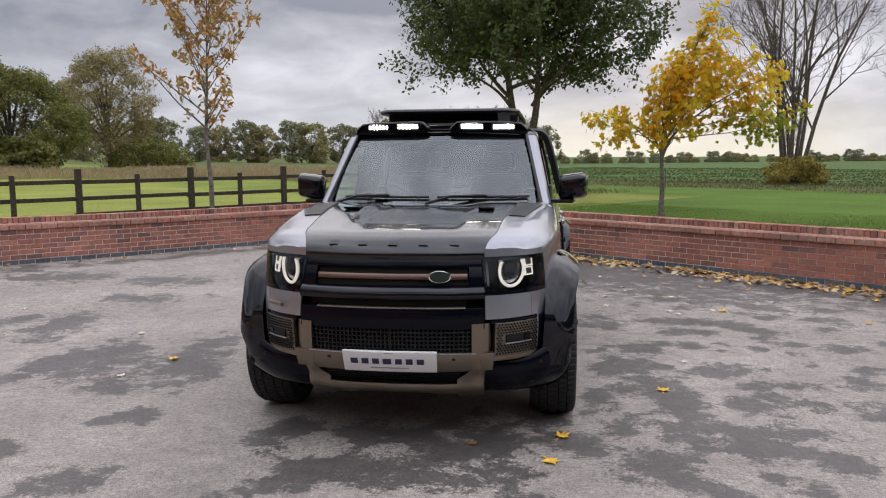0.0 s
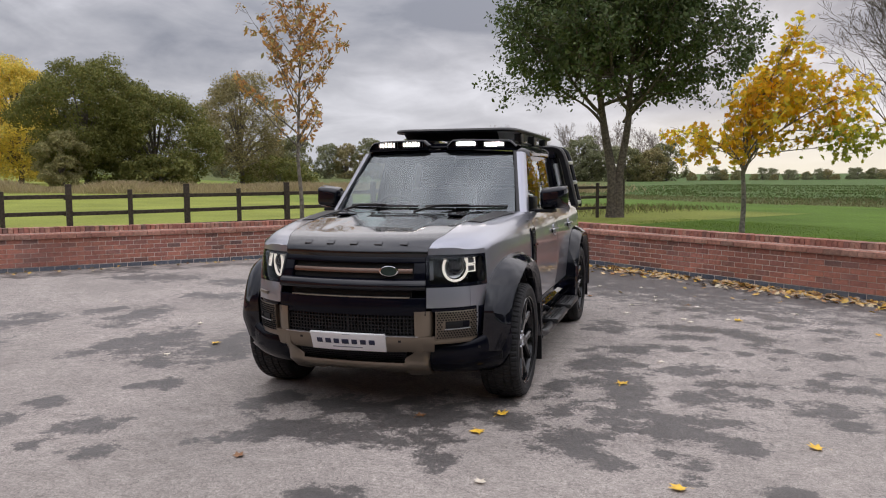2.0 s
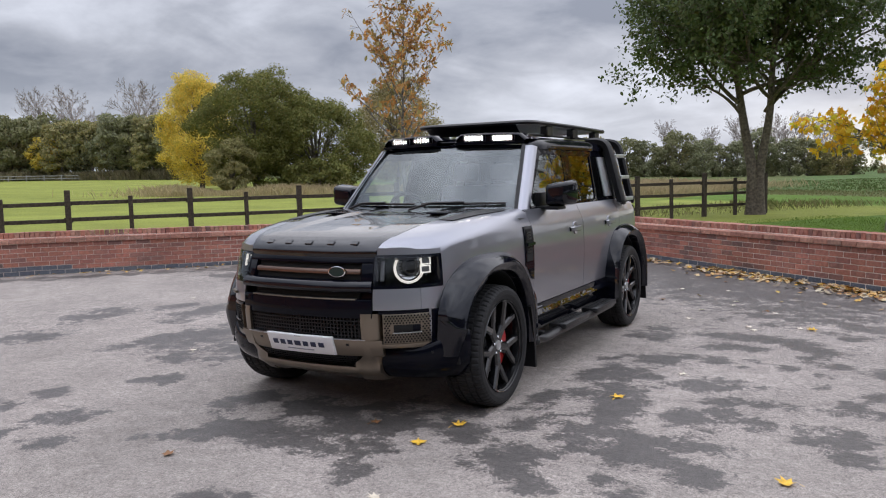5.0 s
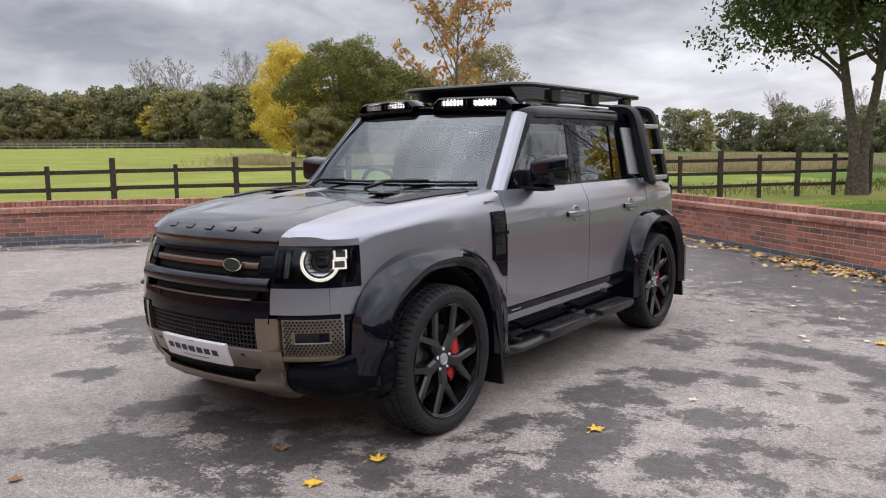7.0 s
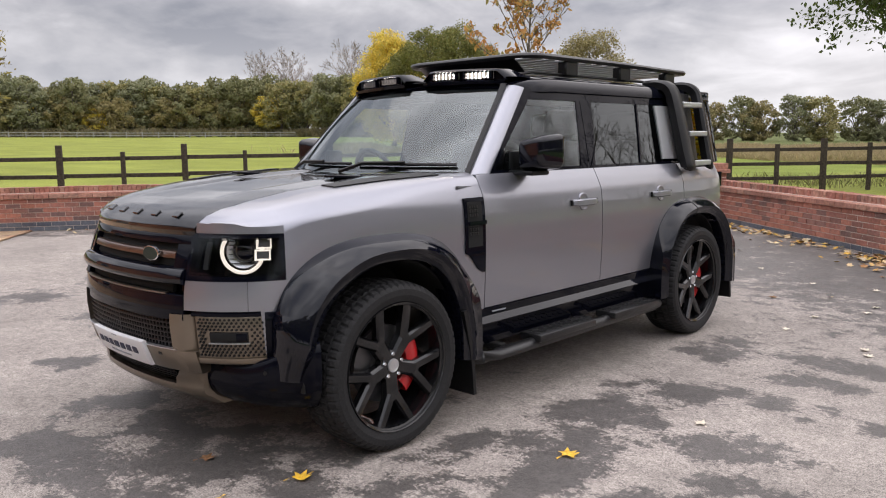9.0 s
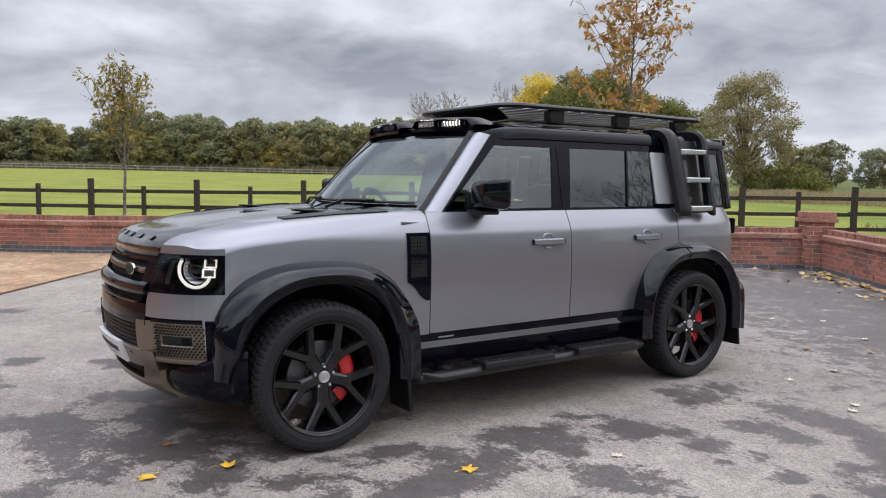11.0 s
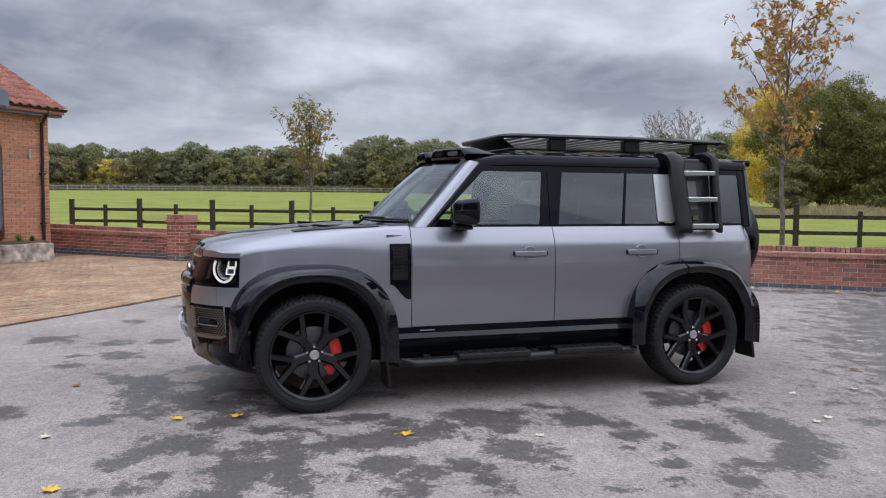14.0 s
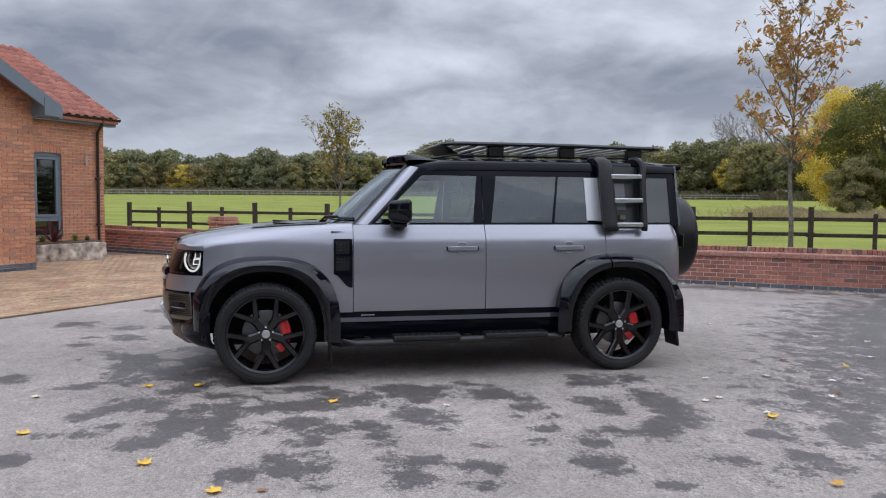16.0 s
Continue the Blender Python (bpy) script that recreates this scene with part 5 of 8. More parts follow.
M["rubber"] = plain("tyre_rubber", (0.018, 0.018, 0.019), 0.66, grain=0.3, scale=120, bump=0.15, spec=0.3)
M["alloy"] = plain("gloss_black_alloy", (0.007, 0.007, 0.008), 0.16, 0.0, 0.5, spec=0.3)
M["silver_panel"] = plain("pale_silver_satin", (0.62, 0.63, 0.65), 0.42, 0.45, 0.3)
M["disc"] = plain("brake_disc_steel", (0.13, 0.13, 0.135), 0.4, 0.9)
M["red"] = plain("red_caliper_paint", (0.55, 0.012, 0.015), 0.3, 0.0, 0.6)
M["white"] = plain("white_plate", (0.82, 0.82, 0.84), 0.35)
M["ink"] = plain("dark_blue_ink", (0.02, 0.025, 0.06), 0.5)
M["ink_grey"] = plain("grey_ink", (0.30, 0.31, 0.34), 0.5)
M["badge_green"] = plain("dark_green_enamel", (0.008, 0.026, 0.021), 0.5, 0.0, 0.0)
M["seat"] = plain("dark_leather", (0.022, 0.022, 0.024), 0.55, grain=0.2, scale=90, bump=0.1)
M["drl"] = plain("daytime_light", (0.55, 0.56, 0.52), 0.3, emit=0.36)
M["led"] = plain("led_lamp", (0.95, 0.95, 0.9), 0.3, emit=6.5)
M["screen_glass"] = glass_material("windscreen_glass", (0.54, 0.65, 0.66), spec=0.12)
M["side_glass"] = glass_material("tinted_side_glass", (0.80, 0.89, 0.88), spec=0.13)
M["privacy_glass"] = glass_material("dark_privacy_glass", (0.08, 0.085, 0.09), spec=0.10)
M["lamp_glass"] = glass_material("clear_lamp_cover", (0.94, 0.95, 0.95), spec=0.02)


def spline(pts, n):
    """A smooth line through pts, sampled n times a span."""
    P = [np.array(p, float) for p in pts]
    P = [2 * P[0] - P[1]] + P + [2 * P[-1] - P[-2]]
    out = []
    for i in range(1, len(P) - 2):
        for k in range(n):
            t = k / n
            out.append(0.5 * (2 * P[i] + (P[i + 1] - P[i - 1]) * t + (2 * P[i - 1] - 5 * P[i] + 4 * P[i + 1] - P[i + 2]) * t * t + (3 * P[i] - P[i - 1] - 3 * P[i + 1] + P[i + 2]) * t ** 3))
    out.append(P[-2])
    return np.array(out)


PLAN = spline([(0, -2.300), (0.25, -2.286), (0.45, -2.250), (0.60, -2.192), (0.72, -2.110), (0.80, -2.015), (0.848, -1.89), (0.885, -1.68), (0.912, -1.4), (0.927, -1.1),
               (0.933, -0.8), (0.936, -0.3), (0.937, 0.3), (0.937, 0.8), (0.935, 1.3), (0.928, 1.75), (0.912, 2.0), (0.87, 2.11), (0.78, 2.155), (0.4, 2.175), (0, 2.18)], 12)
ARC = np.concatenate([[0], np.cumsum(np.linalg.norm(np.diff(PLAN, axis=0), axis=1))])
INSET_Z, INSET_D = [0.25, 0.33, 0.42, 0.56, 0.72, 0.85, 0.98, 1.06, 1.11, 1.142, 1.152, 1.21, 1.27], [0.09, 0.055, 0.03, 0.013, 0.004, 0, 0.001, 0.005, 0.010, 0.0145, 0.0175, 0.043, 0.075]
BULGE_Z, BULGE_D = [0.23, 0.30, 0.38, 0.46, 0.55, 0.66, 0.80, 0.90, 1.0, 1.06], [-0.28, -0.09, 0.03, 0.075, 0.095, 0.10, 0.085, 0.06, 0.025, 0.0]


def s_of_x(x):
    return float(np.interp(x, PLAN[:70, 0], ARC[:70]))


def s_of_y(y):
    return float(np.interp(y, PLAN[:220, 1], ARC[:220]))


def plan_at(s):
    p = np.array([np.interp(s, ARC, PLAN[:, 0]), np.interp(s, ARC, PLAN[:, 1])])
    q = np.array([np.interp(s + 0.02, ARC, PLAN[:, 0]), np.interp(s + 0.02, ARC, PLAN[:, 1])]) - np.array([np.interp(s - 0.02, ARC, PLAN[:, 0]), np.interp(s - 0.02, ARC, PLAN[:, 1])])
    t = q / max(1e-9, np.linalg.norm(q))
    return p, np.array([t[1], -t[0]])


def skin(s, z, off=0.0):
    """A point of the car's skin: s metres round the plan from the nose, at height z, off metres proud of it."""
    p, n = plan_at(abs(s))
    front = max(0.0, -n[1])
    d = -np.interp(z, INSET_Z, INSET_D) + (np.interp(z, BULGE_Z, BULGE_D) * front ** 2 if p[1] < 0 else 0) + off
    q = p + n * d
    return Vector((q[0] * (1 if s >= 0 else -1), q[1], z))


def sheet(P, thick=0.0, flip=False, closed=False):
    """A mesh through a grid of points; with a thickness it becomes a closed shell, thickened away from its outer face."""
    bm = bmesh.new()
    nu, nv = len(P), len(P[0])
    V = [[bm.verts.new(p) for p in row] for row in P]
    outer = []
    for i in range(nu - 1):
        for j in range(nv - 1):
            q = [V[i][j], V[i + 1][j], V[i + 1][j + 1], V[i][j + 1]]
            q = [v for k, v in enumerate(q) if (v.co - q[k - 1].co).length > 1e-6]
            if len(q) < 3:
                continue
            outer.append(bm.faces.new(q[::-1] if flip else q))
    if thick:
        bm.normal_update()
        W = [[bm.verts.new(v.co - v.normal * thick) for v in row] for row in V]
        for i in range(nu - 1):
            for j in range(nv - 1):
                q = [W[i][j], W[i][j + 1], W[i + 1][j + 1], W[i + 1][j]]
                if (q[0].co - q[1].co).length < 1e-6 or (q[0].co - q[3].co).length < 1e-6:
                    continue
                bm.faces.new(q[::-1] if flip else q)
        rim = [(V[i][0], V[i + 1][0], W[i + 1][0], W[i][0]) for i in range(nu - 1)] + [(V[i + 1][-1], V[i][-1], W[i][-1], W[i + 1][-1]) for i in range(nu - 1)]
        rim += [(V[0][j + 1], V[0][j], W[0][j], W[0][j + 1]) for j in range(nv - 1)] + [(V[-1][j], V[-1][j + 1], W[-1][j + 1], W[-1][j]) for j in range(nv - 1)]
        for r in rim:
            if (r[0].co - r[1].co).length > 1e-6:
                bm.faces.new(r if not flip else r[::-1])
    return bm


def grid(u0, u1, nu, v0, v1, nv, f):
    return [[f(u0 + (u1 - u0) * i / nu, v0 + (v1 - v0) * j / nv) for j in range(nv + 1)] for i in range(nu + 1)]


def side_panel(name, mat, s0, s1, lo, hi, parent, label="", side=1, off=0.0, thick=0.012, nu=24, nv=12, smooth=50):
    """A panel on the skin between two curves of height over s."""
    P = []
    for i in range(nu + 1):
        s = s0 + (s1 - s0) * i / nu
        a, b = (lo(s) if callable(lo) else lo), (hi(s) if callable(hi) else hi)
        P.append([skin(s * side, a + (b - a) * j / nv, off) for j in range(nv + 1)])
    return part(name, sheet(P, thick, flip=side < 0), mat, parent, label, smooth)


def y_on(s):
    return plan_at(s)[0][1]


HUB_F, HUB_R, HUB_Z = -1.511, 1.511, 0.402


def arch(y, hub, w=0.50, h=0.535, e=2.3):
    d = abs(y - hub) / w
    return HUB_Z + h * (1 - d ** e) ** (1 / e) if d < 1 else 0.0


def car_tube(pts, r, sides=8, closed=False):
    V, F = [], []
    pts = [Vector(p) for p in pts]
    tube(V, F, pts, [r] * len(pts), sides)
    n = len(pts)
    F.append(tuple(range(sides))[::-1])
    F.append(tuple((n - 1) * sides + k for k in range(sides)))
    me = mesh_from("tube", V, F)
    bm = bmesh.new()
    bm.from_mesh(me)
    bpy.data.meshes.remove(me)
    return bm


def lathe(profile, seg, mod=None):
    """Turns a profile of (x, r) round the x axis."""
    bm = bmesh.new()
    rings = []
    for k in range(seg):
        a = 2 * math.pi * k / seg
        ring = []
        for i, (x, r) in enumerate(profile):
            rr = r + (mod(i, k) if mod else 0)
            ring.append(bm.verts.new((x, rr * math.cos(a), rr * math.sin(a))))
        rings.append(ring)
    for k in range(seg):
        a, b = rings[k], rings[(k + 1) % seg]
        for i in range(len(profile) - 1):
            bm.faces.new((a[i], a[i + 1], b[i + 1], b[i]))
    return bm


car = thing("car", "grey metallic off-road car with gloss black trim, lamps lit, parked", "car")

# zones of the front corner
S_LAMP0, S_LAMP1, S_DOOR = s_of_x(0.485), s_of_y(-1.992), s_of_y(-0.815)
Z_TOP = 1.285
DROP_E, DROP_D = [0, 0.02, 0.05, 0.10, 0.20, 0.42, 0.75, 1.1, 1.5], [0.205, 0.175, 0.15, 0.125, 0.098, 0.06, 0.028, 0.008, 0.0]


def seam_x(y):
    return 0.492 + 0.058 * smooth_step(y, -2.28, -2.02) + 0.075 * smooth_step(y, -2.2, -0.9)


def top_z(x, y):
    """Height of bonnet and wing tops over the plan."""
    x = abs(x)
    yf = float(np.interp(x, PLAN[:62, 0], PLAN[:62, 1]))
    e = max(0.0, y - yf)
    d1 = float(np.interp(e, DROP_E, DROP_D))
    xs = float(np.interp(y, PLAN[48:220, 1], PLAN[48:220, 0])) if y > -2.19 else 0.62
    k = smooth_step(y, -1.9, -0.85)
    wr, dr = 0.30 - 0.13 * k, 0.155 - 0.075 * k
    q = min(1.0, max(0.0, 1 - (xs - 0.015 - x) / wr))
    d2 = dr * q ** 2.4
    z = Z_TOP - (d1 ** 4 + d2 ** 4) ** 0.25
    ridge = smooth_step(x, 0.30, 0.36) * (1 - smooth_step(x, 0.50, 0.60))
    return z - 0.012 * smooth_step(e, 0.15, 0.5) * (1 - ridge) * (1 if x < 0.5 else 0)


def edge_z(s):
    p, n = plan_at(s)
    q = p - n * 0.016
    return top_z(q[0], q[1])


def wing(side):
    """Front wing: side wall, rolled shoulder and top as far as the bonnet."""
    lo_f = lambda y: max(0.545 if y > -1.2 else 0.53, arch(y, HUB_F))
    for s0, s1, nu, low, nm in ((S_LAMP1, S_DOOR, 40, lo_f, "front_wing"), (s_of_x(0.50), S_LAMP1, 20, lambda y: 1.062, "wing_top")):
        P = []
        for i in range(nu + 1):
            s = s0 + (s1 - s0) * i / nu
            p, n = plan_at(s)
            a, b = low(p[1]), edge_z(s)
            row = [skin(s * side, a + (b - a) * j / 14, 0.0) for j in range(15)]
            r0 = row[-1]
            xe = seam_x(p[1]) + 0.003
            for j in range(1, 13):
                t = j / 12
                x = abs(r0.x) + (xe - abs(r0.x)) * t
                if abs(r0.x) <= xe:
                    x = abs(r0.x)
                row.append(Vector((x * side, r0.y, max(r0.z, top_z(x, r0.y)) if t < 0.3 else top_z(x, r0.y))))
            P.append(row)
        part(nm, sheet(P, 0.0, flip=side < 0), "paint", car, smooth=60)
    # panels under the lamp
    side_panel("bumper_panel", "paint", S_LAMP0 + 0.002, s_of_x(0.7185), 0.735, 0.862, car, side=side, nu=8, nv=4)
    side_panel("wing_corner", "paint", s_of_x(0.72), S_LAMP1 + 0.01, lambda s: 0.735 if plan_at(s)[0][0] < 0.76 else 0.545, 0.862, car, side=side, nu=14, nv=6)


for side in (1, -1):
    wing(side)

# bonnet, black, with a turned-down nose
BON = []
for i in range(49):
    u = -1 + 2 * i / 48
    row = []
    for j in range(31):
        t = (j / 30) ** 1.6
        x0 = u * seam_x(-2.24)
        yf = float(np.interp(abs(x0), PLAN[:62, 0], PLAN[:62, 1]))
        yr = -1.03 + 0.13 * u * u
        y = yf + (yr - yf) * t
        x = u * (seam_x(y) - 0.002)
        row.append(Vector((x, y, top_z(x, y))))
    lip = [Vector((row[0].x, row[0].y + 0.004, 1.045)), Vector((row[0].x, row[0].y + 0.002, 1.065))]
    BON.append(lip + row)
bonnet = part("bonnet", sheet(BON, 0.0), "bonnet_black", car, "gloss black bonnet with raised shoulders", smooth=60)
for k in range(5):
    x = -0.335 + 0.1675 * k
    bm = bmesh.new()
    add_box(bm, (-0.026, -0.004, -0.018), (0.026, 0.004, 0.018), 0.003)
    bar = part("letter_bar", bm, "bonnet_black", bonnet, "raised black lettering bar")
    yy = float(np.interp(abs(x), PLAN[:62, 0], PLAN[:62, 1])) + 0.045
    bar.matrix_basis = Matrix.Translation((x, yy, top_z(x, yy) + 0.003)) @ Matrix.Rotation(radians(-52), 4, "X")
for side in (1, -1):
    P = grid(-1.62, -1.02, 12, 0.0, 1.0, 4, lambda y, t: Vector((side * (seam_x(y) + 0.012 + t * (0.10 + 0.06 * (y + 1.62) / 0.6)), y, top_z(seam_x(y) + 0.012 + t * (0.10 + 0.06 * (y + 1.62) / 0.6), y) + 0.006)))
    part("bonnet_plate", sheet(P, 0.006, flip=side > 0), "satin_black", car, "black tread plate on the wing top", smooth=40)
    bm = bmesh.new()
    add_box(bm, (-0.05, -0.13, 0), (0.05, 0.13, 0.014), 0.006, seg=2)
    b = part("bonnet_vent", bm, "gloss_black", bonnet, smooth=40)
    b.matrix_basis = Matrix.Translation((side * 0.44, -1.32, top_z(0.44, -1.32) - 0.006)) @ Matrix.Rotation(radians(-3), 4, "X")

# dark inner hull behind all gaps
for nm, lo, hi in (("underbody", (-0.60, -2.11, 0.36), (0.60, 2.05, 0.60)), ("floor_pan", (-0.86, -0.92, 0.36), (0.86, 0.95, 0.62)), ("engine_bay", (-0.60, -2.14, 0.55), (0.60, -0.95, 0.84)), ("radiator_box", (-0.44, -2.14, 0.80), (0.44, -1.80, 1.08)),
                   ("engine_cover", (-0.60, -1.92, 0.80), (0.60, -0.95, 1.08)), ("wing_liner", (-0.70, -1.90, 0.95), (0.70, -0.95, 1.12)), ("bulkhead", (-0.84, -1.05, 0.6), (0.84, -0.82, 1.17)), ("boot_floor", (-0.60, 0.95, 0.55), (0.60, 2.10, 0.95)),
                   ("chassis", (-0.50, -1.95, 0.24), (0.50, 1.95, 0.38))):
    part_mesh(nm, box_mesh(nm, lo, hi, 0.03), "matt_black", car)
for side in (1, -1):
    for hub in (HUB_F, HUB_R):
        P = [[Vector((side * x, hub + 0.475 * math.cos(a) * 1.02, HUB_Z + 0.50 * math.sin(a))) for x in (0.60, 0.93)] for a in [radians(-3 + 186 * k / 28) for k in range(29)]]
        part("wheel_arch_liner", sheet(P, 0.01, flip=side > 0), "matt_black", car, smooth=60)

# doors and rear quarter


def door(name, y0, y1, side, hub=None):
    lo = lambda s: max(0.56, arch(y_on(s), hub) if hub else 0)
    d = side_panel(name, "paint", s_of_y(y0), s_of_y(y1), lo, 1.268, car, "", side, thick=0.02, nu=20, nv=44)
    return d


for side in (1, -1):
    fd = door("front_door", -0.810, 0.300, side)
    rd = door("rear_door", 0.306, 1.385, side, HUB_R)
    side_panel("rear_quarter", "paint", s_of_y(1.391), s_of_y(1.391) + 1.02, lambda s: max(0.56 if y_on(s) > 1.9 else 0.5, arch(y_on(s), HUB_R)), 1.268, car, "", side, thick=0.02, nu=26, nv=44)
    # lower black cladding with its bright feature strip
    cl = side_panel("sill_cladding", "gloss_black", s_of_y(-1.02), s_of_y(1.02), 0.35, lambda s: 0.555, car, "gloss black sill cladding", side, off=0.006, nu=20, nv=6)
    P = grid(-0.93, 1.0, 24, 0, 3, 3, lambda y, t: skin(side * s_of_y(y), (0.466, 0.474, 0.480, 0.512)[int(round(t))], (0.006, 0.034, 0.035, 0.006)[int(round(t))]))
    part("feature_strip", sheet(P, 0.0, flip=side < 0), "flare_black", cl, "gloss black ledge catching the sky", 30)
    side_panel("sill_badge", "ink_grey", s_of_y(-0.75), s_of_y(-0.64), 0.527, 0.535, cl, "small unreadable script badge", side, off=0.008, thick=0.002, nu=2, nv=1)
    for dr, yc in ((fd, 0.10), (rd, 1.045)):
        # dished finger cup, then the pull across it
        cup = []
        for i in range(25):
            a = 2 * math.pi * i / 24
            cup.append([skin(side * s_of_y(yc - 0.004 + 0.046 * r * math.copysign(abs(math.cos(a)) ** 0.7, math.cos(a))), 1.074 + 0.050 * r * math.copysign(abs(math.sin(a)) ** 0.8, math.sin(a)), o)
                        for r, o in ((1.05, 0.0), (1.02, 0.007), (0.96, 0.0085), (0.82, 0.004), (0.6, 0.0018), (0.02, 0.001))])
        part("finger_cup", sheet(cup, 0.0, flip=side > 0), "paint", dr, "body-coloured finger cup", 60)
        P = []
        for i in range(13):
            t = i / 12
            y = yc - 0.128 + 0.256 * t
            o = 0.006 + 0.019 * (1 - abs(2 * t - 1) ** 5)
            h = 0.80 + 0.20 * (1 - abs(2 * t - 1) ** 6)
            P.append([skin(side * s_of_y(y), 1.071 + (z - 1.071) * h, oo) for z, oo in ((1.052, 0.0), (1.050, o), (1.056, o + 0.010), (1.084, o + 0.011), (1.091, o), (1.091, 0.0))])
        hd = part("door_handle", sheet(P, 0.0, flip=side < 0), "paint", dr, "body-coloured pull handle", 30)
        for e in (-1, 1):
            side_panel("handle_end", "satin_black", s_of_y(yc + e * 0.132) - 0.006, s_of_y(yc + e * 0.132) + 0.006, 1.055, 1.088, hd, "black handle end", side, off=0.012, thick=0.012, nu=2, nv=3)
    # side vent behind the front wheel
    vent = side_panel("side_vent", "gloss_black", s_of_y(-0.972), s_of_y(-0.820), lambda s: 0.87 - 0.11 * smooth_step(y_on(s), -0.97, -0.84), lambda s: 1.155, car, "gloss black side vent with grille", side, off=0.008, thick=0.02, nu=6, nv=8)
    # flat black sheet: its colour stands in for the vent's inner shade
    side_panel("vent_recess", "matt_black", s_of_y(-0.955), s_of_y(-0.845), 0.90, 1.135, vent, "", side, off=0.011, thick=0.003, nu=4, nv=4)
    for k in range(4):
        for j in range(6):
            y, z = -0.946 + 0.018 * k, 1.11 - 0.022 * j - (0.03 if j > 2 else 0)
            side_panel("vent_rib", "powder_black", s_of_y(y), s_of_y(y + 0.011), z - 0.007, z + 0.007, vent, "", side, off=0.016, thick=0.005, nu=1, nv=1)
    side_panel("vent_blade", "gloss_black", s_of_y(-0.955), s_of_y(-0.825), 1.015, 1.035, vent, "", side, off=0.024, thick=0.012, nu=4, nv=2)


# wheel-arch flares
def flare(side, hub, front):
    P = []
    a0, a1 = (3, 188) if front else (-5, 188)
    for k in range(301):
        a = radians(a0 + (a1 - a0) * k / 300)
        c, s = math.cos(a), math.sin(a)

        def ring(w, h, e):
            r = (abs(c) ** e / w ** e + abs(s) ** e / h ** e) ** (-1 / e)
            return hub + (-c if side else c) * r, HUB_Z + s * r
        yo, zo = ring(0.588, 0.616, 2.7)
        ym, zm = ring(0.553, 0.586, 2.62)
        yk, zk = ring(0.512, 0.553, 2.5)
        yf, zf = ring(0.482, 0.527, 2.42)
        yi, zi = ring(0.452, 0.498, 2.35)
        if front:
            yo, ym = max(yo, hub - 0.56), max(ym, hub - 0.54)
        low = 1 - smooth_step(zk, 0.40, 0.60) if front and yk < hub else 0.0
        body = lambda y, z: abs(skin(s_of_y(min(2.0, max(-1.99, y))), min(1.25, max(0.3, z)), 0).x)
        out = 1.035 if not front else 1.020 - 0.035 * smooth_step(-yo, 1.8, 2.1) - 0.06 * low
        b0 = body(yo, zo)
        # the legs lie flatter than the crown and end flush with the sill
        leg = (1 - smooth_step(zo, 0.62, 0.86)) * (1.0 if not front or yk > hub else 0.5)
        be = b0 + 0.005 + (out - 0.020 - b0) * leg
        bm_ = (0.42 * b0 + 0.58 * out + 0.004) * (1 - leg) + (out - 0.009) * leg
        P.append([Vector((side * x, y, z)) for x, y, z in ((b0 - 0.004, yo, zo), (be, yo, zo), (bm_, ym, zm), (out - 0.002, yk + (ym - yk) * 0.06, zk + (zm - zk) * 0.06), (out, yk, zk),
                                                            (out - 0.010, yf, zf), (out - 0.028, yi + (yf - yi) * 0.15, zi + (zf - zi) * 0.15), (out - 0.040, yi, zi), (0.86, yi, zi))])
    label = "gloss black wheel-arch flare"
    if front:
        part("front_flare", sheet(P, 0.0, flip=side < 0), "flare_black", car, label, 32)
        return
    # the door's edge cuts the rear flare in two
    cut = min(range(301), key=lambda k: abs(P[k][1].y - 1.388))
    part("door_flare", sheet(P[:cut], 0.0, flip=side < 0), "flare_black", car, label, 32)
    part("rear_flare", sheet(P[cut + 1:], 0.0, flip=side < 0), "flare_black", car, label, 32)


for side in (1, -1):
    flare(side, HUB_F, True)
    flare(side, HUB_R, False)

# ---- front end ----
def front_slab(name, mat, x0, x1, z0, z1, out, back, parent, label="", nx=None, smooth=35, round_=0.006):
    """A piece that follows the nose, from x0 to x1, out metres proud at its face."""
    nx = nx or max(2, int(abs(x1 - x0) / 0.05))

    def at(x, z, off):
        s = s_of_x(abs(x))
        return skin(s if x >= 0 else -s, z, off)
    P = []
    r = min(round_, (z1 - z0) / 2.5)
    for i in range(nx + 1):
        x = x0 + (x1 - x0) * i / nx
        P.append([at(x, z0, back), at(x, z0, out - r), at(x, z0 + 0.3 * r, out - 0.3 * r), at(x, z0 + r, out), at(x, z1 - r, out), at(x, z1 - 0.3 * r, out - 0.3 * r), at(x, z1, out - r), at(x, z1, back), at(x, z0, back)])
    bm = sheet(P, 0.0)
    for row in (P[0], P[-1]):
        bm.faces.new([bm.verts.new(p) for p in (row[:-1] if row is P[0] else row[:-1][::-1])])
    return part(name, bm, mat, parent, label, smooth)


grille = front_slab("grille_panel", "gloss_black", -0.482, 0.482, 0.665, 1.045, -0.035, -0.10, car, "gloss black grille panel")
front_slab("grille_brow", "gloss_black", -0.482, 0.482, 1.012, 1.05, 0.0, -0.06, grille)
for sx in (1, -1):
    front_slab("grille_cheek", "gloss_black", sx * 0.415, sx * 0.482, 0.905, 1.015, -0.002, -0.06, grille)
front_slab("grille_shelf", "flare_black", -0.482, 0.482, 0.842, 0.912, 0.026, -0.06, grille, smooth=60, round_=0.026)
front_slab("grille_slot", "matt_black", -0.40, 0.40, 0.80, 0.838, -0.03, -0.05, grille)
front_slab("grille_lower_panel", "gloss_black", -0.482, 0.482, 0.685, 0.80, 0.0, -0.06, grille)
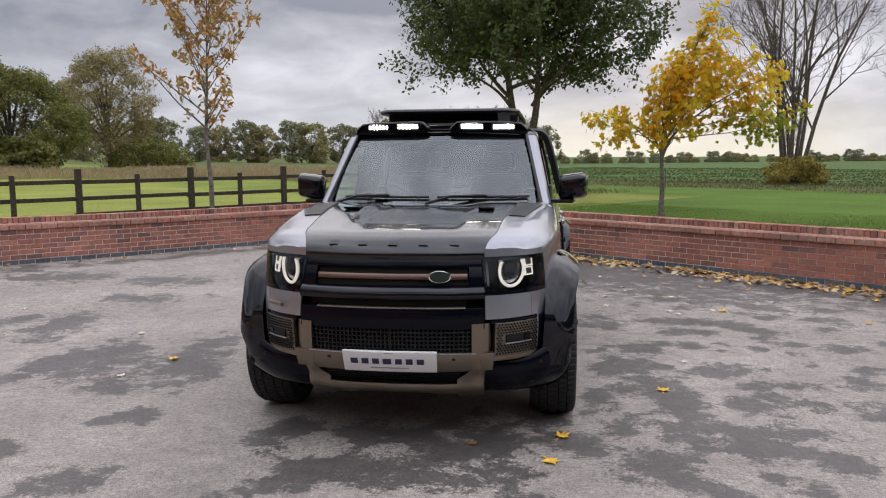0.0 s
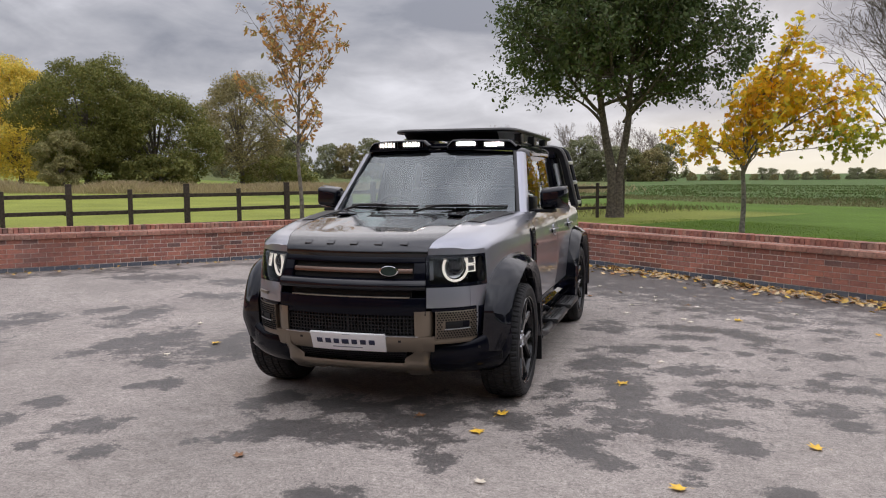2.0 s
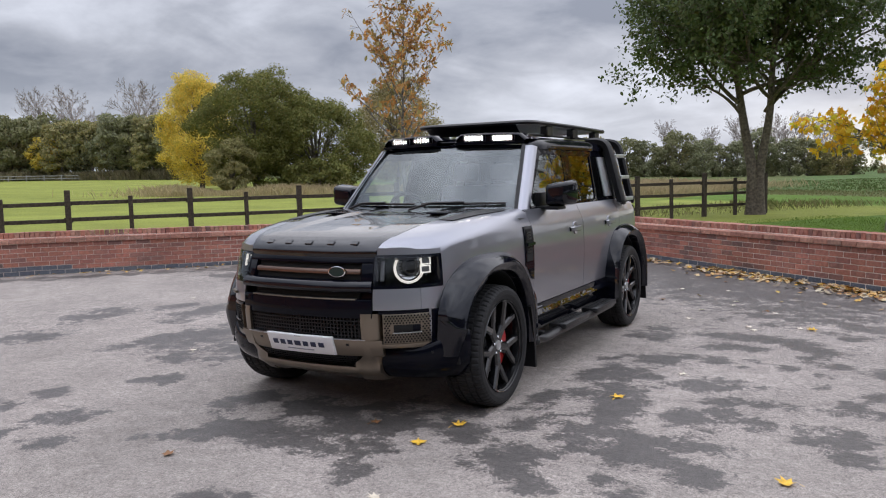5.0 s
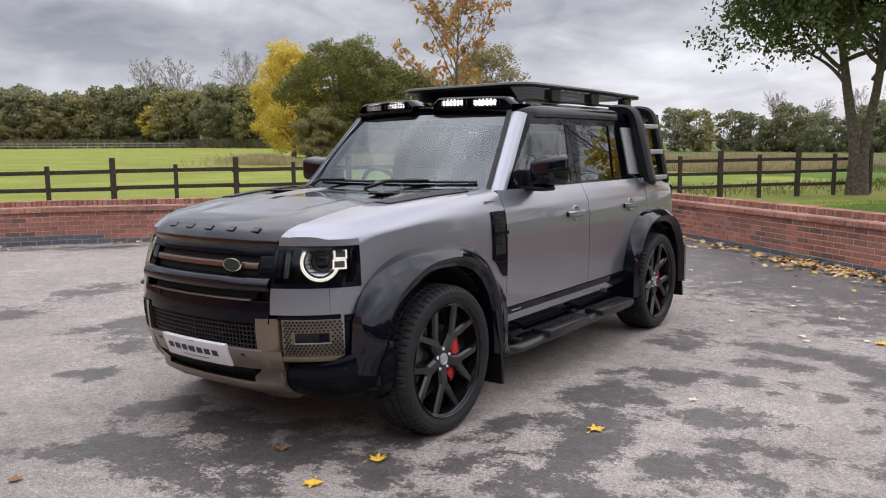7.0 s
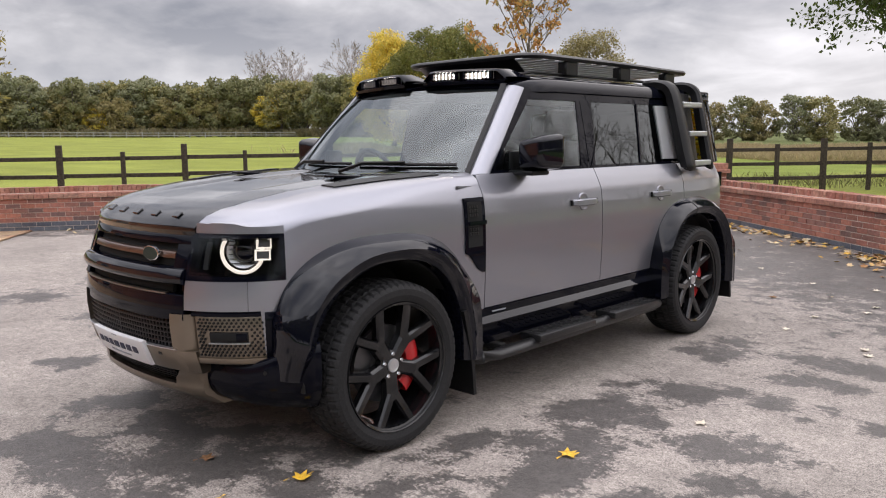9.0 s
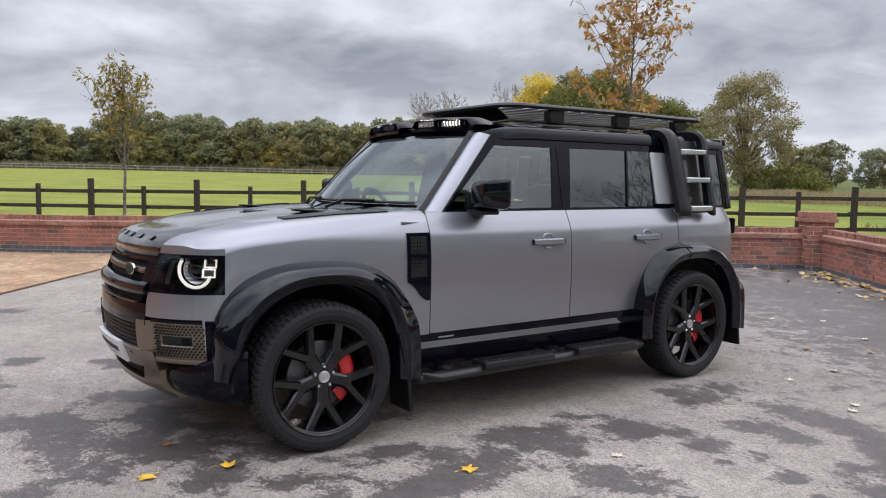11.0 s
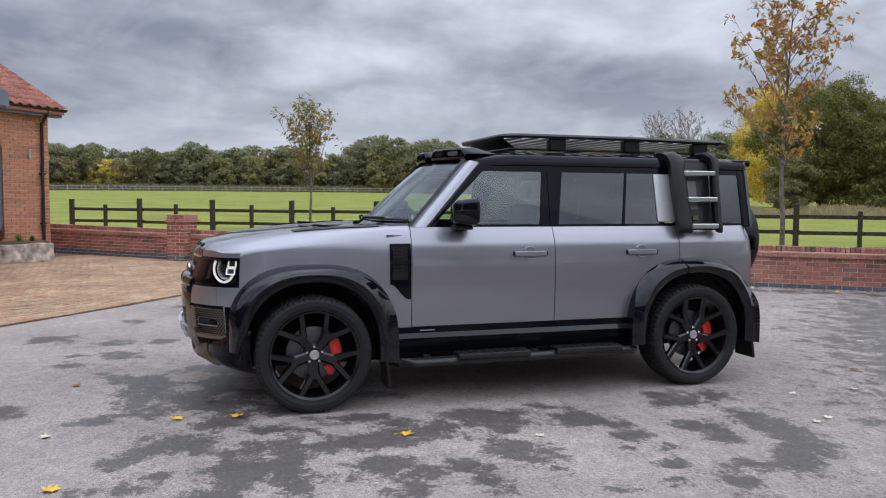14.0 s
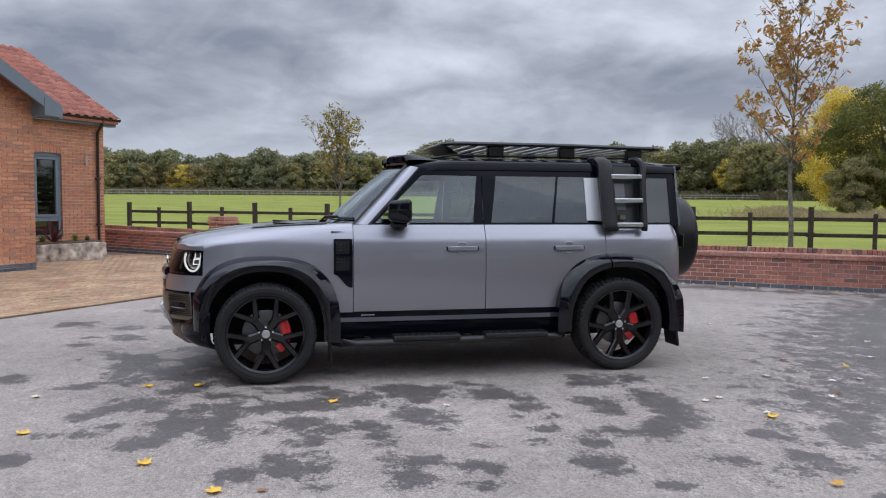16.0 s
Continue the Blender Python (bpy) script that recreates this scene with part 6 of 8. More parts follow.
front_slab("slot_trim", "bronze", -0.39, 0.39, 0.797, 0.805, 0.004, -0.02, grille, "thin bronze slot trim")
front_slab("grille_bar", "copper", -0.405, 0.405, 0.948, 0.978, -0.006, -0.05, grille, "copper-brown grille bar")
front_slab("radiator_slot", "matt_black", -0.412, 0.412, 0.912, 1.01, -0.030, -0.05, grille)
badge = lathe([(0.0, 0.0001), (0.010, 0.0001), (0.012, 0.90), (0.010, 1.0), (0.0, 1.0)], 28)
bd = part("badge", badge, "chrome", grille, "oval green badge with a bright rim", 40)
c = skin(s_of_x(0.262), 0.964, 0.002)
nrm = plan_at(s_of_x(0.262))[1]
bd.matrix_basis = Matrix.Translation(c) @ Matrix.Rotation(math.atan2(nrm[1], nrm[0]), 4, "Z") @ Matrix.Diagonal((1, 0.060, 0.034, 1))
bd2 = part("badge_face", lathe([(0.0, 0.0001), (0.0135, 0.0001), (0.0135, 0.88), (0.0, 0.88)], 28), "badge_green", grille, "dark green enamel oval")
bd2.matrix_basis = Matrix.Translation(c) @ Matrix.Rotation(math.atan2(nrm[1], nrm[0]), 4, "Z") @ Matrix.Diagonal((1, 0.060, 0.034, 1))

# mesh grilles
def mesh_grille(name, x0, x1, z0, z1, nx, nz, parent_off=-0.02):
    g = front_slab(name, "matt_black", x0, x1, z0, z1, parent_off - 0.03, parent_off - 0.06, car, "black mesh grille")
    for i in range(nx + 1):
        x = x0 + (x1 - x0) * i / nx
        front_slab("mesh_bar", "satin_black", x - 0.004, x + 0.004, z0, z1, parent_off, parent_off - 0.015, g, nx=1)
    for j in range(nz + 1):
        z = z0 + (z1 - z0) * j / nz
        front_slab("mesh_bar", "satin_black", x0, x1, z - 0.004, z + 0.004, parent_off + 0.002, parent_off - 0.012, g, nx=16)
    return g


mesh_grille("bumper_grille", -0.445, 0.445, 0.555, 0.69, 40, 6, -0.012)
mesh_grille("lower_grille", -0.36, 0.36, 0.365, 0.445, 34, 5, 0.004)

# black hexagons laid on the bezel, coloured as the shade in holes
HEX = []


def hex_mesh():
    if not HEX:
        r = 0.0056
        ring = [(0.0, r * math.cos(math.pi / 3 * k + 0.52), r * math.sin(math.pi / 3 * k + 0.52)) for k in range(6)]
        HEX.append(mesh_from("perforation", ring + [(-0.006, y, z) for _, y, z in ring], [(0, 1, 2, 3, 4, 5)] + [(k, 6 + k, 6 + (k + 1) % 6, (k + 1) % 6) for k in range(6)]))
        HEX[0].materials.append(M["matt_black"])
    return HEX[0]


bumper = front_slab("bumper", "bronze", -0.53, 0.53, 0.445, 0.552, 0.008, -0.06, car, "dark bronze bumper frame")


def lower_bumper(sx):
    """The bronze cheek that widens downwards and turns under into the skid plate."""
    P = []
    for j in range(15):
        z = 0.715 - 0.445 * j / 14
        k = smooth_step(-z, -0.60, -0.34)
        xi, xo = 0.440 - 0.085 * smooth_step(-z, -0.455, -0.40), 0.505 + 0.030 * (1 - k) - 0.012 * k
        under = 0.10 * smooth_step(-z, -0.36, -0.27) ** 1.6
        row = []
        for i in range(9):
            x = xi + (xo - xi) * i / 8
            q = skin(s_of_x(x), max(0.40, z), 0.014)
            row.append(Vector((sx * x, q.y + under + 0.02 * (i / 8) ** 4, z)))
        row = [row[0] + Vector((0, 0.07, 0))] + row + [row[-1] + Vector((0, 0.07, 0))]
        P.append(row)
    return part("bumper_post", sheet(P, 0.0, flip=sx < 0), "bronze", bumper, "", 50)


for sx in (1, -1):
    lower_bumper(sx)
    front_slab("bumper_sensor", "satin_black", sx * 0.33 - 0.009, sx * 0.33 + 0.009, 0.512, 0.530, 0.0105, 0.0, bumper, nx=1)
P = []
for i in range(33):
    x = -0.37 + 0.74 * i / 32
    zb = 0.285 + 0.022 * (1 - smooth_step(abs(x), 0.18, 0.26))
    row = []
    for z in [0.368 + (zb - 0.368) * j / 6 for j in range(7)]:
        q = skin(s_of_x(abs(x)), max(0.40, z), 0.012)
        row.append(Vector((x, q.y + 0.10 * smooth_step(-z, -0.36, -0.27) ** 1.6, z)))
    P.append([row[0] + Vector((0, 0.07, 0))] + row + [row[-1] + Vector((0, 0.16, 0.01))])
part("skid_plate", sheet(P, 0.0), "bronze", bumper, "bronze skid plate", 50)
front_slab("grille_trim", "silver", -0.44, 0.44, 0.551, 0.556, 0.012, -0.02, bumper, "bright trim line")
for sx in (1, -1):
    bez = front_slab("fog_bezel", "bronze", sx * 0.535, sx * 0.765, 0.525, 0.712, -0.002, -0.05, car, "perforated bronze fog lamp surround")
    front_slab("bezel_rim", "gloss_black", sx * 0.515, sx * 0.80, 0.708, 0.735, -0.004, -0.05, bez)
    front_slab("bezel_side", "gloss_black", sx * 0.763, sx * 0.80, 0.50, 0.73, 0.008, -0.05, bez)
    front_slab("bezel_foot", "bronze", sx * 0.52, sx * 0.775, 0.497, 0.528, 0.003, -0.05, bez)
    for j in range(12):
        for i in range(15):
            x, z = 0.546 + 0.0150 * i + (0.0075 if j % 2 else 0), 0.540 + 0.0145 * j
            if 0.575 < x < 0.725 and 0.585 < z < 0.655:
                continue
            hole = part_mesh("perforation", hex_mesh(), "matt_black", bez)
            sh = s_of_x(x)
            nh = plan_at(sh)[1]
            hole.matrix_basis = Matrix.Translation(skin(sx * sh, z, 0.0005)) @ Matrix.Rotation(math.atan2(nh[1], sx * nh[0]), 4, "Z")
    # black slab proud of the bezel, the recess's shade given as colour
    front_slab("fog_recess", "matt_black", sx * 0.59, sx * 0.715, 0.598, 0.645, 0.002, -0.03, bez)
    front_slab("fog_lamp", "gloss_black", sx * 0.68, sx * 0.712, 0.604, 0.640, 0.005, -0.02, bez, "small dark fog lamp")
    front_slab("fog_trim", "silver", sx * 0.585, sx * 0.72, 0.592, 0.598, 0.006, -0.02, bez, "thin bright trim")
    # black lower corner: one bulging shell from the bumper post round into the flare's foot
    plan = spline([(0.500, -2.205), (0.60, -2.185), (0.70, -2.150), (0.80, -2.098), (0.885, -2.035), (0.945, -1.98), (0.968, -1.935)], 5)
    P = []
    for i, (x, y) in enumerate(plan):
        t = i / (len(plan) - 1)
        j0, j1 = max(0, i - 1), min(len(plan) - 1, i + 1)
        d = Vector((plan[j1][0] - plan[j0][0], plan[j1][1] - plan[j0][1], 0)).normalized()
        n = Vector((d.y, -d.x, 0))
        if n.x + (-n.y) < 0:
            n = -n
        zt = 0.500 + 0.095 * smooth_step(t, 0.30, 0.85)
        zb = 0.272 - 0.005 * smooth_step(t, 0.2, 0.7)
        row = []
        for u, o in ((0, -0.12), (0, -0.030), (0.012, -0.014), (0.05, -0.002), (0.16, 0.006), (0.32, 0.010), (0.50, 0.006), (0.66, -0.010), (0.80, -0.038), (0.92, -0.078), (1.0, -0.13), (1.0, -0.24)):
            q = Vector((x, y, zt + (zb - zt) * u)) + n * o
            row.append(Vector((q.x * sx, q.y, q.z)))
        P.append(row)
    crn = part("bumper_corner", sheet(P, 0.0, flip=sx > 0), "gloss_black", car, "gloss black lower bumper corner", 60)
    sn = part("corner_sensor", lathe([(-0.004, 0.009), (0.002, 0.009), (0.003, 0.006), (0.003, 0.0003)], 14), "satin_black", crn, "round parking sensor", 40)
    sn.matrix_basis = Matrix.Translation((sx * 0.80, -2.108, 0.465)) @ Matrix.Rotation(radians(-55 if sx > 0 else -125), 4, "Z")

# number plate with bars in place of its lettering
plate = front_slab("number_plate", "white", -0.246, 0.246, 0.448, 0.570, 0.028, 0.006, car, "white dealer plate with dark bars")
for k in range(7):
    x = -0.206 + 0.0585 * k
    front_slab("plate_bar", "ink", x, x + 0.037, 0.494, 0.528, 0.0295, 0.02, plate, nx=1)
front_slab("plate_bar", "ink_grey", -0.10, 0.10, 0.470, 0.478, 0.0295, 0.02, plate)
front_slab("plate_bar", "ink_grey", -0.02, 0.02, 0.558, 0.563, 0.0295, 0.02, plate, nx=1)
front_slab("corner_badge", "bronze", -0.70, -0.60, 0.775, 0.795, 0.016, 0.0, car, "small dark script badge with no readable letters", nx=2)


# headlamps
def headlamp(side):
    lamp = side_panel("headlamp", "lamp_black", S_LAMP0, S_LAMP1, 0.864, lambda s: 1.06, car, "headlamp in a black housing, its light ring lit", side, off=-0.135, thick=0.02, nu=16, nv=8)
    for z0, z1 in ((0.862, 0.885), (1.043, 1.062)):
        side_panel("lamp_frame", "gloss_black", S_LAMP0, S_LAMP1, z0, z1, lamp, "", side, off=0.0, thick=0.135, nu=16, nv=2)
    for s0, s1 in ((S_LAMP0, S_LAMP0 + 0.018), (S_LAMP1 - 0.022, S_LAMP1)):
        side_panel("lamp_frame", "gloss_black", s0, s1, 0.88, 1.048, lamp, "", side, off=0.0, thick=0.13, nu=2, nv=4)
    sc = s_of_x(0.632)
    p, n = plan_at(sc)
    o = skin(side * sc, 0.974, -0.030) + Vector((0, 0.085, 0))
    ang = math.atan2(n[1], n[0]) if side > 0 else math.atan2(n[1], -n[0])
    fr = Matrix.Translation(o) @ Matrix.Rotation(ang + side * radians(14), 4, "Z")
    # local x looks out, y runs across, z up
    pts = []
    for k in range(33):
        a = radians(124 + 292 * k / 32)
        pts.append((0.012, 0.089 * math.cos(a), 0.089 * math.sin(a)))
    ring = part("light_ring", car_tube(pts, 0.0088, 8), "drl", lamp, "lit white daytime ring", 60)
    ring.matrix_basis = fr
    reflector = part("reflector", lathe([(-0.01, 0.078), (0.0, 0.072), (-0.012, 0.05), (-0.014, 0.0005)], 28), "silver", lamp, "ribbed grey reflector", 40)
    reflector.matrix_basis = fr
    pl = part("projector", lathe([(-0.012, 0.058), (0.008, 0.056), (0.012, 0.050), (0.010, 0.046), (0.018, 0.040), (0.026, 0.028), (0.030, 0.014), (0.031, 0.0005)], 28), "flare_black", lamp, "dark projector lens", 40)
    pl.matrix_basis = fr @ Matrix.Translation((0, side * 0.012, 0.006))
    for k in range(6):
        bm = bmesh.new()
        add_box(bm, (-0.006, -0.062 + 0.002, -0.0012), (0.004, 0.062, 0.0012))
        rb = part("reflector_rib", bm, "satin_black", lamp)
        rb.matrix_basis = fr @ Matrix.Translation((0, 0, -0.05 + 0.02 * k))
    for k in range(2):
        s0, zb = sc + 0.124 + 0.006 * k, 0.944 + 0.050 * k
        for a_, b_, c_, d_ in ((0.0, 0.074, 0.0, 0.007), (0.0, 0.074, 0.040, 0.047), (0.0, 0.008, 0.0, 0.047), (0.067, 0.074, 0.0, 0.047)):
            side_panel("light_block", "drl", s0 + a_, s0 + b_, zb + c_, zb + d_, lamp, "lit bracket light", side, off=-0.046, thick=0.012, nu=1, nv=1)
        side_panel("bracket_lens", "disc", s0 + 0.011, s0 + 0.064, zb + 0.008, zb + 0.038, lamp, "clear ribbed lens", side, off=-0.050, thick=0.008, nu=1, nv=1)
    side_panel("inner_lens", "disc", S_LAMP0 + 0.025, S_LAMP0 + 0.05, 0.90, 1.03, lamp, "grey inner lens", side, off=-0.075, thick=0.01, nu=2, nv=3)
    gl = side_panel("lamp_cover", "lamp_glass", S_LAMP0 + 0.004, S_LAMP1 - 0.004, 0.868, 1.056, lamp, "clear lamp cover", side, off=0.003, thick=0.0, nu=16, nv=6)
    gl.visible_shadow = False


for side in (1, -1):
    headlamp(side)


# ---- cabin ----
def gx(z, y=0.0):
    """Half-width of the cabin side at height z."""
    w = 0.836 - 0.19 * (z - 1.27) - 0.04 * max(0, z - 1.27) ** 2
    return w - 0.02 * smooth_step(y, 1.5, 2.15) - 0.012 * smooth_step(-y, -0.1, 0.7)


def cab_quad(name, mat, quad, parent, label="", side=1, off=0.0, thick=0.02, nu=6, nv=6, smooth=40):
    """A piece on the cabin side between four (y, z) corners: front low, rear low, rear high, front high."""
    (a, b, c, d) = quad
    P = []
    for i in range(nu + 1):
        u = i / nu
        lo, hi = [(p[0] + (q[0] - p[0]) * u, p[1] + (q[1] - p[1]) * u) for p, q in ((a, b), (d, c))]
        row = []
        for j in range(nv + 1):
            t = j / nv
            y, z = lo[0] + (hi[0] - lo[0]) * t, lo[1] + (hi[1] - lo[1]) * t
            row.append(Vector((side * (gx(z, y) + off), y, z)))
        P.append(row)
    ob = part(name, sheet(P, thick, flip=side < 0), mat, parent, label, smooth)
    return ob


ZB, ZT = 1.285, 1.685
for side in (1, -1):
    fr = cab_quad("window_frame", "gloss_black", ((-0.76, 1.262), (2.12, 1.262), (2.12, ZB), (-0.735, ZB)), car, "gloss black window surround", side, nu=20, nv=2)
    cab_quad("top_rail", "gloss_black", ((-0.30, ZT), (2.12, ZT), (2.12, 1.745), (-0.25, 1.745)), fr, "", side, nu=20, nv=3)
    cab_quad("front_frame", "gloss_black", ((-0.74, 1.262), (-0.62, ZB), (-0.215, ZT), (-0.28, 1.74)), fr, "", side, off=0.002, nu=2)
    P = grid(-0.80, 2.10, 24, 0, 3, 3, lambda y, t: skin(side * s_of_y(min(y, 1.99)), 1.266, -0.002).lerp(Vector((side * (gx(1.27, y) + 0.002), y, 1.268)), t / 3) + Vector((0, 0, 0.004 * math.sin(math.pi * t / 3))))
    part("belt_trim", sheet(P, 0.0, flip=side < 0), "gloss_black", fr, "", 40)
    cab_quad("middle_pillar", "gloss_black", ((0.215, ZB), (0.300, ZB), (0.303, ZT), (0.262, ZT)), fr, "", side, nu=2)
    cab_quad("middle_pillar", "gloss_black", ((0.306, ZB), (0.375, ZB), (0.435, ZT), (0.309, ZT)), fr, "", side, nu=2)
    cab_quad("window_divider", "gloss_black", ((0.925, ZB), (0.945, ZB), (1.0, ZT), (0.985, ZT)), fr, "", side, off=0.004, nu=1)
    cab_quad("rear_pillar", "gloss_black", ((1.40, ZB), (1.78, ZB), (1.74, ZT), (1.38, ZT)), fr, "", side, nu=4)
    cab_quad("rear_pillar", "gloss_black", ((2.09, ZB), (2.13, ZB), (2.13, ZT), (2.06, ZT)), fr, "", side, nu=2)
    cab_quad("body_panel", "silver_panel", ((1.245, 1.305), (1.46, 1.300), (1.45, 1.68), (1.24, 1.68)), car, "grey satin panel between the rear windows", side, off=0.006)
    for nm, mt, q, lab in (("front_window", "side_glass", ((-0.62, ZB), (0.215, ZB), (0.262, ZT), (-0.215, ZT)), "tinted front door window"), ("rear_window", "privacy_glass", ((0.375, ZB), (0.925, ZB), (0.985, ZT), (0.435, ZT)), "dark rear door window"),
                           ("rear_door_light", "privacy_glass", ((0.945, ZB), (1.26, ZB), (1.255, ZT), (1.0, ZT)), "dark fixed rear window"), ("quarter_window", "privacy_glass", ((1.78, ZB), (2.09, ZB), (2.06, ZT), (1.74, ZT)), "dark rear quarter window")):
        g = cab_quad(nm, mt, q, car, lab, side, off=-0.004, thick=0.0)
        g.visible_shadow = False
    # A-pillar in body colour
    P = []
    for t in [k / 8 for k in range(9)]:
        a = Vector((0.772, -0.79, 1.262)).lerp(Vector((0.655, -0.325, 1.762)), t)
        b = Vector((gx(1.262, -0.8) + 0.030, -0.70, 1.255)).lerp(Vector((gx(1.74, -0.3) + 0.008, -0.245, 1.748)), t)
        m = a.lerp(b, 0.5) + Vector((0.018, -0.020, 0.008))
        P.append([Vector((side * v.x, v.y, v.z)) for v in (a + Vector((0, 0.03, -0.02)), a, a.lerp(m, 0.6), m, m.lerp(b, 0.6) + Vector((0.006, 0, 0)), b, b + Vector((-0.02, 0.03, 0)))])
    part("front_pillar", sheet(P, 0.0, flip=side < 0), "paint", car, "grey windscreen pillar", 50)
    P = []
    for t in [k / 8 for k in range(9)]:
        a = Vector((0.775, -0.795, 1.262)).lerp(Vector((0.650, -0.332, 1.765)), t)
        P.append([Vector((side * (a.x + dx), a.y + dy, a.z + 0.01)) for dx, dy in ((-0.004, -0.008), (0.0, -0.014), (0.012, -0.006), (0.02, 0.012))])
    part("pillar_seal", sheet(P, 0.0, flip=side < 0), "satin_black", car, smooth=40)


def screen(u, t):
    """The windscreen: u across from -1 to 1, t from foot to head."""
    x = u * (0.785 + (0.656 - 0.785) * t)
    y = (-0.765 - 0.215 * (1 - u * u)) * (1 - t) + (-0.315 - 0.075 * (1 - u * u)) * t
    z = 1.262 + (1.762 - 1.262) * t + 0.022 * (1 - u * u) * t + 0.012 * math.sin(math.pi * t)
    return Vector((x, y - 0.012 * math.sin(math.pi * t), z))


ws = part("windscreen", sheet(grid(-1, 1, 24, 0.0, 0.965, 12, screen), 0.0), "screen_glass", car, "wide windscreen reflecting the sky", 180)
ws.visible_shadow = False
part("windscreen_header", sheet(grid(-1, 1, 24, 0.965, 1.0, 2, screen), 0.01), "gloss_black", car, "black windscreen header", 60)
bm = bmesh.new()
add_box(bm, (-0.15, -0.03, -0.045), (0.15, 0.03, 0.0), 0.01)
cb = part("camera_housing", bm, "satin_black", car, "dark camera housing behind the windscreen")
cb.matrix_basis = Matrix.Translation((0, -0.39, 1.73))
cowl = part("cowl", sheet(grid(-1, 1, 20, 0, 1, 4, lambda u, t: Vector((u * (0.63 + 0.15 * t), (-1.035 + 0.13 * u * u) * (1 - t) + (-0.775 - 0.215 * (1 - u * u)) * t, 1.235 + 0.028 * t))), 0.02), "satin_black", car, "black cowl below the windscreen", 40)
for side in (1, -1):
    part("wing_rear_top", sheet(grid(0, 1, 6, 0, 1, 6, lambda u, t: Vector((side * (0.62 + 0.28 * u - 0.02 * u * t), -0.99 + 0.215 * t, top_z(0.62 + 0.27 * u, -0.99 + 0.12 * t) - 0.022 + 0.004 * t))), 0.0, flip=side > 0), "satin_black", cowl, smooth=60)


def wiper(x0, x1):
    w = part("wiper", car_tube([screen(x0 / 0.8, 0.015) + Vector((0, -0.05, 0.005)), screen((x0 * 0.6 + x1 * 0.4) / 0.8, 0.06) + Vector((0, -0.045, 0.03)), screen(x1 / 0.8, 0.085) + Vector((0, -0.02, 0.02))], 0.010, 6), "satin_black", car, "black wiper arm")
    xa, xb = x1 - 0.36, x1 + 0.30
    part("wiper_blade", car_tube([screen(x / 0.8, 0.085) + Vector((0, -0.014, 0.010)) for x in [xa + (xb - xa) * k / 8 for k in range(9)]], 0.009, 5), "satin_black", w, "black wiper blade")
    return w


wiper(-0.72, -0.30), wiper(-0.02, 0.42)

# roof
SEC = [(0.752, 1.735), (0.749, 1.755), (0.742, 1.775), (0.729, 1.793), (0.708, 1.810), (0.675, 1.825), (0.625, 1.837), (0.55, 1.846), (0.35, 1.856), (0.15, 1.860), (0.0, 1.861)]
P = []
for i in range(41):
    y = -0.335 + 2.47 * i / 40
    dz = -0.055 * (1 - smooth_step(y, -0.36, 0.15)) ** 1.5 - 0.02 * smooth_step(y, 1.7, 2.15)
    nar = -0.075 * (1 - smooth_step(y, -0.36, -0.1)) - 0.015 * smooth_step(y, 1.6, 2.15)
    row = []
    for sgn, sec in ((1, SEC), (-1, SEC[-2::-1])):
        for x, z in sec:
            yy = y - 0.075 * (1 - (x / 0.75) ** 2) * (1 - smooth_step(y, -0.34, 0.1))
            row.append(Vector((sgn * (x + nar * (x / 0.75)), yy, max(1.73, z + dz * (0.3 + 0.7 * (1 if x < 0.7 else 0.5))))))
    P.append(row)
part("roof", sheet(P, 0.0), "gloss_black", car, "gloss black roof", 50)
# rear end
P = []
for i in range(13):
    u = -1 + 2 * i / 12
    P.append([Vector((u * gx(z, 2.1), 2.135 + 0.03 * (1 - u * u), z)) for z in (1.26, 1.3, 1.4, 1.55, 1.68, 1.75, 1.80)])
part("tailgate_glass", sheet(P, 0.02), "privacy_glass", car, "dark rear window", 60)
for side in (1, -1):
    P = [[Vector((side * (gx(z, 2.1) - dx), y, z)) for dx, y in ((-0.003, 2.06), (0.0, 2.11), (0.012, 2.145), (0.05, 2.165), (0.10, 2.165))] for z in (1.255, 1.30, 1.45, 1.60, 1.70, 1.78)]
    part("rear_corner", sheet(P, 0.01, flip=side > 0), "gloss_black", car, "", 60)
bm = bmesh.new()
add_box(bm, (-0.70, 2.04, 1.755), (0.70, 2.22, 1.815), 0.02, seg=2)
part("rear_spoiler", bm, "gloss_black", car, "gloss black roof spoiler", 40)
P = []
for i in range(17):
    s = ARC[-1] - 0.99 + 0.99 * i / 16
    P.append([skin(s, z, 0.02) for z in (0.34, 0.40, 0.50, 0.56)])
rb = part("rear_bumper", sheet(P, 0.03), "gloss_black", car, "black rear bumper", 50)
part("rear_bumper_half", sheet([[Vector((-v.x, v.y, v.z)) for v in r] for r in P], 0.03, flip=True), "gloss_black", rb, smooth=50)
for side in (1, -1):
    bm = bmesh.new()
    add_box(bm, (-0.05, -0.01, -0.06), (0.05, 0.02, 0.06), 0.008)
    tl = part("tail_lamp", bm, "gloss_black", car, "small dark square tail lamp")
    tl.matrix_basis = Matrix.Translation((side * 0.80, 2.16, 1.12))
cov = part("spare_wheel_cover", lathe([(0.0, 0.36), (0.02, 0.395), (0.05, 0.405), (0.20, 0.405), (0.245, 0.395), (0.265, 0.36), (0.272, 0.20), (0.274, 0.0005)], 56), "satin_black", car, "black spare wheel cover", 50)
cov.matrix_basis = Matrix.Translation((-0.03, 2.36, 1.12)) @ Matrix.Rotation(radians(90), 4, "Z")
bm = bmesh.new()
add_box(bm, (-0.12, 2.12, 0.95), (0.12, 2.38, 1.25), 0.02)
part("spare_wheel_carrier", bm, "matt_black", car)

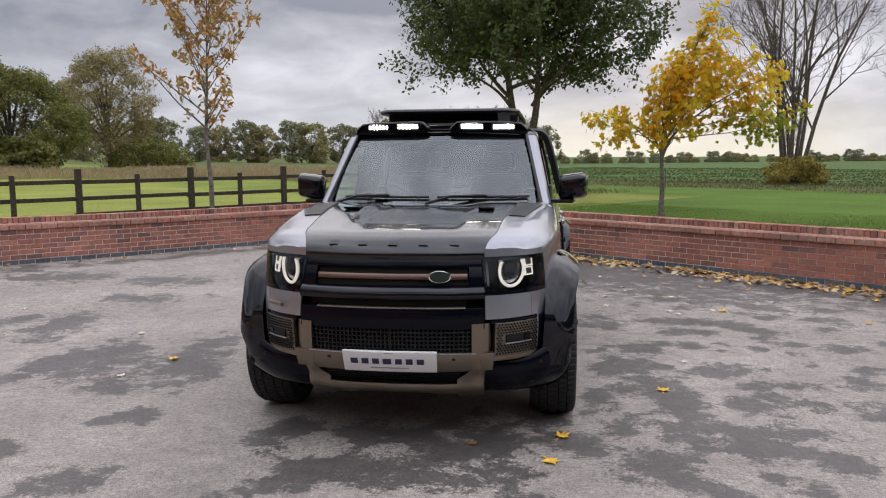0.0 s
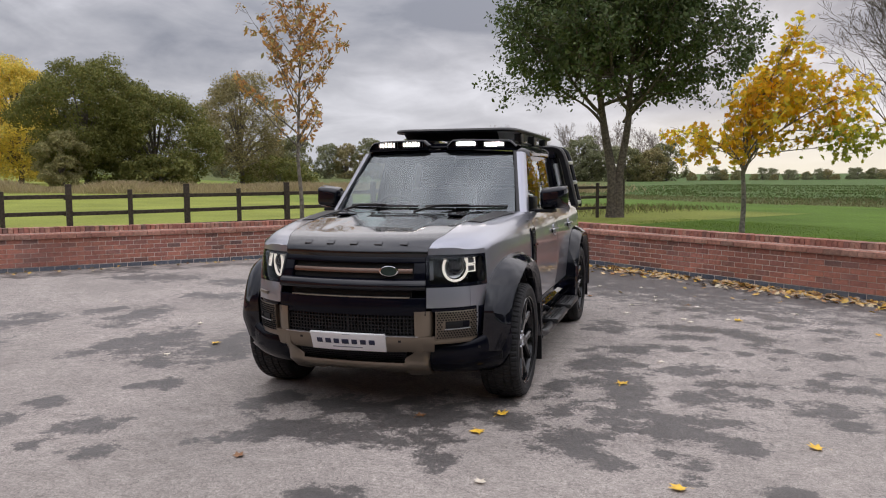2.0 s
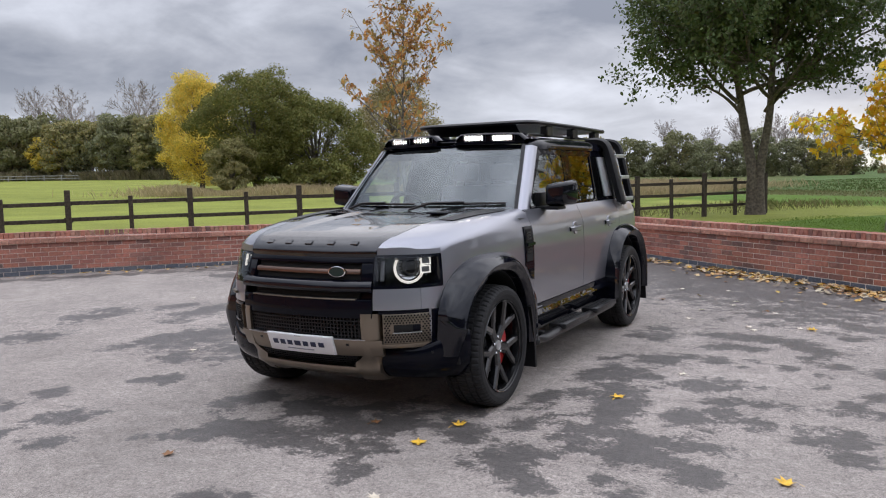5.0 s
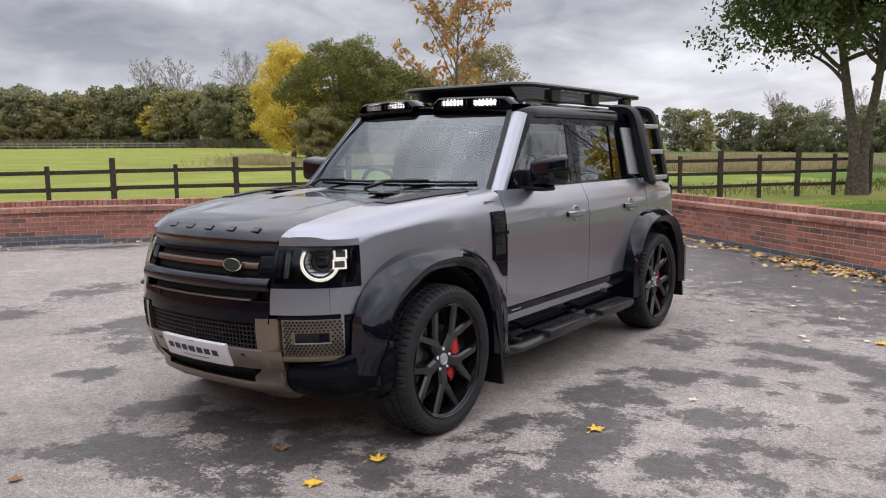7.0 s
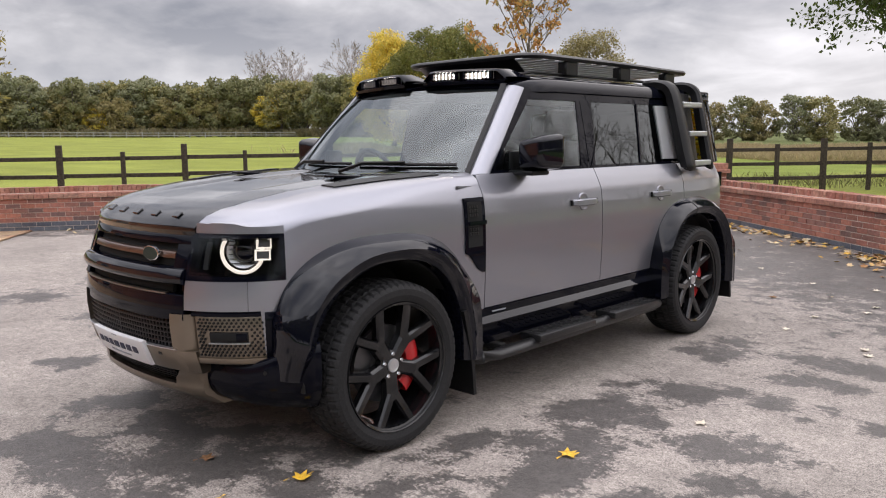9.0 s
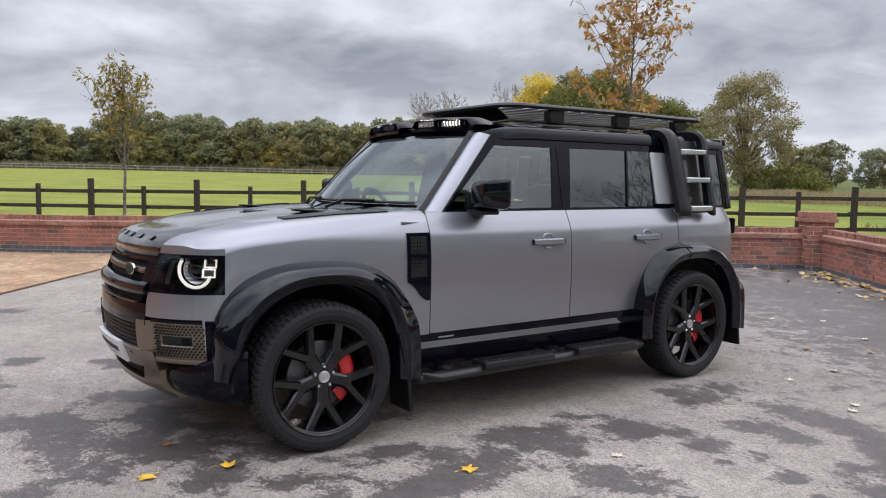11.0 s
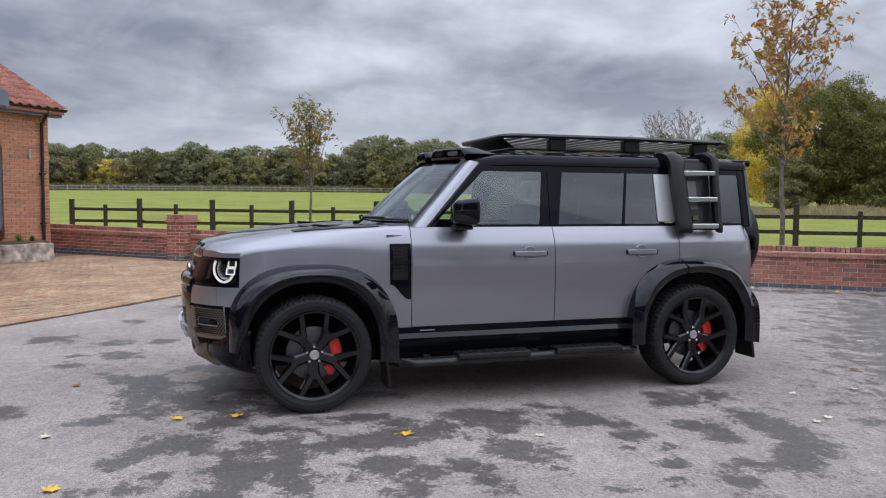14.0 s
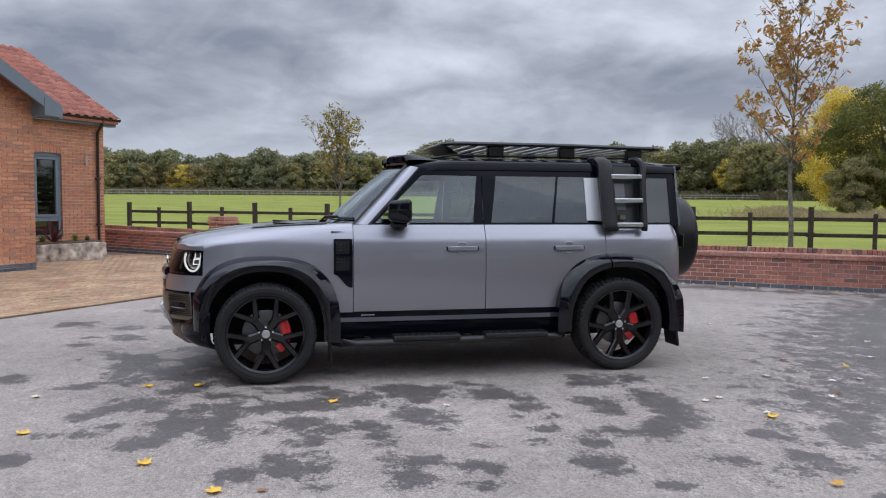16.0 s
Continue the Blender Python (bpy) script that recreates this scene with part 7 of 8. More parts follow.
# mirrors: a full rounded shell on a flat arm, with the glass set into its back
for side in (1, -1):
    bm = bmesh.new()
    add_box(bm, (-0.108, -0.105, -0.092), (0.108, 0.085, 0.100), 0.038, seg=4)
    for v in bm.verts:
        k = max(0, -v.co.y / 0.105)
        v.co.x *= 1 - 0.16 * k
        v.co.z = v.co.z * (1 - 0.20 * k) + (0.012 * v.co.x * side / 0.1)
    mr = part("door_mirror", bm, "flare_black", car, "gloss black door mirror", 60)
    mr.matrix_basis = Matrix.Translation((side * 1.012, -0.435, 1.372)) @ Matrix.Rotation(side * radians(-8), 4, "Z")
    bm = bmesh.new()
    add_box(bm, (-0.115, -0.075, -0.016), (0.09, 0.06, 0.012), 0.012, seg=2)
    arm = part("mirror_arm", bm, "satin_black", mr, smooth=40)
    arm.matrix_basis = Matrix.Translation((side * -0.075, -0.01, -0.102))
    bm = bmesh.new()
    add_box(bm, (-0.03, -0.06, -0.10), (0.012, 0.075, 0.05), 0.012, seg=2)
    foot = part("mirror_foot", bm, "satin_black", mr, smooth=40)
    foot.matrix_basis = Matrix.Translation((side * -0.175, 0.0, -0.035))
    bm = bmesh.new()
    add_box(bm, (-0.076, 0.0, -0.064), (0.076, 0.004, 0.070), 0.001)
    mg_ = part("mirror_glass", bm, "chrome", mr, "mirror glass")
    mg_.matrix_basis = Matrix.Translation((0, 0.0825, 0))

# interior
inside = part("dashboard", sheet(grid(-0.72, 0.72, 10, 0, 1, 5, lambda x, t: Vector((x, -0.86 + 0.36 * t - 0.09 * (1 - (x / 0.72) ** 2) * (1 - t), 1.235 + 0.02 * math.sin(3 * t) - (0.16 if t == 1 else 0)))), 0.03), "seat", car, "dark dashboard", 40)
part("steering_wheel", car_tube([(-0.37 + 0.185 * math.cos(a), -0.42 - 0.075 * math.sin(a), 1.22 + 0.17 * math.sin(a)) for a in [2 * math.pi * k / 24 for k in range(25)]], 0.017, 8), "seat", inside, "dark steering wheel", 60)
bm = bmesh.new()
add_box(bm, (-0.17, -0.02, -0.025), (0.17, 0.02, 0.03), 0.015)
b = part("steering_spoke", bm, "seat", inside)
b.matrix_basis = Matrix.Translation((-0.37, -0.42, 1.22))
for x in (-0.37, 0.37):
    for y in (0.40, 1.22):
        bm = bmesh.new()
        add_box(bm, (-0.25, -0.28, -0.3), (0.25, 0.26, 0.0), 0.06, seg=2)
        st = part("seat", bm, "seat", car, "dark leather seat", 50)
        st.matrix_basis = Matrix.Translation((x, y - 0.15, 0.92))
        bm = bmesh.new()
        add_box(bm, (-0.24, -0.07, 0), (0.24, 0.07, 0.56), 0.06, seg=2)
        bk = part("backrest", bm, "seat", st, smooth=50)
        bk.matrix_basis = Matrix.Translation((0, 0.24, -0.03)) @ Matrix.Rotation(radians(-14), 4, "X")
        bm = bmesh.new()
        add_box(bm, (-0.13, -0.05, 0), (0.13, 0.05, 0.18), 0.04, seg=2)
        hr = part("headrest", bm, "seat", st, smooth=50)
        hr.matrix_basis = Matrix.Translation((0, 0.385, 0.55)) @ Matrix.Rotation(radians(-10), 4, "X")
bm = bmesh.new()
add_box(bm, (-0.85, -0.8, 0.60), (0.85, 2.08, 0.66))
add_box(bm, (-0.84, 1.42, 0.66), (0.84, 2.06, 1.26), 0.02)
part("cabin_floor", bm, "matt_black", car)
part("headlining", sheet(grid(-0.70, 0.70, 6, -0.25, 2.05, 8, lambda x, y: Vector((x, y, 1.765 - 0.02 * (x / 0.7) ** 2))), 0.01, flip=True), "seat", car)
for side in (1, -1):
    side_panel("door_lining", "seat", s_of_y(-0.75), s_of_y(1.9), 0.9, 1.262, car, "", side, off=-0.035, thick=0.01, nu=10, nv=4)

# ---- roof rack, light bar and ladder ----
RX, Y_NOSE, Y_TAIL = 0.560, 0.045, 2.085


def rack_z(y):
    return 1.976 - 0.010 * smooth_step(y, 1.0, 2.0)


path = [(RX, Y_TAIL - 0.09 - (Y_TAIL - Y_NOSE - 0.24) * k / 20) for k in range(21)]
path += [(RX - 0.15 + 0.15 * math.cos(a), Y_NOSE + 0.15 - 0.15 * math.sin(a)) for a in [math.pi / 2 * k / 6 for k in range(1, 7)]] + [(0.2, Y_NOSE), (0, Y_NOSE), (-0.2, Y_NOSE)]
path = path + [(-x, y) for x, y in path[-4::-1]] + [(-RX + 0.02, Y_TAIL - 0.03), (-RX + 0.08, Y_TAIL), (0, Y_TAIL), (RX - 0.08, Y_TAIL), (RX - 0.02, Y_TAIL - 0.03), path[0]]
rows = []
for i, (x, y) in enumerate(path):
    q = Vector((*path[(i + 1) % len(path)], 0)) - Vector((*path[i - 1], 0))
    n = Vector((q.y, -q.x, 0)).normalized()
    if n.dot(Vector((x, y - 0.9, 0))) < 0:
        n = -n
    z = rack_z(y)
    rows.append([Vector((x, y, z)) + n * o + Vector((0, 0, h)) for o, h in ((-0.03, 0.0), (-0.005, 0.016), (0.022, 0.010), (0.030, -0.004), (0.018, -0.022), (-0.02, -0.018), (-0.03, 0.0))])
rack = part("roof_rack", sheet(rows, 0.0), "powder_black", car, "flat black roof rack on feet", 50)
for k in range(14):
    y = 0.16 + 0.137 * k
    bm = bmesh.new()
    add_box(bm, (-RX + 0.01, -0.033, -0.014), (RX - 0.01, 0.033, 0.004), 0.005)
    b = part("slat", bm, "silver", rack, "bare aluminium slat")
    b.matrix_basis = Matrix.Translation((0, y, rack_z(y) - 0.012))
# black sheet under the rack's nose, cut short of the near side
P = grid(-RX + 0.06, 0.41, 12, 0, 1, 4, lambda x, t: Vector((x, Y_NOSE + 0.02 + 0.10 * t + 0.10 * smooth_step(abs(x), 0.35, 0.6), rack_z(0) - 0.012 - 0.075 * t)))
part("wind_deflector", sheet(P, 0.008), "powder_black", rack, "black sheet under the rack's nose", 40)
for sx in (1, -1):
    for y in (0.49, 1.16, 1.82):
        bm = bmesh.new()
        add_box(bm, (-0.035, -0.075, -0.105), (0.035, 0.075, 0.0), 0.012)
        b = part("rack_foot", bm, "satin_black", rack, smooth=40)
        b.matrix_basis = Matrix.Translation((sx * (RX - 0.03), y, rack_z(y) - 0.014))
    part("rack_runner", car_tube([(sx * 0.53, y, 1.858 + (0.012 if 0 < y < 1.9 else -0.02)) for y in [-0.1 + 0.2 * k for k in range(11)]], 0.010, 8), "satin_black", rack, "black roof rail", 60)

for sx in (1, -1):
    P = []
    for i in range(13):
        t = i / 12
        x = 0.085 + 0.585 * t
        h = 0.022 + 0.048 * max(0.0, 1 - abs(2 * t - 1) ** 9) ** 0.5
        y = -0.362 + 0.09 * (x / 0.67) ** 2
        z = 1.797 - 0.012 * (x / 0.67) ** 2
        P.append([Vector((sx * x, y + dy, z + dz)) for dy, dz in ((0.03, -0.012), (-0.060, -0.012), (-0.066, 0.006), (-0.030, 0.014), (-0.030, h - 0.012), (-0.062, h - 0.006), (-0.05, h + 0.006), (0.05, h + 0.012), (0.20, 0.03), (0.22, 0.0))])
    pod = part("light_pod", sheet(P, 0.0, flip=sx < 0), "gloss_black", car, "gloss black roof lamp pod", 45)
    for xc in (0.245, 0.483):
        yc = -0.362 + 0.09 * (xc / 0.67) ** 2 - 0.0335
        zc = 1.797 - 0.012 * (xc / 0.67) ** 2 + 0.037
        tilt = math.atan(2 * 0.09 * xc / 0.67 ** 2) * sx
        fr_ = Matrix.Translation((sx * xc, yc, zc)) @ Matrix.Rotation(tilt, 4, "Z")
        bm = bmesh.new()
        add_box(bm, (-0.098, -0.004, -0.022), (0.098, 0.012, 0.022), 0.004)
        b = part("lamp_bezel", bm, "silver", pod)
        b.matrix_basis = fr_
        for ex in (-0.094, 0.094):
            bm = bmesh.new()
            add_box(bm, (ex - 0.004, -0.030, -0.022), (ex + 0.004, 0.0, 0.022), 0.002)
            b = part("lamp_cheek", bm, "gloss_black", pod)
            b.matrix_basis = fr_
        for k in range(7):
            bm = bmesh.new()
            add_box(bm, (-0.0015, -0.027, -0.021), (0.0015, 0.0, 0.021))
            b = part("lamp_fin", bm, "gloss_black", pod)
            b.matrix_basis = fr_ @ Matrix.Translation((-0.0825 + 0.0275 * k, 0, 0))
        for k in range(6):
            for j in range(2):
                bm = bmesh.new()
                add_box(bm, (-0.0122, -0.003, -0.0078 * (0.7 if k in (0, 5) else 1)), (0.0122, 0.003, 0.0078 * (0.7 if k in (0, 5) else 1)), 0.004, seg=2)
                b = part("led", bm, "led", pod, "lit white lamp cell")
                b.matrix_basis = fr_ @ Matrix.Translation((-0.0685 + 0.0275 * k, -0.0045, -0.0085 + 0.017 * j)) @ Matrix.Rotation(0.25, 4, "Y")
bm = bmesh.new()
add_box(bm, (-0.30, -0.36, 1.80), (0.30, -0.18, 1.815), 0.005)
part("light_bar_base", bm, "gloss_black", car)

# side ladder on the left
lad = None
for k, (y_top, y_bot, w) in enumerate(((1.405, 1.425, 0.062), (1.765, 1.735, 0.026))):
    pts = spline([(0.60, y_top - 0.005, 1.850), (0.70, y_top, 1.853), (0.775, y_top + 0.004, 1.832), (0.822, y_top + 0.012, 1.77), (0.868, (y_top * 0.6 + y_bot * 0.4), 1.62), (0.930, (y_top * 0.2 + y_bot * 0.8), 1.36), (0.958, y_bot, 1.25), (0.950, y_bot + 0.004, 1.222)], 4)
    P = []
    for i, p in enumerate(pts):
        q = pts[min(i + 1, len(pts) - 1)] - pts[max(i - 1, 0)]
        n = Vector((-q[2], 0, q[0])).normalized()
        if n.x < 0 and n.z < 0:
            n = -n
        c = Vector(p)
        d = 0.05
        P.append([c + n * o + Vector((0, dy, 0)) for o, dy in ((-d, -w), (0.0, -w - 0.004), (0.018, -w * 0.6), (0.018, w * 0.6), (0.0, w + 0.004), (-d, w), (-d, -w))])
    r = part("ladder" if lad is None else "ladder_rail", sheet(P, 0.0, flip=True), "satin_black", car if lad is None else lad, "black side ladder with bright aluminium treads" if lad is None else "", 40)
    lad = lad or r
for k, (z, y0, y1, x) in enumerate(((1.69, 1.455, 1.745, 0.855), (1.48, 1.465, 1.735, 0.908), (1.268, 1.475, 1.72, 0.952))):
    bm = bmesh.new()
    add_box(bm, (-0.028, y0, -0.019), (0.02, y1, 0.019), 0.006)
    b = part("tread", bm, "silver", lad, "bright aluminium tread")
    b.matrix_basis = Matrix.Translation((x, 0, z))
bm = bmesh.new()
add_box(bm, (-0.02, 1.37, 1.235), (0.02, 1.71, 1.262), 0.008)
b = part("ladder_foot", bm, "satin_black", lad)
b.matrix_basis = Matrix.Translation((0.925, 0, 0))
cab_quad("gear_box", "powder_black", ((1.44, 1.29), (1.73, 1.29), (1.75, 1.78), (1.43, 1.78)), lad, "dark panel behind the treads", 1, off=0.03, thick=0.03)
cab_quad("latch_plate", "disc", ((1.50, 1.40), (1.61, 1.40), (1.61, 1.63), (1.50, 1.63)), lad, "grey latch plate", 1, off=0.034, thick=0.004)
bm = bmesh.new()
add_box(bm, (-0.006, -0.03, -0.02), (0.006, 0.03, 0.02), 0.004)
b = part("latch", bm, "chrome", lad, "small bright latch")
b.matrix_basis = Matrix.Translation((0.878, 1.56, 1.335))

# side steps
for side in (1, -1):
    st = part("side_step", car_tube([(side * 0.90, -0.98, 0.315), (side * 0.985, -0.90, 0.315), (side * 1.0, -0.80, 0.318), (side * 1.0, 0.85, 0.318), (side * 0.985, 0.93, 0.318), (side * 0.90, 1.0, 0.32)], 0.034, 12), "powder_black", car, "black tubular side step with tread pads", 60)
    for y0, y1 in ((-0.50, 0.06), (0.27, 0.82)):
        bm = bmesh.new()
        add_box(bm, (-0.085, y0, -0.022), (0.065, y1, 0.022), 0.012, seg=2)
        pd = part("step_pad", bm, "powder_black", st, "ribbed black tread pad", 40)
        pd.matrix_basis = Matrix.Translation((side * 1.0, 0, 0.35))
        for k in range(2):
            for j in range(10):
                bm = bmesh.new()
                add_box(bm, (-0.018, -0.016, 0), (0.018, 0.016, 0.006), 0.004)
                b = part("tread_stud", bm, "satin_black", st)
                b.matrix_basis = Matrix.Translation((side * (0.955 + 0.055 * k), y0 + 0.04 + (y1 - y0 - 0.08) * j / 9, 0.371)) @ Matrix.Rotation(0.6, 4, "Z")
    for y in (-0.7, 0.15, 0.95):
        bm = bmesh.new()
        add_box(bm, (-0.12, -0.025, -0.02), (0.08, 0.025, 0.02), 0.006)
        b = part("step_bracket", bm, "matt_black", st)
        b.matrix_basis = Matrix.Translation((side * 0.88, y, 0.33))

# mud flaps
for side in (1, -1):
    for y0, z0, y1, z1 in ((-1.055, 0.60, -0.985, 0.145), (1.955, 0.66, 2.06, 0.20)):
        P = grid(0, 1, 3, 0, 1, 8, lambda u, t: Vector((side * (0.80 + 0.215 * u), y0 + (y1 - y0) * t + 0.015 * math.sin(3 * t), z0 + (z1 - z0) * t)))
        part("mud_flap", sheet(P, 0.022, flip=side < 0), "satin_black", car, "black mud flap", 60)


# ---- wheels ----
def wheel_parts():
    prof = [(-0.115, 0.298), (-0.128, 0.312), (-0.138, 0.340), (-0.137, 0.368), (-0.126, 0.388), (-0.108, 0.397), (-0.088, 0.400), (-0.086, 0.391), (-0.078, 0.391), (-0.076, 0.401), (-0.040, 0.403), (-0.038, 0.393), (-0.030, 0.393), (-0.028, 0.403), (0.0, 0.404)]
    prof = prof + [(-x, r) for x, r in prof[-2::-1]]
    n = len(prof)

    def mod(i, k):
        j = min(i, n - 1 - i)
        return -0.008 if (j in (4, 5, 6) and k % 4 == 0) else (-0.008 if j in (9, 10, 13, 14) and (k + (0 if i < n // 2 else 2) + (j > 11)) % 4 == 0 else 0)
    tyre = lathe(prof, 256, mod)
    rim = lathe([(0.128, 0.300), (0.132, 0.306), (0.124, 0.310), (0.118, 0.303), (0.112, 0.291), (0.085, 0.285), (0.02, 0.272), (-0.09, 0.275), (-0.115, 0.300)], 72)
    spokes = bmesh.new()

    def arm(p, q, w0, w1, x0, x1, depth):
        p, q = Vector((0, *p)), Vector((0, *q))
        d = (q - p).normalized()
        n_ = Vector((0, -d.z, d.y))
        vs = []
        for c, w, x in ((p, w0, x0), (q, w1, x1)):
            vs.append([spokes.verts.new(c + n_ * a * w + Vector((x + b, 0, 0))) for a, b in ((-1, -depth), (-1, -0.012), (-0.62, 0), (0.62, 0), (1, -0.012), (1, -depth))])
        for k in range(6):
            spokes.faces.new((vs[0][k], vs[0][(k + 1) % 6], vs[1][(k + 1) % 6], vs[1][k]))
        spokes.faces.new(vs[0][::-1])
        spokes.faces.new(vs[1])
    for k in range(5):
        a = radians(-90 + 72 * k)
        at = lambda r, da=0.0: (r * math.cos(a + da), r * math.sin(a + da))
        arm(at(0.035), at(0.165), 0.034, 0.040, 0.086, 0.096, 0.05)
        for sg in (1, -1):
            arm(at(0.142, sg * 0.09), at(0.296, sg * 0.330), 0.0245, 0.0235, 0.095, 0.110, 0.045)
    bmesh.ops.recalc_face_normals(spokes, faces=spokes.faces[:])
    hub = lathe([(0.04, 0.075), (0.075, 0.072), (0.082, 0.060), (0.086, 0.036), (0.086, 0.0005)], 32)
    cap = lathe([(0.082, 0.034), (0.092, 0.032), (0.094, 0.026), (0.092, 0.024), (0.092, 0.0005)], 28)
    disc = lathe([(0.0, 0.185), (0.022, 0.185), (0.024, 0.180), (0.024, 0.09), (0.034, 0.085), (0.04, 0.0005)], 40)
    return tyre, rim, spokes, hub, cap, disc


def caliper():
    P = []
    for k in range(11):
        a = radians(-54 + 88 * k / 10)
        bulge = 0.004 * math.cos(3 * a)
        P.append([Vector((x, r * math.cos(a), r * math.sin(a))) for x, r in ((0.026, 0.115), (0.050 + bulge, 0.118), (0.060 + bulge, 0.135), (0.060 + bulge, 0.175), (0.050, 0.196), (0.0, 0.20), (0.026, 0.115))])
    return sheet(P, 0.0)


def build_wheels():
    first = None
    for side in (1, -1):
        for y in (HUB_F, HUB_R):
            m = Matrix.Translation((side * 0.872, y, HUB_Z)) @ (Matrix.Rotation(math.pi, 4, "Z") if side < 0 else Matrix())
            if first is None:
                tyre, rim, spokes, hub, cap, disc = wheel_parts()
                w = part("wheel", rim, "alloy", car, "satin black alloy wheel with split spokes", 40)
                w.matrix_basis = m
                part("tyre", tyre, "rubber", w, "black all-terrain tyre", 18)
                part("spokes", spokes, "alloy", w, "", 30)
                part("hub", hub, "alloy", w, "", 40)
                part("hub_cap", cap, "silver", w, "bright grey hub cap", 30)
                for k in range(5):
                    a = radians(-54 + 72 * k)
                    nut = part("wheel_nut", lathe([(0.07, 0.011), (0.088, 0.011), (0.092, 0.008), (0.092, 0.0004)], 6), "chrome", w, "bright wheel nut")
                    nut.matrix_basis = Matrix.Translation((0, 0.056 * math.cos(a), 0.056 * math.sin(a)))
                part("brake_disc", disc, "disc", w, "grey brake disc", 40)
                part("caliper", caliper(), "red", w, "red brake caliper", 40)
                first = w
            else:
                w = copy_thing(first, m)
                if side < 0:
                    for c in w.children:
                        if c.name.startswith("caliper"):
                            c.matrix_basis = Matrix.Rotation(math.pi, 4, "X")


build_wheels()


# ---- the brick house at the end of the paved drive ----
HOUSE = Matrix(((0.786, 0.618, 0, -9.27), (-0.618, 0.786, 0, -5.91), (0, 0, 1, 0), (0, 0, 0, 1)))  # local x along the front to the near end, y out to the yard
EAVE, PITCH, BACK = 3.42, math.tan(radians(29.6)), -2.05


def hz(x, y):
    q = HOUSE @ Vector((x, y, 0))
    return yard_z(q.x, q.y)


def build_house():
    house = thing("house", "orange brick house with clay pantile roof and slate-grey trim", "house", at=HOUSE)
    # core walls, with the window's opening left through the front
    W0, W1, WZ0, WZ1 = -2.24, -1.49, 0.62, 2.56
    bm = bmesh.new()
    add_box(bm, (-3.41, BACK - 0.30, -0.2), (W0, BACK - 0.012, EAVE))
    add_box(bm, (W1, BACK - 0.30, -0.2), (0.4, BACK - 0.012, EAVE))
    add_box(bm, (W0, BACK - 0.30, -0.2), (W1, BACK - 0.012, WZ0))
    add_box(bm, (W0, BACK - 0.30, WZ1), (W1, BACK - 0.012, EAVE))
    add_box(bm, (-3.41, -8.0, -0.2), (-3.12, BACK - 0.30, EAVE))
    add_box(bm, (0.0 + 0.012, BACK - 0.3, -0.2), (0.30, -0.012, EAVE))
    add_box(bm, (0.012, -0.3, -0.2), (1.6, -0.012, EAVE))
    part("wall_core", bm, "mortar", house, "pale mortar joints")
    bm = bmesh.new()
    add_box(bm, (1.6, -0.3, -0.2), (6.8, 0.0, EAVE))
    add_box(bm, (6.5, -3.0, -0.2), (6.8, -0.3, EAVE))
    add_box(bm, (6.8, -3.0, -0.2), (15.0, -2.7, EAVE))
    add_box(bm, (14.7, -8.0, -0.2), (15.0, -3.0, EAVE))
    add_box(bm, (-3.41, -8.3, -0.2), (15.0, -8.0, EAVE))
    part("wall", bm, "hbrick", house, "orange brick wall")
    bm = bmesh.new()
    vs = [bm.verts.new(v) for v in ((0.0, -0.28, EAVE), (6.8, -0.28, EAVE), (3.4, -0.28, EAVE + 3.4 * PITCH), (0.0, -0.02, EAVE), (6.8, -0.02, EAVE), (3.4, -0.02, EAVE + 3.4 * PITCH))]
    for f in ((0, 1, 2), (5, 4, 3), (0, 3, 4, 1), (1, 4, 5, 2), (2, 5, 3, 0)):
        bm.faces.new([vs[i] for i in f])
    part("gable_wall", bm, "hbrick", house, "orange brick gable")
    # brick faces
    j, jb = Joined(), Joined()
    rnd = random.Random(3)
    count = 0

    def face(x0, x1, y, z0, z1, hole=None):
        nonlocal count
        c = 0
        base = hz((x0 + x1) / 2, y)
        while c * 0.075 + base < z1 + 0.02:
            z = base + c * 0.075
            x = x0 - (0.1125 if c % 2 else 0)
            while x < x1:
                a, b = max(x0, x), min(x1, x + BRICK_L)
                cuts = [(a, b)]
                if hole and hole[2] - 0.03 < z < hole[3]:
                    cuts = [(a, min(b, hole[0])), (max(a, hole[1]), b)]
                for p, q in cuts:
                    if q - p < 0.03 or z < z0:
                        continue
                    mt = "blue" if c < 2 else "hbrick"
                    m = Matrix.Translation((p, y - 0.10 + rnd.uniform(-0.002, 0.002), z + 0.005))
                    if count < 300 and z > 1.0 and abs(q - p - BRICK_L) < 1e-4:
                        me = with_material(piece_mesh("house_brick", (0, 0, 0), (BRICK_L, 0.10, BRICK_H)), mt)
                        ob = part_mesh("brick", me, None, house)
                        ob.matrix_basis = m
                        count += 1
                    else:
                        (jb if c < 2 else j).box(m, (0, 0, 0), (q - p, 0.10, BRICK_H))
                x += BRICK_L + JOINT
            c += 1
    face(-3.42, -0.02, BACK, -0.1, EAVE - 0.02, (W0, W1, WZ0, WZ1))
    face(0.0, 1.6, 0.0, -0.1, EAVE + 0.1)
    j.link("brickwork", "hbrick_i", house)
    jb.link("blue_courses", "blue_i", house)
    # end wall bricks facing the field wall
    bm = bmesh.new()
    add_box(bm, (-3.425, -8.0, -0.2), (-3.41, BACK - 0.02, EAVE))
    part("end_wall", bm, "hbrick", house)
    # window
    win = thing("window", "", "")
    win.parent = house
    win.name = "window"
    for key in ("category",):
        if key in win:
            del win[key]
    bm = bmesh.new()
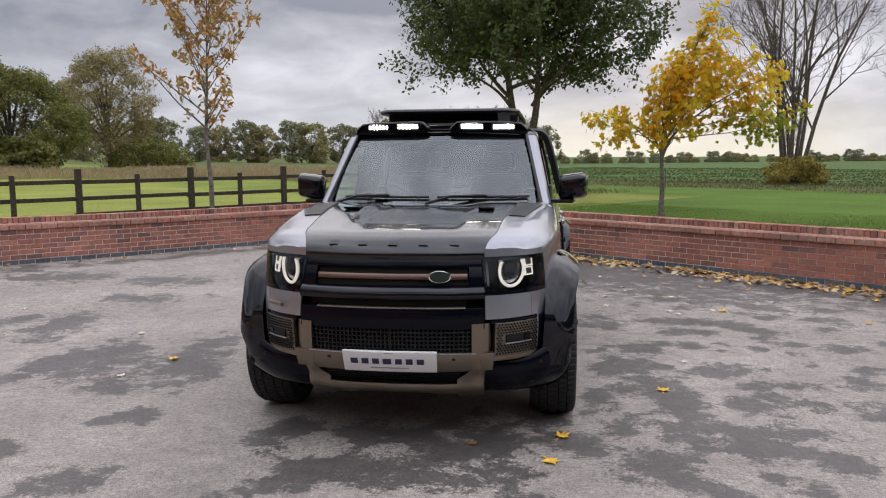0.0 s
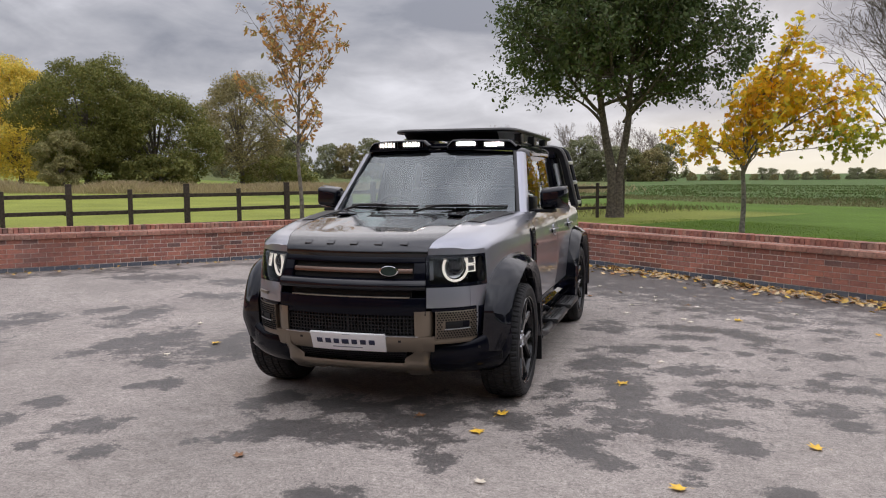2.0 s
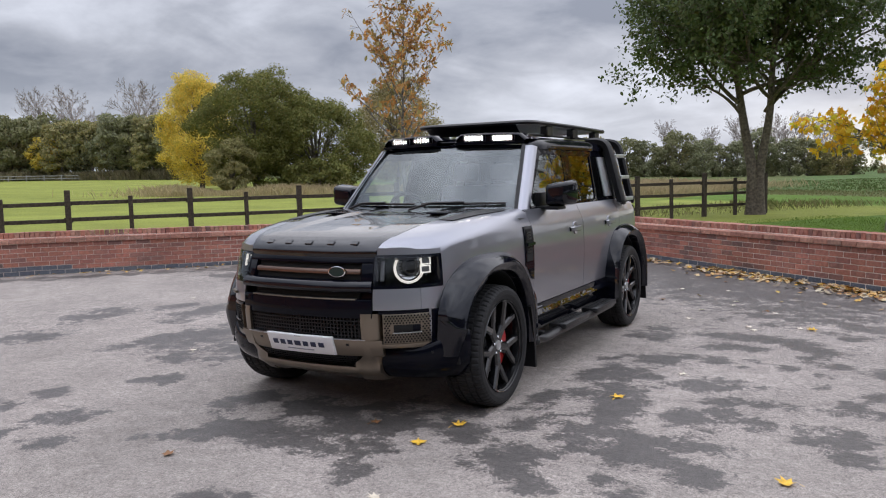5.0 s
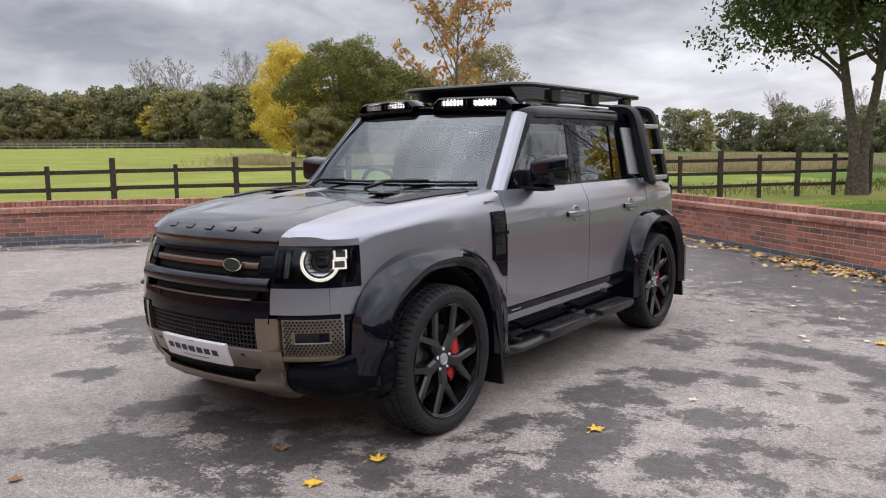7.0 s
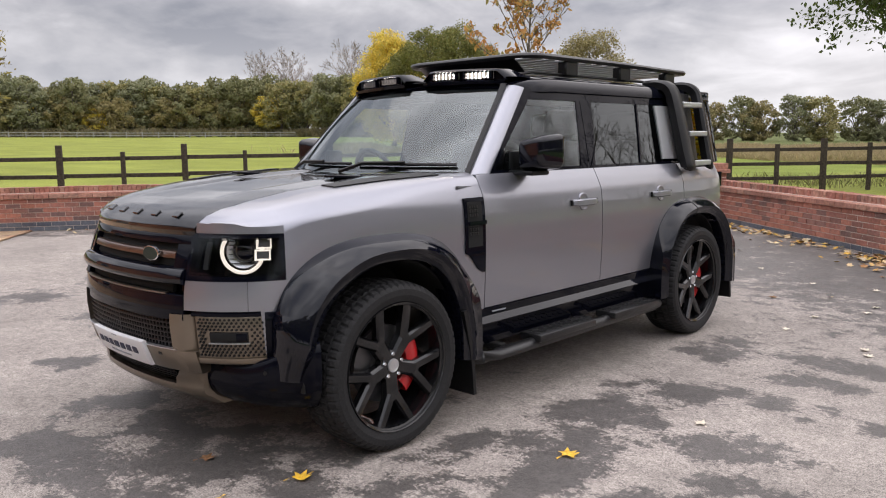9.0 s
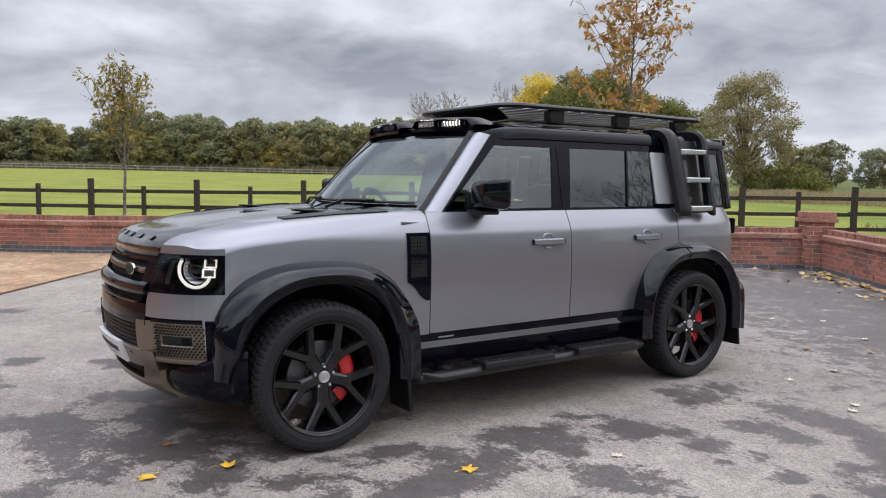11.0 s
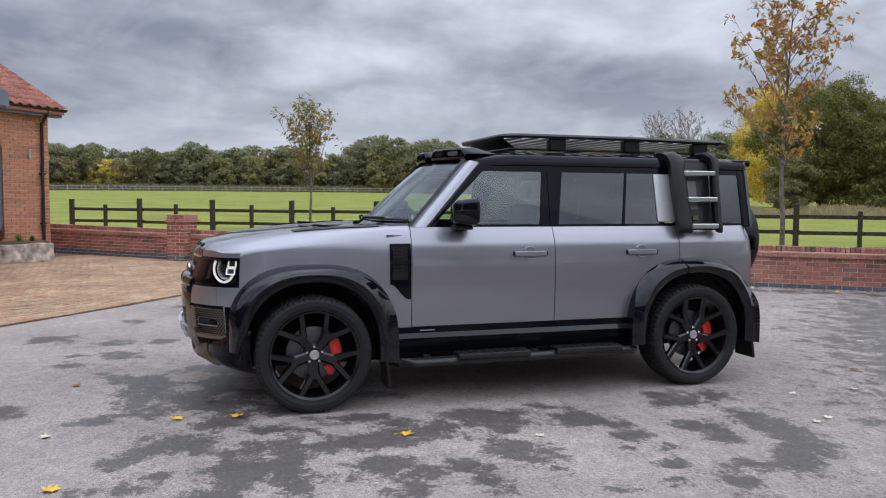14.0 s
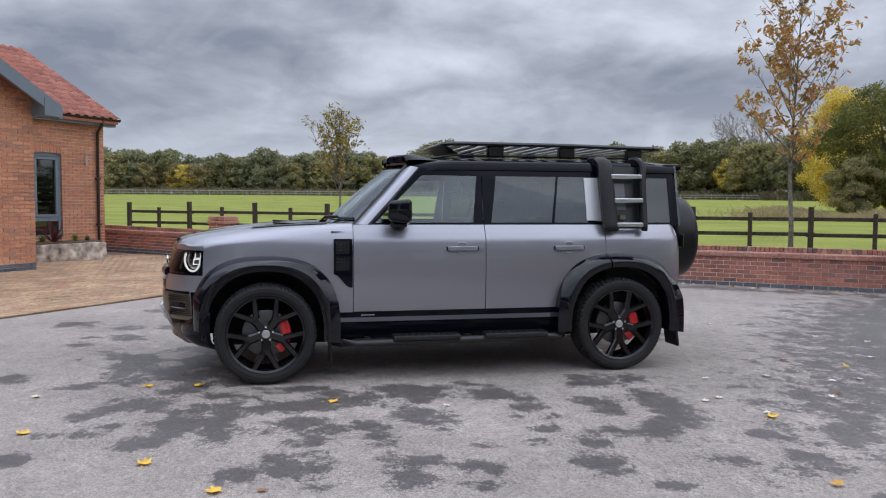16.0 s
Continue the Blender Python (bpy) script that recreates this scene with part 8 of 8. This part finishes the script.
    for lo, hi in (((W0, BACK - 0.13, WZ0), (W0 + 0.07, BACK - 0.05, WZ1)), ((W1 - 0.07, BACK - 0.13, WZ0), (W1, BACK - 0.05, WZ1)), ((W0, BACK - 0.13, WZ1 - 0.10), (W1, BACK - 0.05, WZ1)),
                   ((W0, BACK - 0.13, 1.00), (W1, BACK - 0.04, 1.09)), ((W0, BACK - 0.13, WZ0), (W1, BACK - 0.05, WZ0 + 0.07))):
        add_box(bm, lo, hi, 0.006)
    part("window_frame", bm, "slate_paint", win, "slate-grey window frame")
    bm = bmesh.new()
    for lo, hi in (((W0 + 0.075, BACK - 0.12, 1.095), (W0 + 0.135, BACK - 0.035, WZ1 - 0.105)), ((W1 - 0.135, BACK - 0.12, 1.095), (W1 - 0.075, BACK - 0.035, WZ1 - 0.105)),
                   ((W0 + 0.075, BACK - 0.12, WZ1 - 0.165), (W1 - 0.075, BACK - 0.035, WZ1 - 0.105)), ((W0 + 0.075, BACK - 0.12, 1.095), (W1 - 0.075, BACK - 0.03, 1.155))):
        add_box(bm, lo, hi, 0.006)
    part("sash", bm, "slate_paint", win, "slate-grey opening sash")
    for z0, z1 in ((1.15, WZ1 - 0.16), (WZ0 + 0.07, 1.0)):
        bm = bmesh.new()
        add_box(bm, (W0 + 0.07, BACK - 0.095, z0), (W1 - 0.07, BACK - 0.085, z1))
        part("pane", bm, "privacy_pane", win, "dark window pane")
    bm = bmesh.new()
    n = 9
    for k in range(n):
        x = W0 - 0.03 + (W1 - W0 + 0.06) * k / n
        t = (k + 0.5) / n * 2 - 1
        add_box(bm, (x + 0.004, BACK - 0.09, WZ1 + 0.03 * (1 - t * t) - 0.03), (x + 0.068, BACK + 0.006, WZ1 + 0.03 * (1 - t * t) + 0.17), 0.003)
    part("brick_arch", bm, "hbrick", house, "shallow brick arch over the window")
    # backing wall whose dark colour carries the shade of the room inside
    bm = bmesh.new()
    add_box(bm, (W0 - 0.6, BACK - 2.2, 0.2), (W1 + 0.9, BACK - 2.1, 2.8))
    part("room_wall", bm, "room_shade", house, "dark wall coloured as the room's shade behind the window")
    # main roof deck, eaves, gutter
    ridge_y = -5.1
    bm = bmesh.new()
    y0, z0 = BACK + 0.28, EAVE + 0.02
    zr = z0 + (y0 - ridge_y) * PITCH
    for x0, x1, yy in ((-3.62, 15.2, y0),):
        P = [(x0, yy, z0), (x1, yy, z0), (x1, ridge_y, zr), (x0, ridge_y, zr), (x0, 2 * ridge_y - yy, z0), (x1, 2 * ridge_y - yy, z0)]
        v = [bm.verts.new(p) for p in P] + [bm.verts.new((p[0], p[1], p[2] - 0.12)) for p in P]
        for f in ((0, 1, 2, 3), (3, 2, 5, 4), (9, 8, 7, 6), (10, 11, 8, 9), (0, 6, 7, 1), (4, 5, 11, 10), (0, 3, 9, 6), (3, 4, 10, 9), (1, 7, 8, 2), (2, 8, 11, 5)):
            bm.faces.new([v[i] for i in f])
    roof = part("roof", bm, "tile", house, "red clay pantile roof")
    # gable roof over the projecting bay
    bm = bmesh.new()
    xa, xb, yf = -0.33, 7.13, 0.34
    xm = 3.4
    zg = EAVE - 0.33 * PITCH + 0.10
    ztop = zg + (xm - xa) * PITCH
    P = [(xa, yf, zg), (xm, yf, ztop), (xb, yf, zg), (xa, -6.0, zg), (xm, -6.0, ztop), (xb, -6.0, zg)]
    v = [bm.verts.new(p) for p in P] + [bm.verts.new((p[0], p[1], p[2] - 0.14)) for p in P]
    for f in ((0, 1, 4, 3), (1, 2, 5, 4), (9, 10, 7, 6), (10, 11, 8, 7), (0, 6, 7, 1), (1, 7, 8, 2), (0, 3, 9, 6), (2, 8, 11, 5)):
        bm.faces.new([v[i] for i in f])
    part("bay_roof", bm, "tile", house, "red clay pantile roof of the bay")
    # bargeboards and boxed eave end
    for sx in (0, 1):
        bm = bmesh.new()
        x0, x1 = (xa - 0.02, xm) if sx == 0 else (xb + 0.02, xm)
        pr = [Vector((x0, yf + 0.035, zg - 0.03)), Vector((x1, yf + 0.035, ztop - 0.03 + 0.0))]
        q = []
        for p in pr:
            q += [bm.verts.new(p + Vector((0, dy, dz))) for dy, dz in ((0, 0), (0, -0.27), (-0.06, -0.27), (-0.06, 0))]
        for k in range(4):
            bm.faces.new((q[k], q[(k + 1) % 4], q[4 + (k + 1) % 4], q[4 + k]))
        bm.faces.new(q[:4]), bm.faces.new(q[4:][::-1])
        bmesh.ops.recalc_face_normals(bm, faces=bm.faces[:])
        part("bargeboard", bm, "slate_paint", house, "slate-grey bargeboard")
    bm = bmesh.new()
    v = [bm.verts.new((x, y, z)) for y in (-0.15, yf + 0.045) for x, z in ((xa - 0.03, zg - 0.25), (0.03, zg - 0.25), (0.03, zg + 0.10), (xa - 0.03, zg - 0.08))]
    for f in ((0, 1, 2, 3), (7, 6, 5, 4), (0, 4, 5, 1), (1, 5, 6, 2), (2, 6, 7, 3), (3, 7, 4, 0)):
        bm.faces.new([v[i] for i in f])
    bmesh.ops.recalc_face_normals(bm, faces=bm.faces[:])
    part("eave_box", bm, "slate_paint", house, "slate-grey boxed eave")
    bm = bmesh.new()
    add_box(bm, (-3.63, BACK + 0.16, EAVE - 0.16), (0.2, BACK + 0.20, EAVE + 0.02), 0.003)
    add_box(bm, (-3.63, BACK - 0.02, EAVE - 0.16), (0.2, BACK + 0.16, EAVE - 0.14), 0.003)
    part("fascia", bm, "slate_paint", house, "slate-grey fascia and soffit")
    P = [[Vector((x, BACK + 0.26 + 0.055 * math.cos(a), EAVE + 0.02 + 0.055 * math.sin(a))) for a in [math.pi + math.pi * k / 8 for k in range(9)]] for x in (-3.68, -2, 0.2)]
    part("gutter", sheet(P, 0.006), "gutter", house, "dark brown gutter", 60)
    part("downpipe", car_tube([(-3.18, BACK + 0.26, EAVE - 0.03), (-3.18, BACK + 0.25, EAVE - 0.12), (-3.20, BACK + 0.06, EAVE - 0.32), (-3.20, BACK + 0.05, 2.0), (-3.20, BACK + 0.05, hz(-3.2, BACK))], 0.034, 10), "gutter", house, "dark brown downpipe", 60)
    for z in (0.9, 2.0):
        bm = bmesh.new()
        add_box(bm, (-3.26, BACK, z - 0.02), (-3.14, BACK + 0.09, z + 0.02), 0.004)
        part("pipe_bracket", bm, "gutter", house)
    lm = part("wall_lamp", lathe([(-0.11, 0.0005), (-0.11, 0.028), (0.11, 0.028), (0.11, 0.0005)], 14), "silver", house, "small steel up-and-down wall lamp", 40)
    lm.matrix_basis = Matrix.Translation((-2.86, BACK + 0.06, 2.42)) @ Matrix.Rotation(radians(90), 4, "Y")
    # pantiles
    L = math.hypot(1, PITCH)
    prof = [(0.0, 0.012), (0.03, 0.034), (0.07, 0.042), (0.11, 0.030), (0.15, 0.008), (0.19, 0.0), (0.235, 0.010)]
    mesh_v = []
    for yy in (0.0, 0.34):
        for x, z in prof:
            mesh_v.append((x, -yy / L, z + yy / L * PITCH + (0.018 if yy == 0 else 0.0)))
    k = len(prof)
    for x, z in prof:
        mesh_v.append((x, 0.0, z + 0.002))
    mesh_f = [(i, i + 1, k + i + 1, k + i) for i in range(k - 1)] + [(i + 2 * k, i + 2 * k + 1, i + 1, i) for i in range(k - 1)]
    tile_me = mesh_from("pantile", mesh_v, mesh_f)
    tile_me.materials.append(M["tile"])
    tile_me.shade_smooth()
    jt = Joined()
    gauge = 0.285
    rows = int((y0 - ridge_y) * L / gauge) + 1
    singles = 0
    for r in range(rows):
        d = r * gauge / L
        for c in range(26):
            x = -3.66 + 0.232 * c
            y, z = y0 + 0.05 - d, z0 + 0.012 + (d - 0.05) * PITCH
            if y < ridge_y or x > 2.3:
                continue
            m = Matrix.Translation((x, y, z + rnd.uniform(-0.003, 0.004)))
            if singles < 300 and c < 19:
                ob = part_mesh("tile", tile_me, None, roof)
                ob.matrix_basis = m
                singles += 1
            else:
                jt.poly([m @ Vector(p) for p in mesh_v], mesh_f)
    jt.link("tile_rows", "tile_i", roof)


M["privacy_pane"] = glass_material("house_window_glass", (0.35, 0.38, 0.38), spec=0.10)
M["room_shade"] = plain("dim_room_paint", (0.06, 0.055, 0.05), 0.9)
build_house()

# stone trough with plants under the window
tr = thing("stone_trough", "old lichened stone trough planted with a purple cordyline", "planter", at=HOUSE @ Matrix.Translation((-1.78, -1.56, hz(-1.8, -1.56) - 0.01)) @ Matrix.Rotation(radians(-3), 4, "Z"))
bm = bmesh.new()
add_box(bm, (-0.98, -0.30, 0.0), (0.98, 0.32, 0.42), 0.03, seg=2)
bmesh.ops.subdivide_edges(bm, edges=bm.edges[:], cuts=4, use_grid_fill=True)
for v in bm.verts:
    n_ = noise.noise_vector(v.co * 2.3) * 0.05 + noise.noise_vector(v.co * 7.0) * 0.02
    v.co += Vector((n_.x, n_.y, n_.z * (0.3 if v.co.z < 0.05 else 1)))
part("trough", bm, "stone", tr, "rough pale lichened stone", 50)
bm = bmesh.new()
add_box(bm, (-0.9, -0.24, 0.36), (0.9, 0.26, 0.455), 0.02)
part("soil", bm, "soil", tr, "dark planting soil")


def sword_plant(n, length, width, seed, mat, x, y, z, spread=1.0, name="cordyline", label="purple sword-leaved cordyline"):
    rnd = random.Random(seed)
    V, F = [], []
    for _ in range(n):
        a, e = rnd.uniform(0, 6.28), rnd.uniform(0.15, 1.15) * spread
        d = Vector((math.cos(a) * math.sin(e), math.sin(a) * math.sin(e), math.cos(e)))
        u = Vector((-math.sin(a), math.cos(a), 0)) * width
        l = length * rnd.uniform(0.7, 1.1)
        k = len(V)
        for t, w in ((0, 0.5), (0.35, 1.0), (0.7, 0.7), (1.0, 0.05)):
            c = Vector((x, y, z)) + d * (l * t) - Vector((0, 0, 0.35 * l * t * t * math.sin(e)))
            V += [tuple(c - u * w), tuple(c + u * w)]
        F += [(k + 2 * i, k + 2 * i + 1, k + 2 * i + 3, k + 2 * i + 2) for i in range(3)]
    return part_mesh(name, mesh_from(name, V, F), mat, tr, label)


sword_plant(46, 0.62, 0.016, 1, "spike", 0.18, 0.0, 0.44)
for k, xx in enumerate((0.72, -0.35, 0.45)):
    sword_plant(70, 0.20, 0.010, 5 + k, "grass", xx, 0.02, 0.44, 1.2, "fern_clump", "small bright green fern clump")
sword_plant(40, 0.16, 0.016, 11, "leaf_dark", -0.66, 0.02, 0.44, 1.3, "sedum_clump", "small dark foliage clump")


# ---- block-paved drive ----
def build_pavers():
    drive = thing("paved_drive", "buff and brown block-paved drive before the house", "paving", kind="structure", at=HOUSE)
    bed_v, bed_f = [], []
    xs, ys = [-8.42 + 16.41 * k / 17 for k in range(18)], [BACK - 0.05, -1.0, 0.0, 1.0, 2.0, 3.0, 4.0, 4.69]
    for y in ys:
        for x in xs:
            bed_v.append((x, y, hz(x, y) + 0.012))
    n = len(xs)
    bed_f = [(j * n + i, j * n + i + 1, (j + 1) * n + i + 1, (j + 1) * n + i) for j in range(len(ys) - 1) for i in range(n - 1)]
    part_mesh("sand_joints", mesh_from("sand_joints", bed_v, bed_f), "soil", drive, "dark sanded joints")
    j = Joined()
    rnd = random.Random(12)
    singles = 0
    me = with_material(piece_mesh("paver_block", (0, 0, -0.03), (0.195, 0.095, 0.012), 0.005), "paver")
    r, y = 0, 4.58
    while y > BACK:
        x, wide = -8.42, 0.095 if r % 2 else 0.195
        while x < 7.98:
            wide = min(wide, 7.985 - x)
            if not (x > -0.1 and y < 0.02):
                m = Matrix.Translation((x, y, hz(x + 0.1, y) + 0.012 + rnd.uniform(-0.0015, 0.0025)))
                if singles < 300 and r > 0 and -3.6 < x < 0.8 and wide == 0.195:
                    ob = part_mesh("paver", me, None, drive)
                    ob.matrix_basis = m
                    singles += 1
                else:
                    j.box(m, (0, 0, -0.02), (wide, 0.095, 0.012))
            x, wide = x + wide + 0.005, 0.195
        y -= 0.1
        r += 1
    j.link("paver_rows", "paver_i", drive)


build_pavers()


# ---- fallen leaves ----
def leaf_mesh(name, size, seed, shape="lobed", curl=0.25):
    rnd = random.Random(seed)
    pts = LEAF_SHAPES[shape]
    bm = bmesh.new()
    c = bm.verts.new((0, size * 0.45, 0.004))
    ring = [bm.verts.new((x * size, y * size, 0.003 + curl * size * (abs(x) + abs(y - 0.5)) * rnd.uniform(0.2, 0.9))) for x, y in pts]
    for i in range(len(ring)):
        bm.faces.new((c, ring[i], ring[(i + 1) % len(ring)]))
    s = bm.verts.new((rnd.uniform(-0.1, 0.1) * size, -0.35 * size, 0.004))
    w = bm.verts.new((rnd.uniform(-0.1, 0.1) * size + 0.004, -0.35 * size, 0.004))
    bm.faces.new((ring[0], s, w))
    me = bpy.data.meshes.new(name)
    bm.to_mesh(me)
    bm.free()
    return me


M["leaf_gold_fallen"] = plain("fallen_gold_leaf", (0.78, 0.47, 0.05), 0.6, grain=0.3, scale=30)
M["leaf_brown_fallen"] = plain("fallen_brown_leaf", (0.26, 0.13, 0.06), 0.7, grain=0.3, scale=30)
M["leaf_pale_fallen"] = plain("fallen_pale_leaf", (0.62, 0.55, 0.44), 0.7, grain=0.25, scale=30)
KINDS = {"y": ("leaf_gold_fallen", "golden yellow fallen maple leaf on the tarmac", 0.095), "b": ("leaf_brown_fallen", "curled brown fallen leaf on the tarmac", 0.075),
         "p": ("leaf_pale_fallen", "pale dried fallen leaf on the tarmac", 0.07), "r": ("leaf_brown_fallen", "reddish brown fallen leaf on the tarmac", 0.06)}
LEAVES = {}


def fallen(x, y, kind):
    mt, label, size = KINDS[kind]
    v = int((x * 7 + y * 13) * 10) % 3
    if (kind, v) not in LEAVES:
        me = leaf_mesh("fallen_leaf", size, 40 + v, "lobed", 0.22 + 0.12 * v)
        me.materials.append(M[mt])
        LEAVES[kind, v] = me
    ob = tagged(new("fallen_leaf", LEAVES[kind, v]), label, "leaf", "fallen leaves on the tarmac")
    ob.matrix_basis = Matrix.Translation((x, y, yard_z(x, y) + 0.002)) @ Matrix.Rotation(x * 11 + y * 5, 4, "Z")


for x, y in ((1.62, -1.08), (0.84, -2.37), (0.91, -2.07), (-2.17, -0.62), (4.36, 2.66), (-6.47, 5.0), (2.09, -2.97), (2.65, 1.82), (2.84, -2.16), (3.32, -1.71)):
    fallen(x, y, "y")
for x, y in ((0.41, -2.23), (2.10, 2.75), (0.95, 3.17), (1.38, 4.97), (-0.35, -3.2)):
    fallen(x, y, "b")
for x, y in ((-2.82, 0.19), (-2.27, -1.16), (-4.72, 1.15), (2.09, 1.77), (2.50, 1.87), (3.24, 2.45), (1.71, 3.32), (1.92, -0.27), (0.21, 4.69), (0.92, 4.09), (1.49, 4.10), (1.49, 2.06), (1.74, 3.08), (2.15, 1.62), (1.09, -3.14),
             (-0.16, 4.38), (-1.27, 3.72), (1.45, 2.63), (2.21, 2.63)):
    fallen(x, y, "p")
fallen(3.32, -1.50, "r")


def litter():
    """Drifts of leaves along the foot of the walls."""
    rnd = random.Random(8)
    V, F = [], []

    def drop(a, b, size):
        p = from_ab(a, b)
        k = len(V)
        pts = LEAF_SHAPES["lobed"]
        t, ti, tj = rnd.uniform(0, 6.28), rnd.uniform(-0.5, 0.5), rnd.uniform(-0.5, 0.5)
        z = yard_z(p.x, p.y) + 0.012 + rnd.random() * 0.02
        for x, y in pts:
            u, v = (x * math.cos(t) - (y - 0.5) * math.sin(t)) * size, (x * math.sin(t) + (y - 0.5) * math.cos(t)) * size
            V.append((p.x + u, p.y + v, max(yard_z(p.x, p.y) + 0.004, z + u * ti + v * tj)))
        F.append(tuple(range(k, k + len(pts))))
    for c, w, n in ((2.2, 1.0, 60), (3.6, 0.5, 40), (5.3, 0.9, 230), (6.2, 0.6, 150), (7.4, 0.7, 190), (8.3, 0.8, 150), (9.5, 1.5, 160), (1.0, 0.8, 50)):
        for _ in range(n):
            drop(c + rnd.gauss(0, w * 0.42), 0.05 + abs(rnd.gauss(0, 0.24)), rnd.uniform(0.05, 0.10))
    for _ in range(90):
        drop(rnd.uniform(0.5, 12), 0.1 + abs(rnd.gauss(0, 0.7)), rnd.uniform(0.04, 0.08))
    for _ in range(110):
        drop(0.05 + abs(rnd.gauss(0, 0.14)), rnd.uniform(0.3, 11), rnd.uniform(0.04, 0.08))
    ob = part_mesh("leaf_litter", mesh_from("leaf_litter", V, F), "fallen_i")
    tagged(ob, "drift of yellow and brown leaves along the wall foot", "leaves", kind="stuff")


litter()
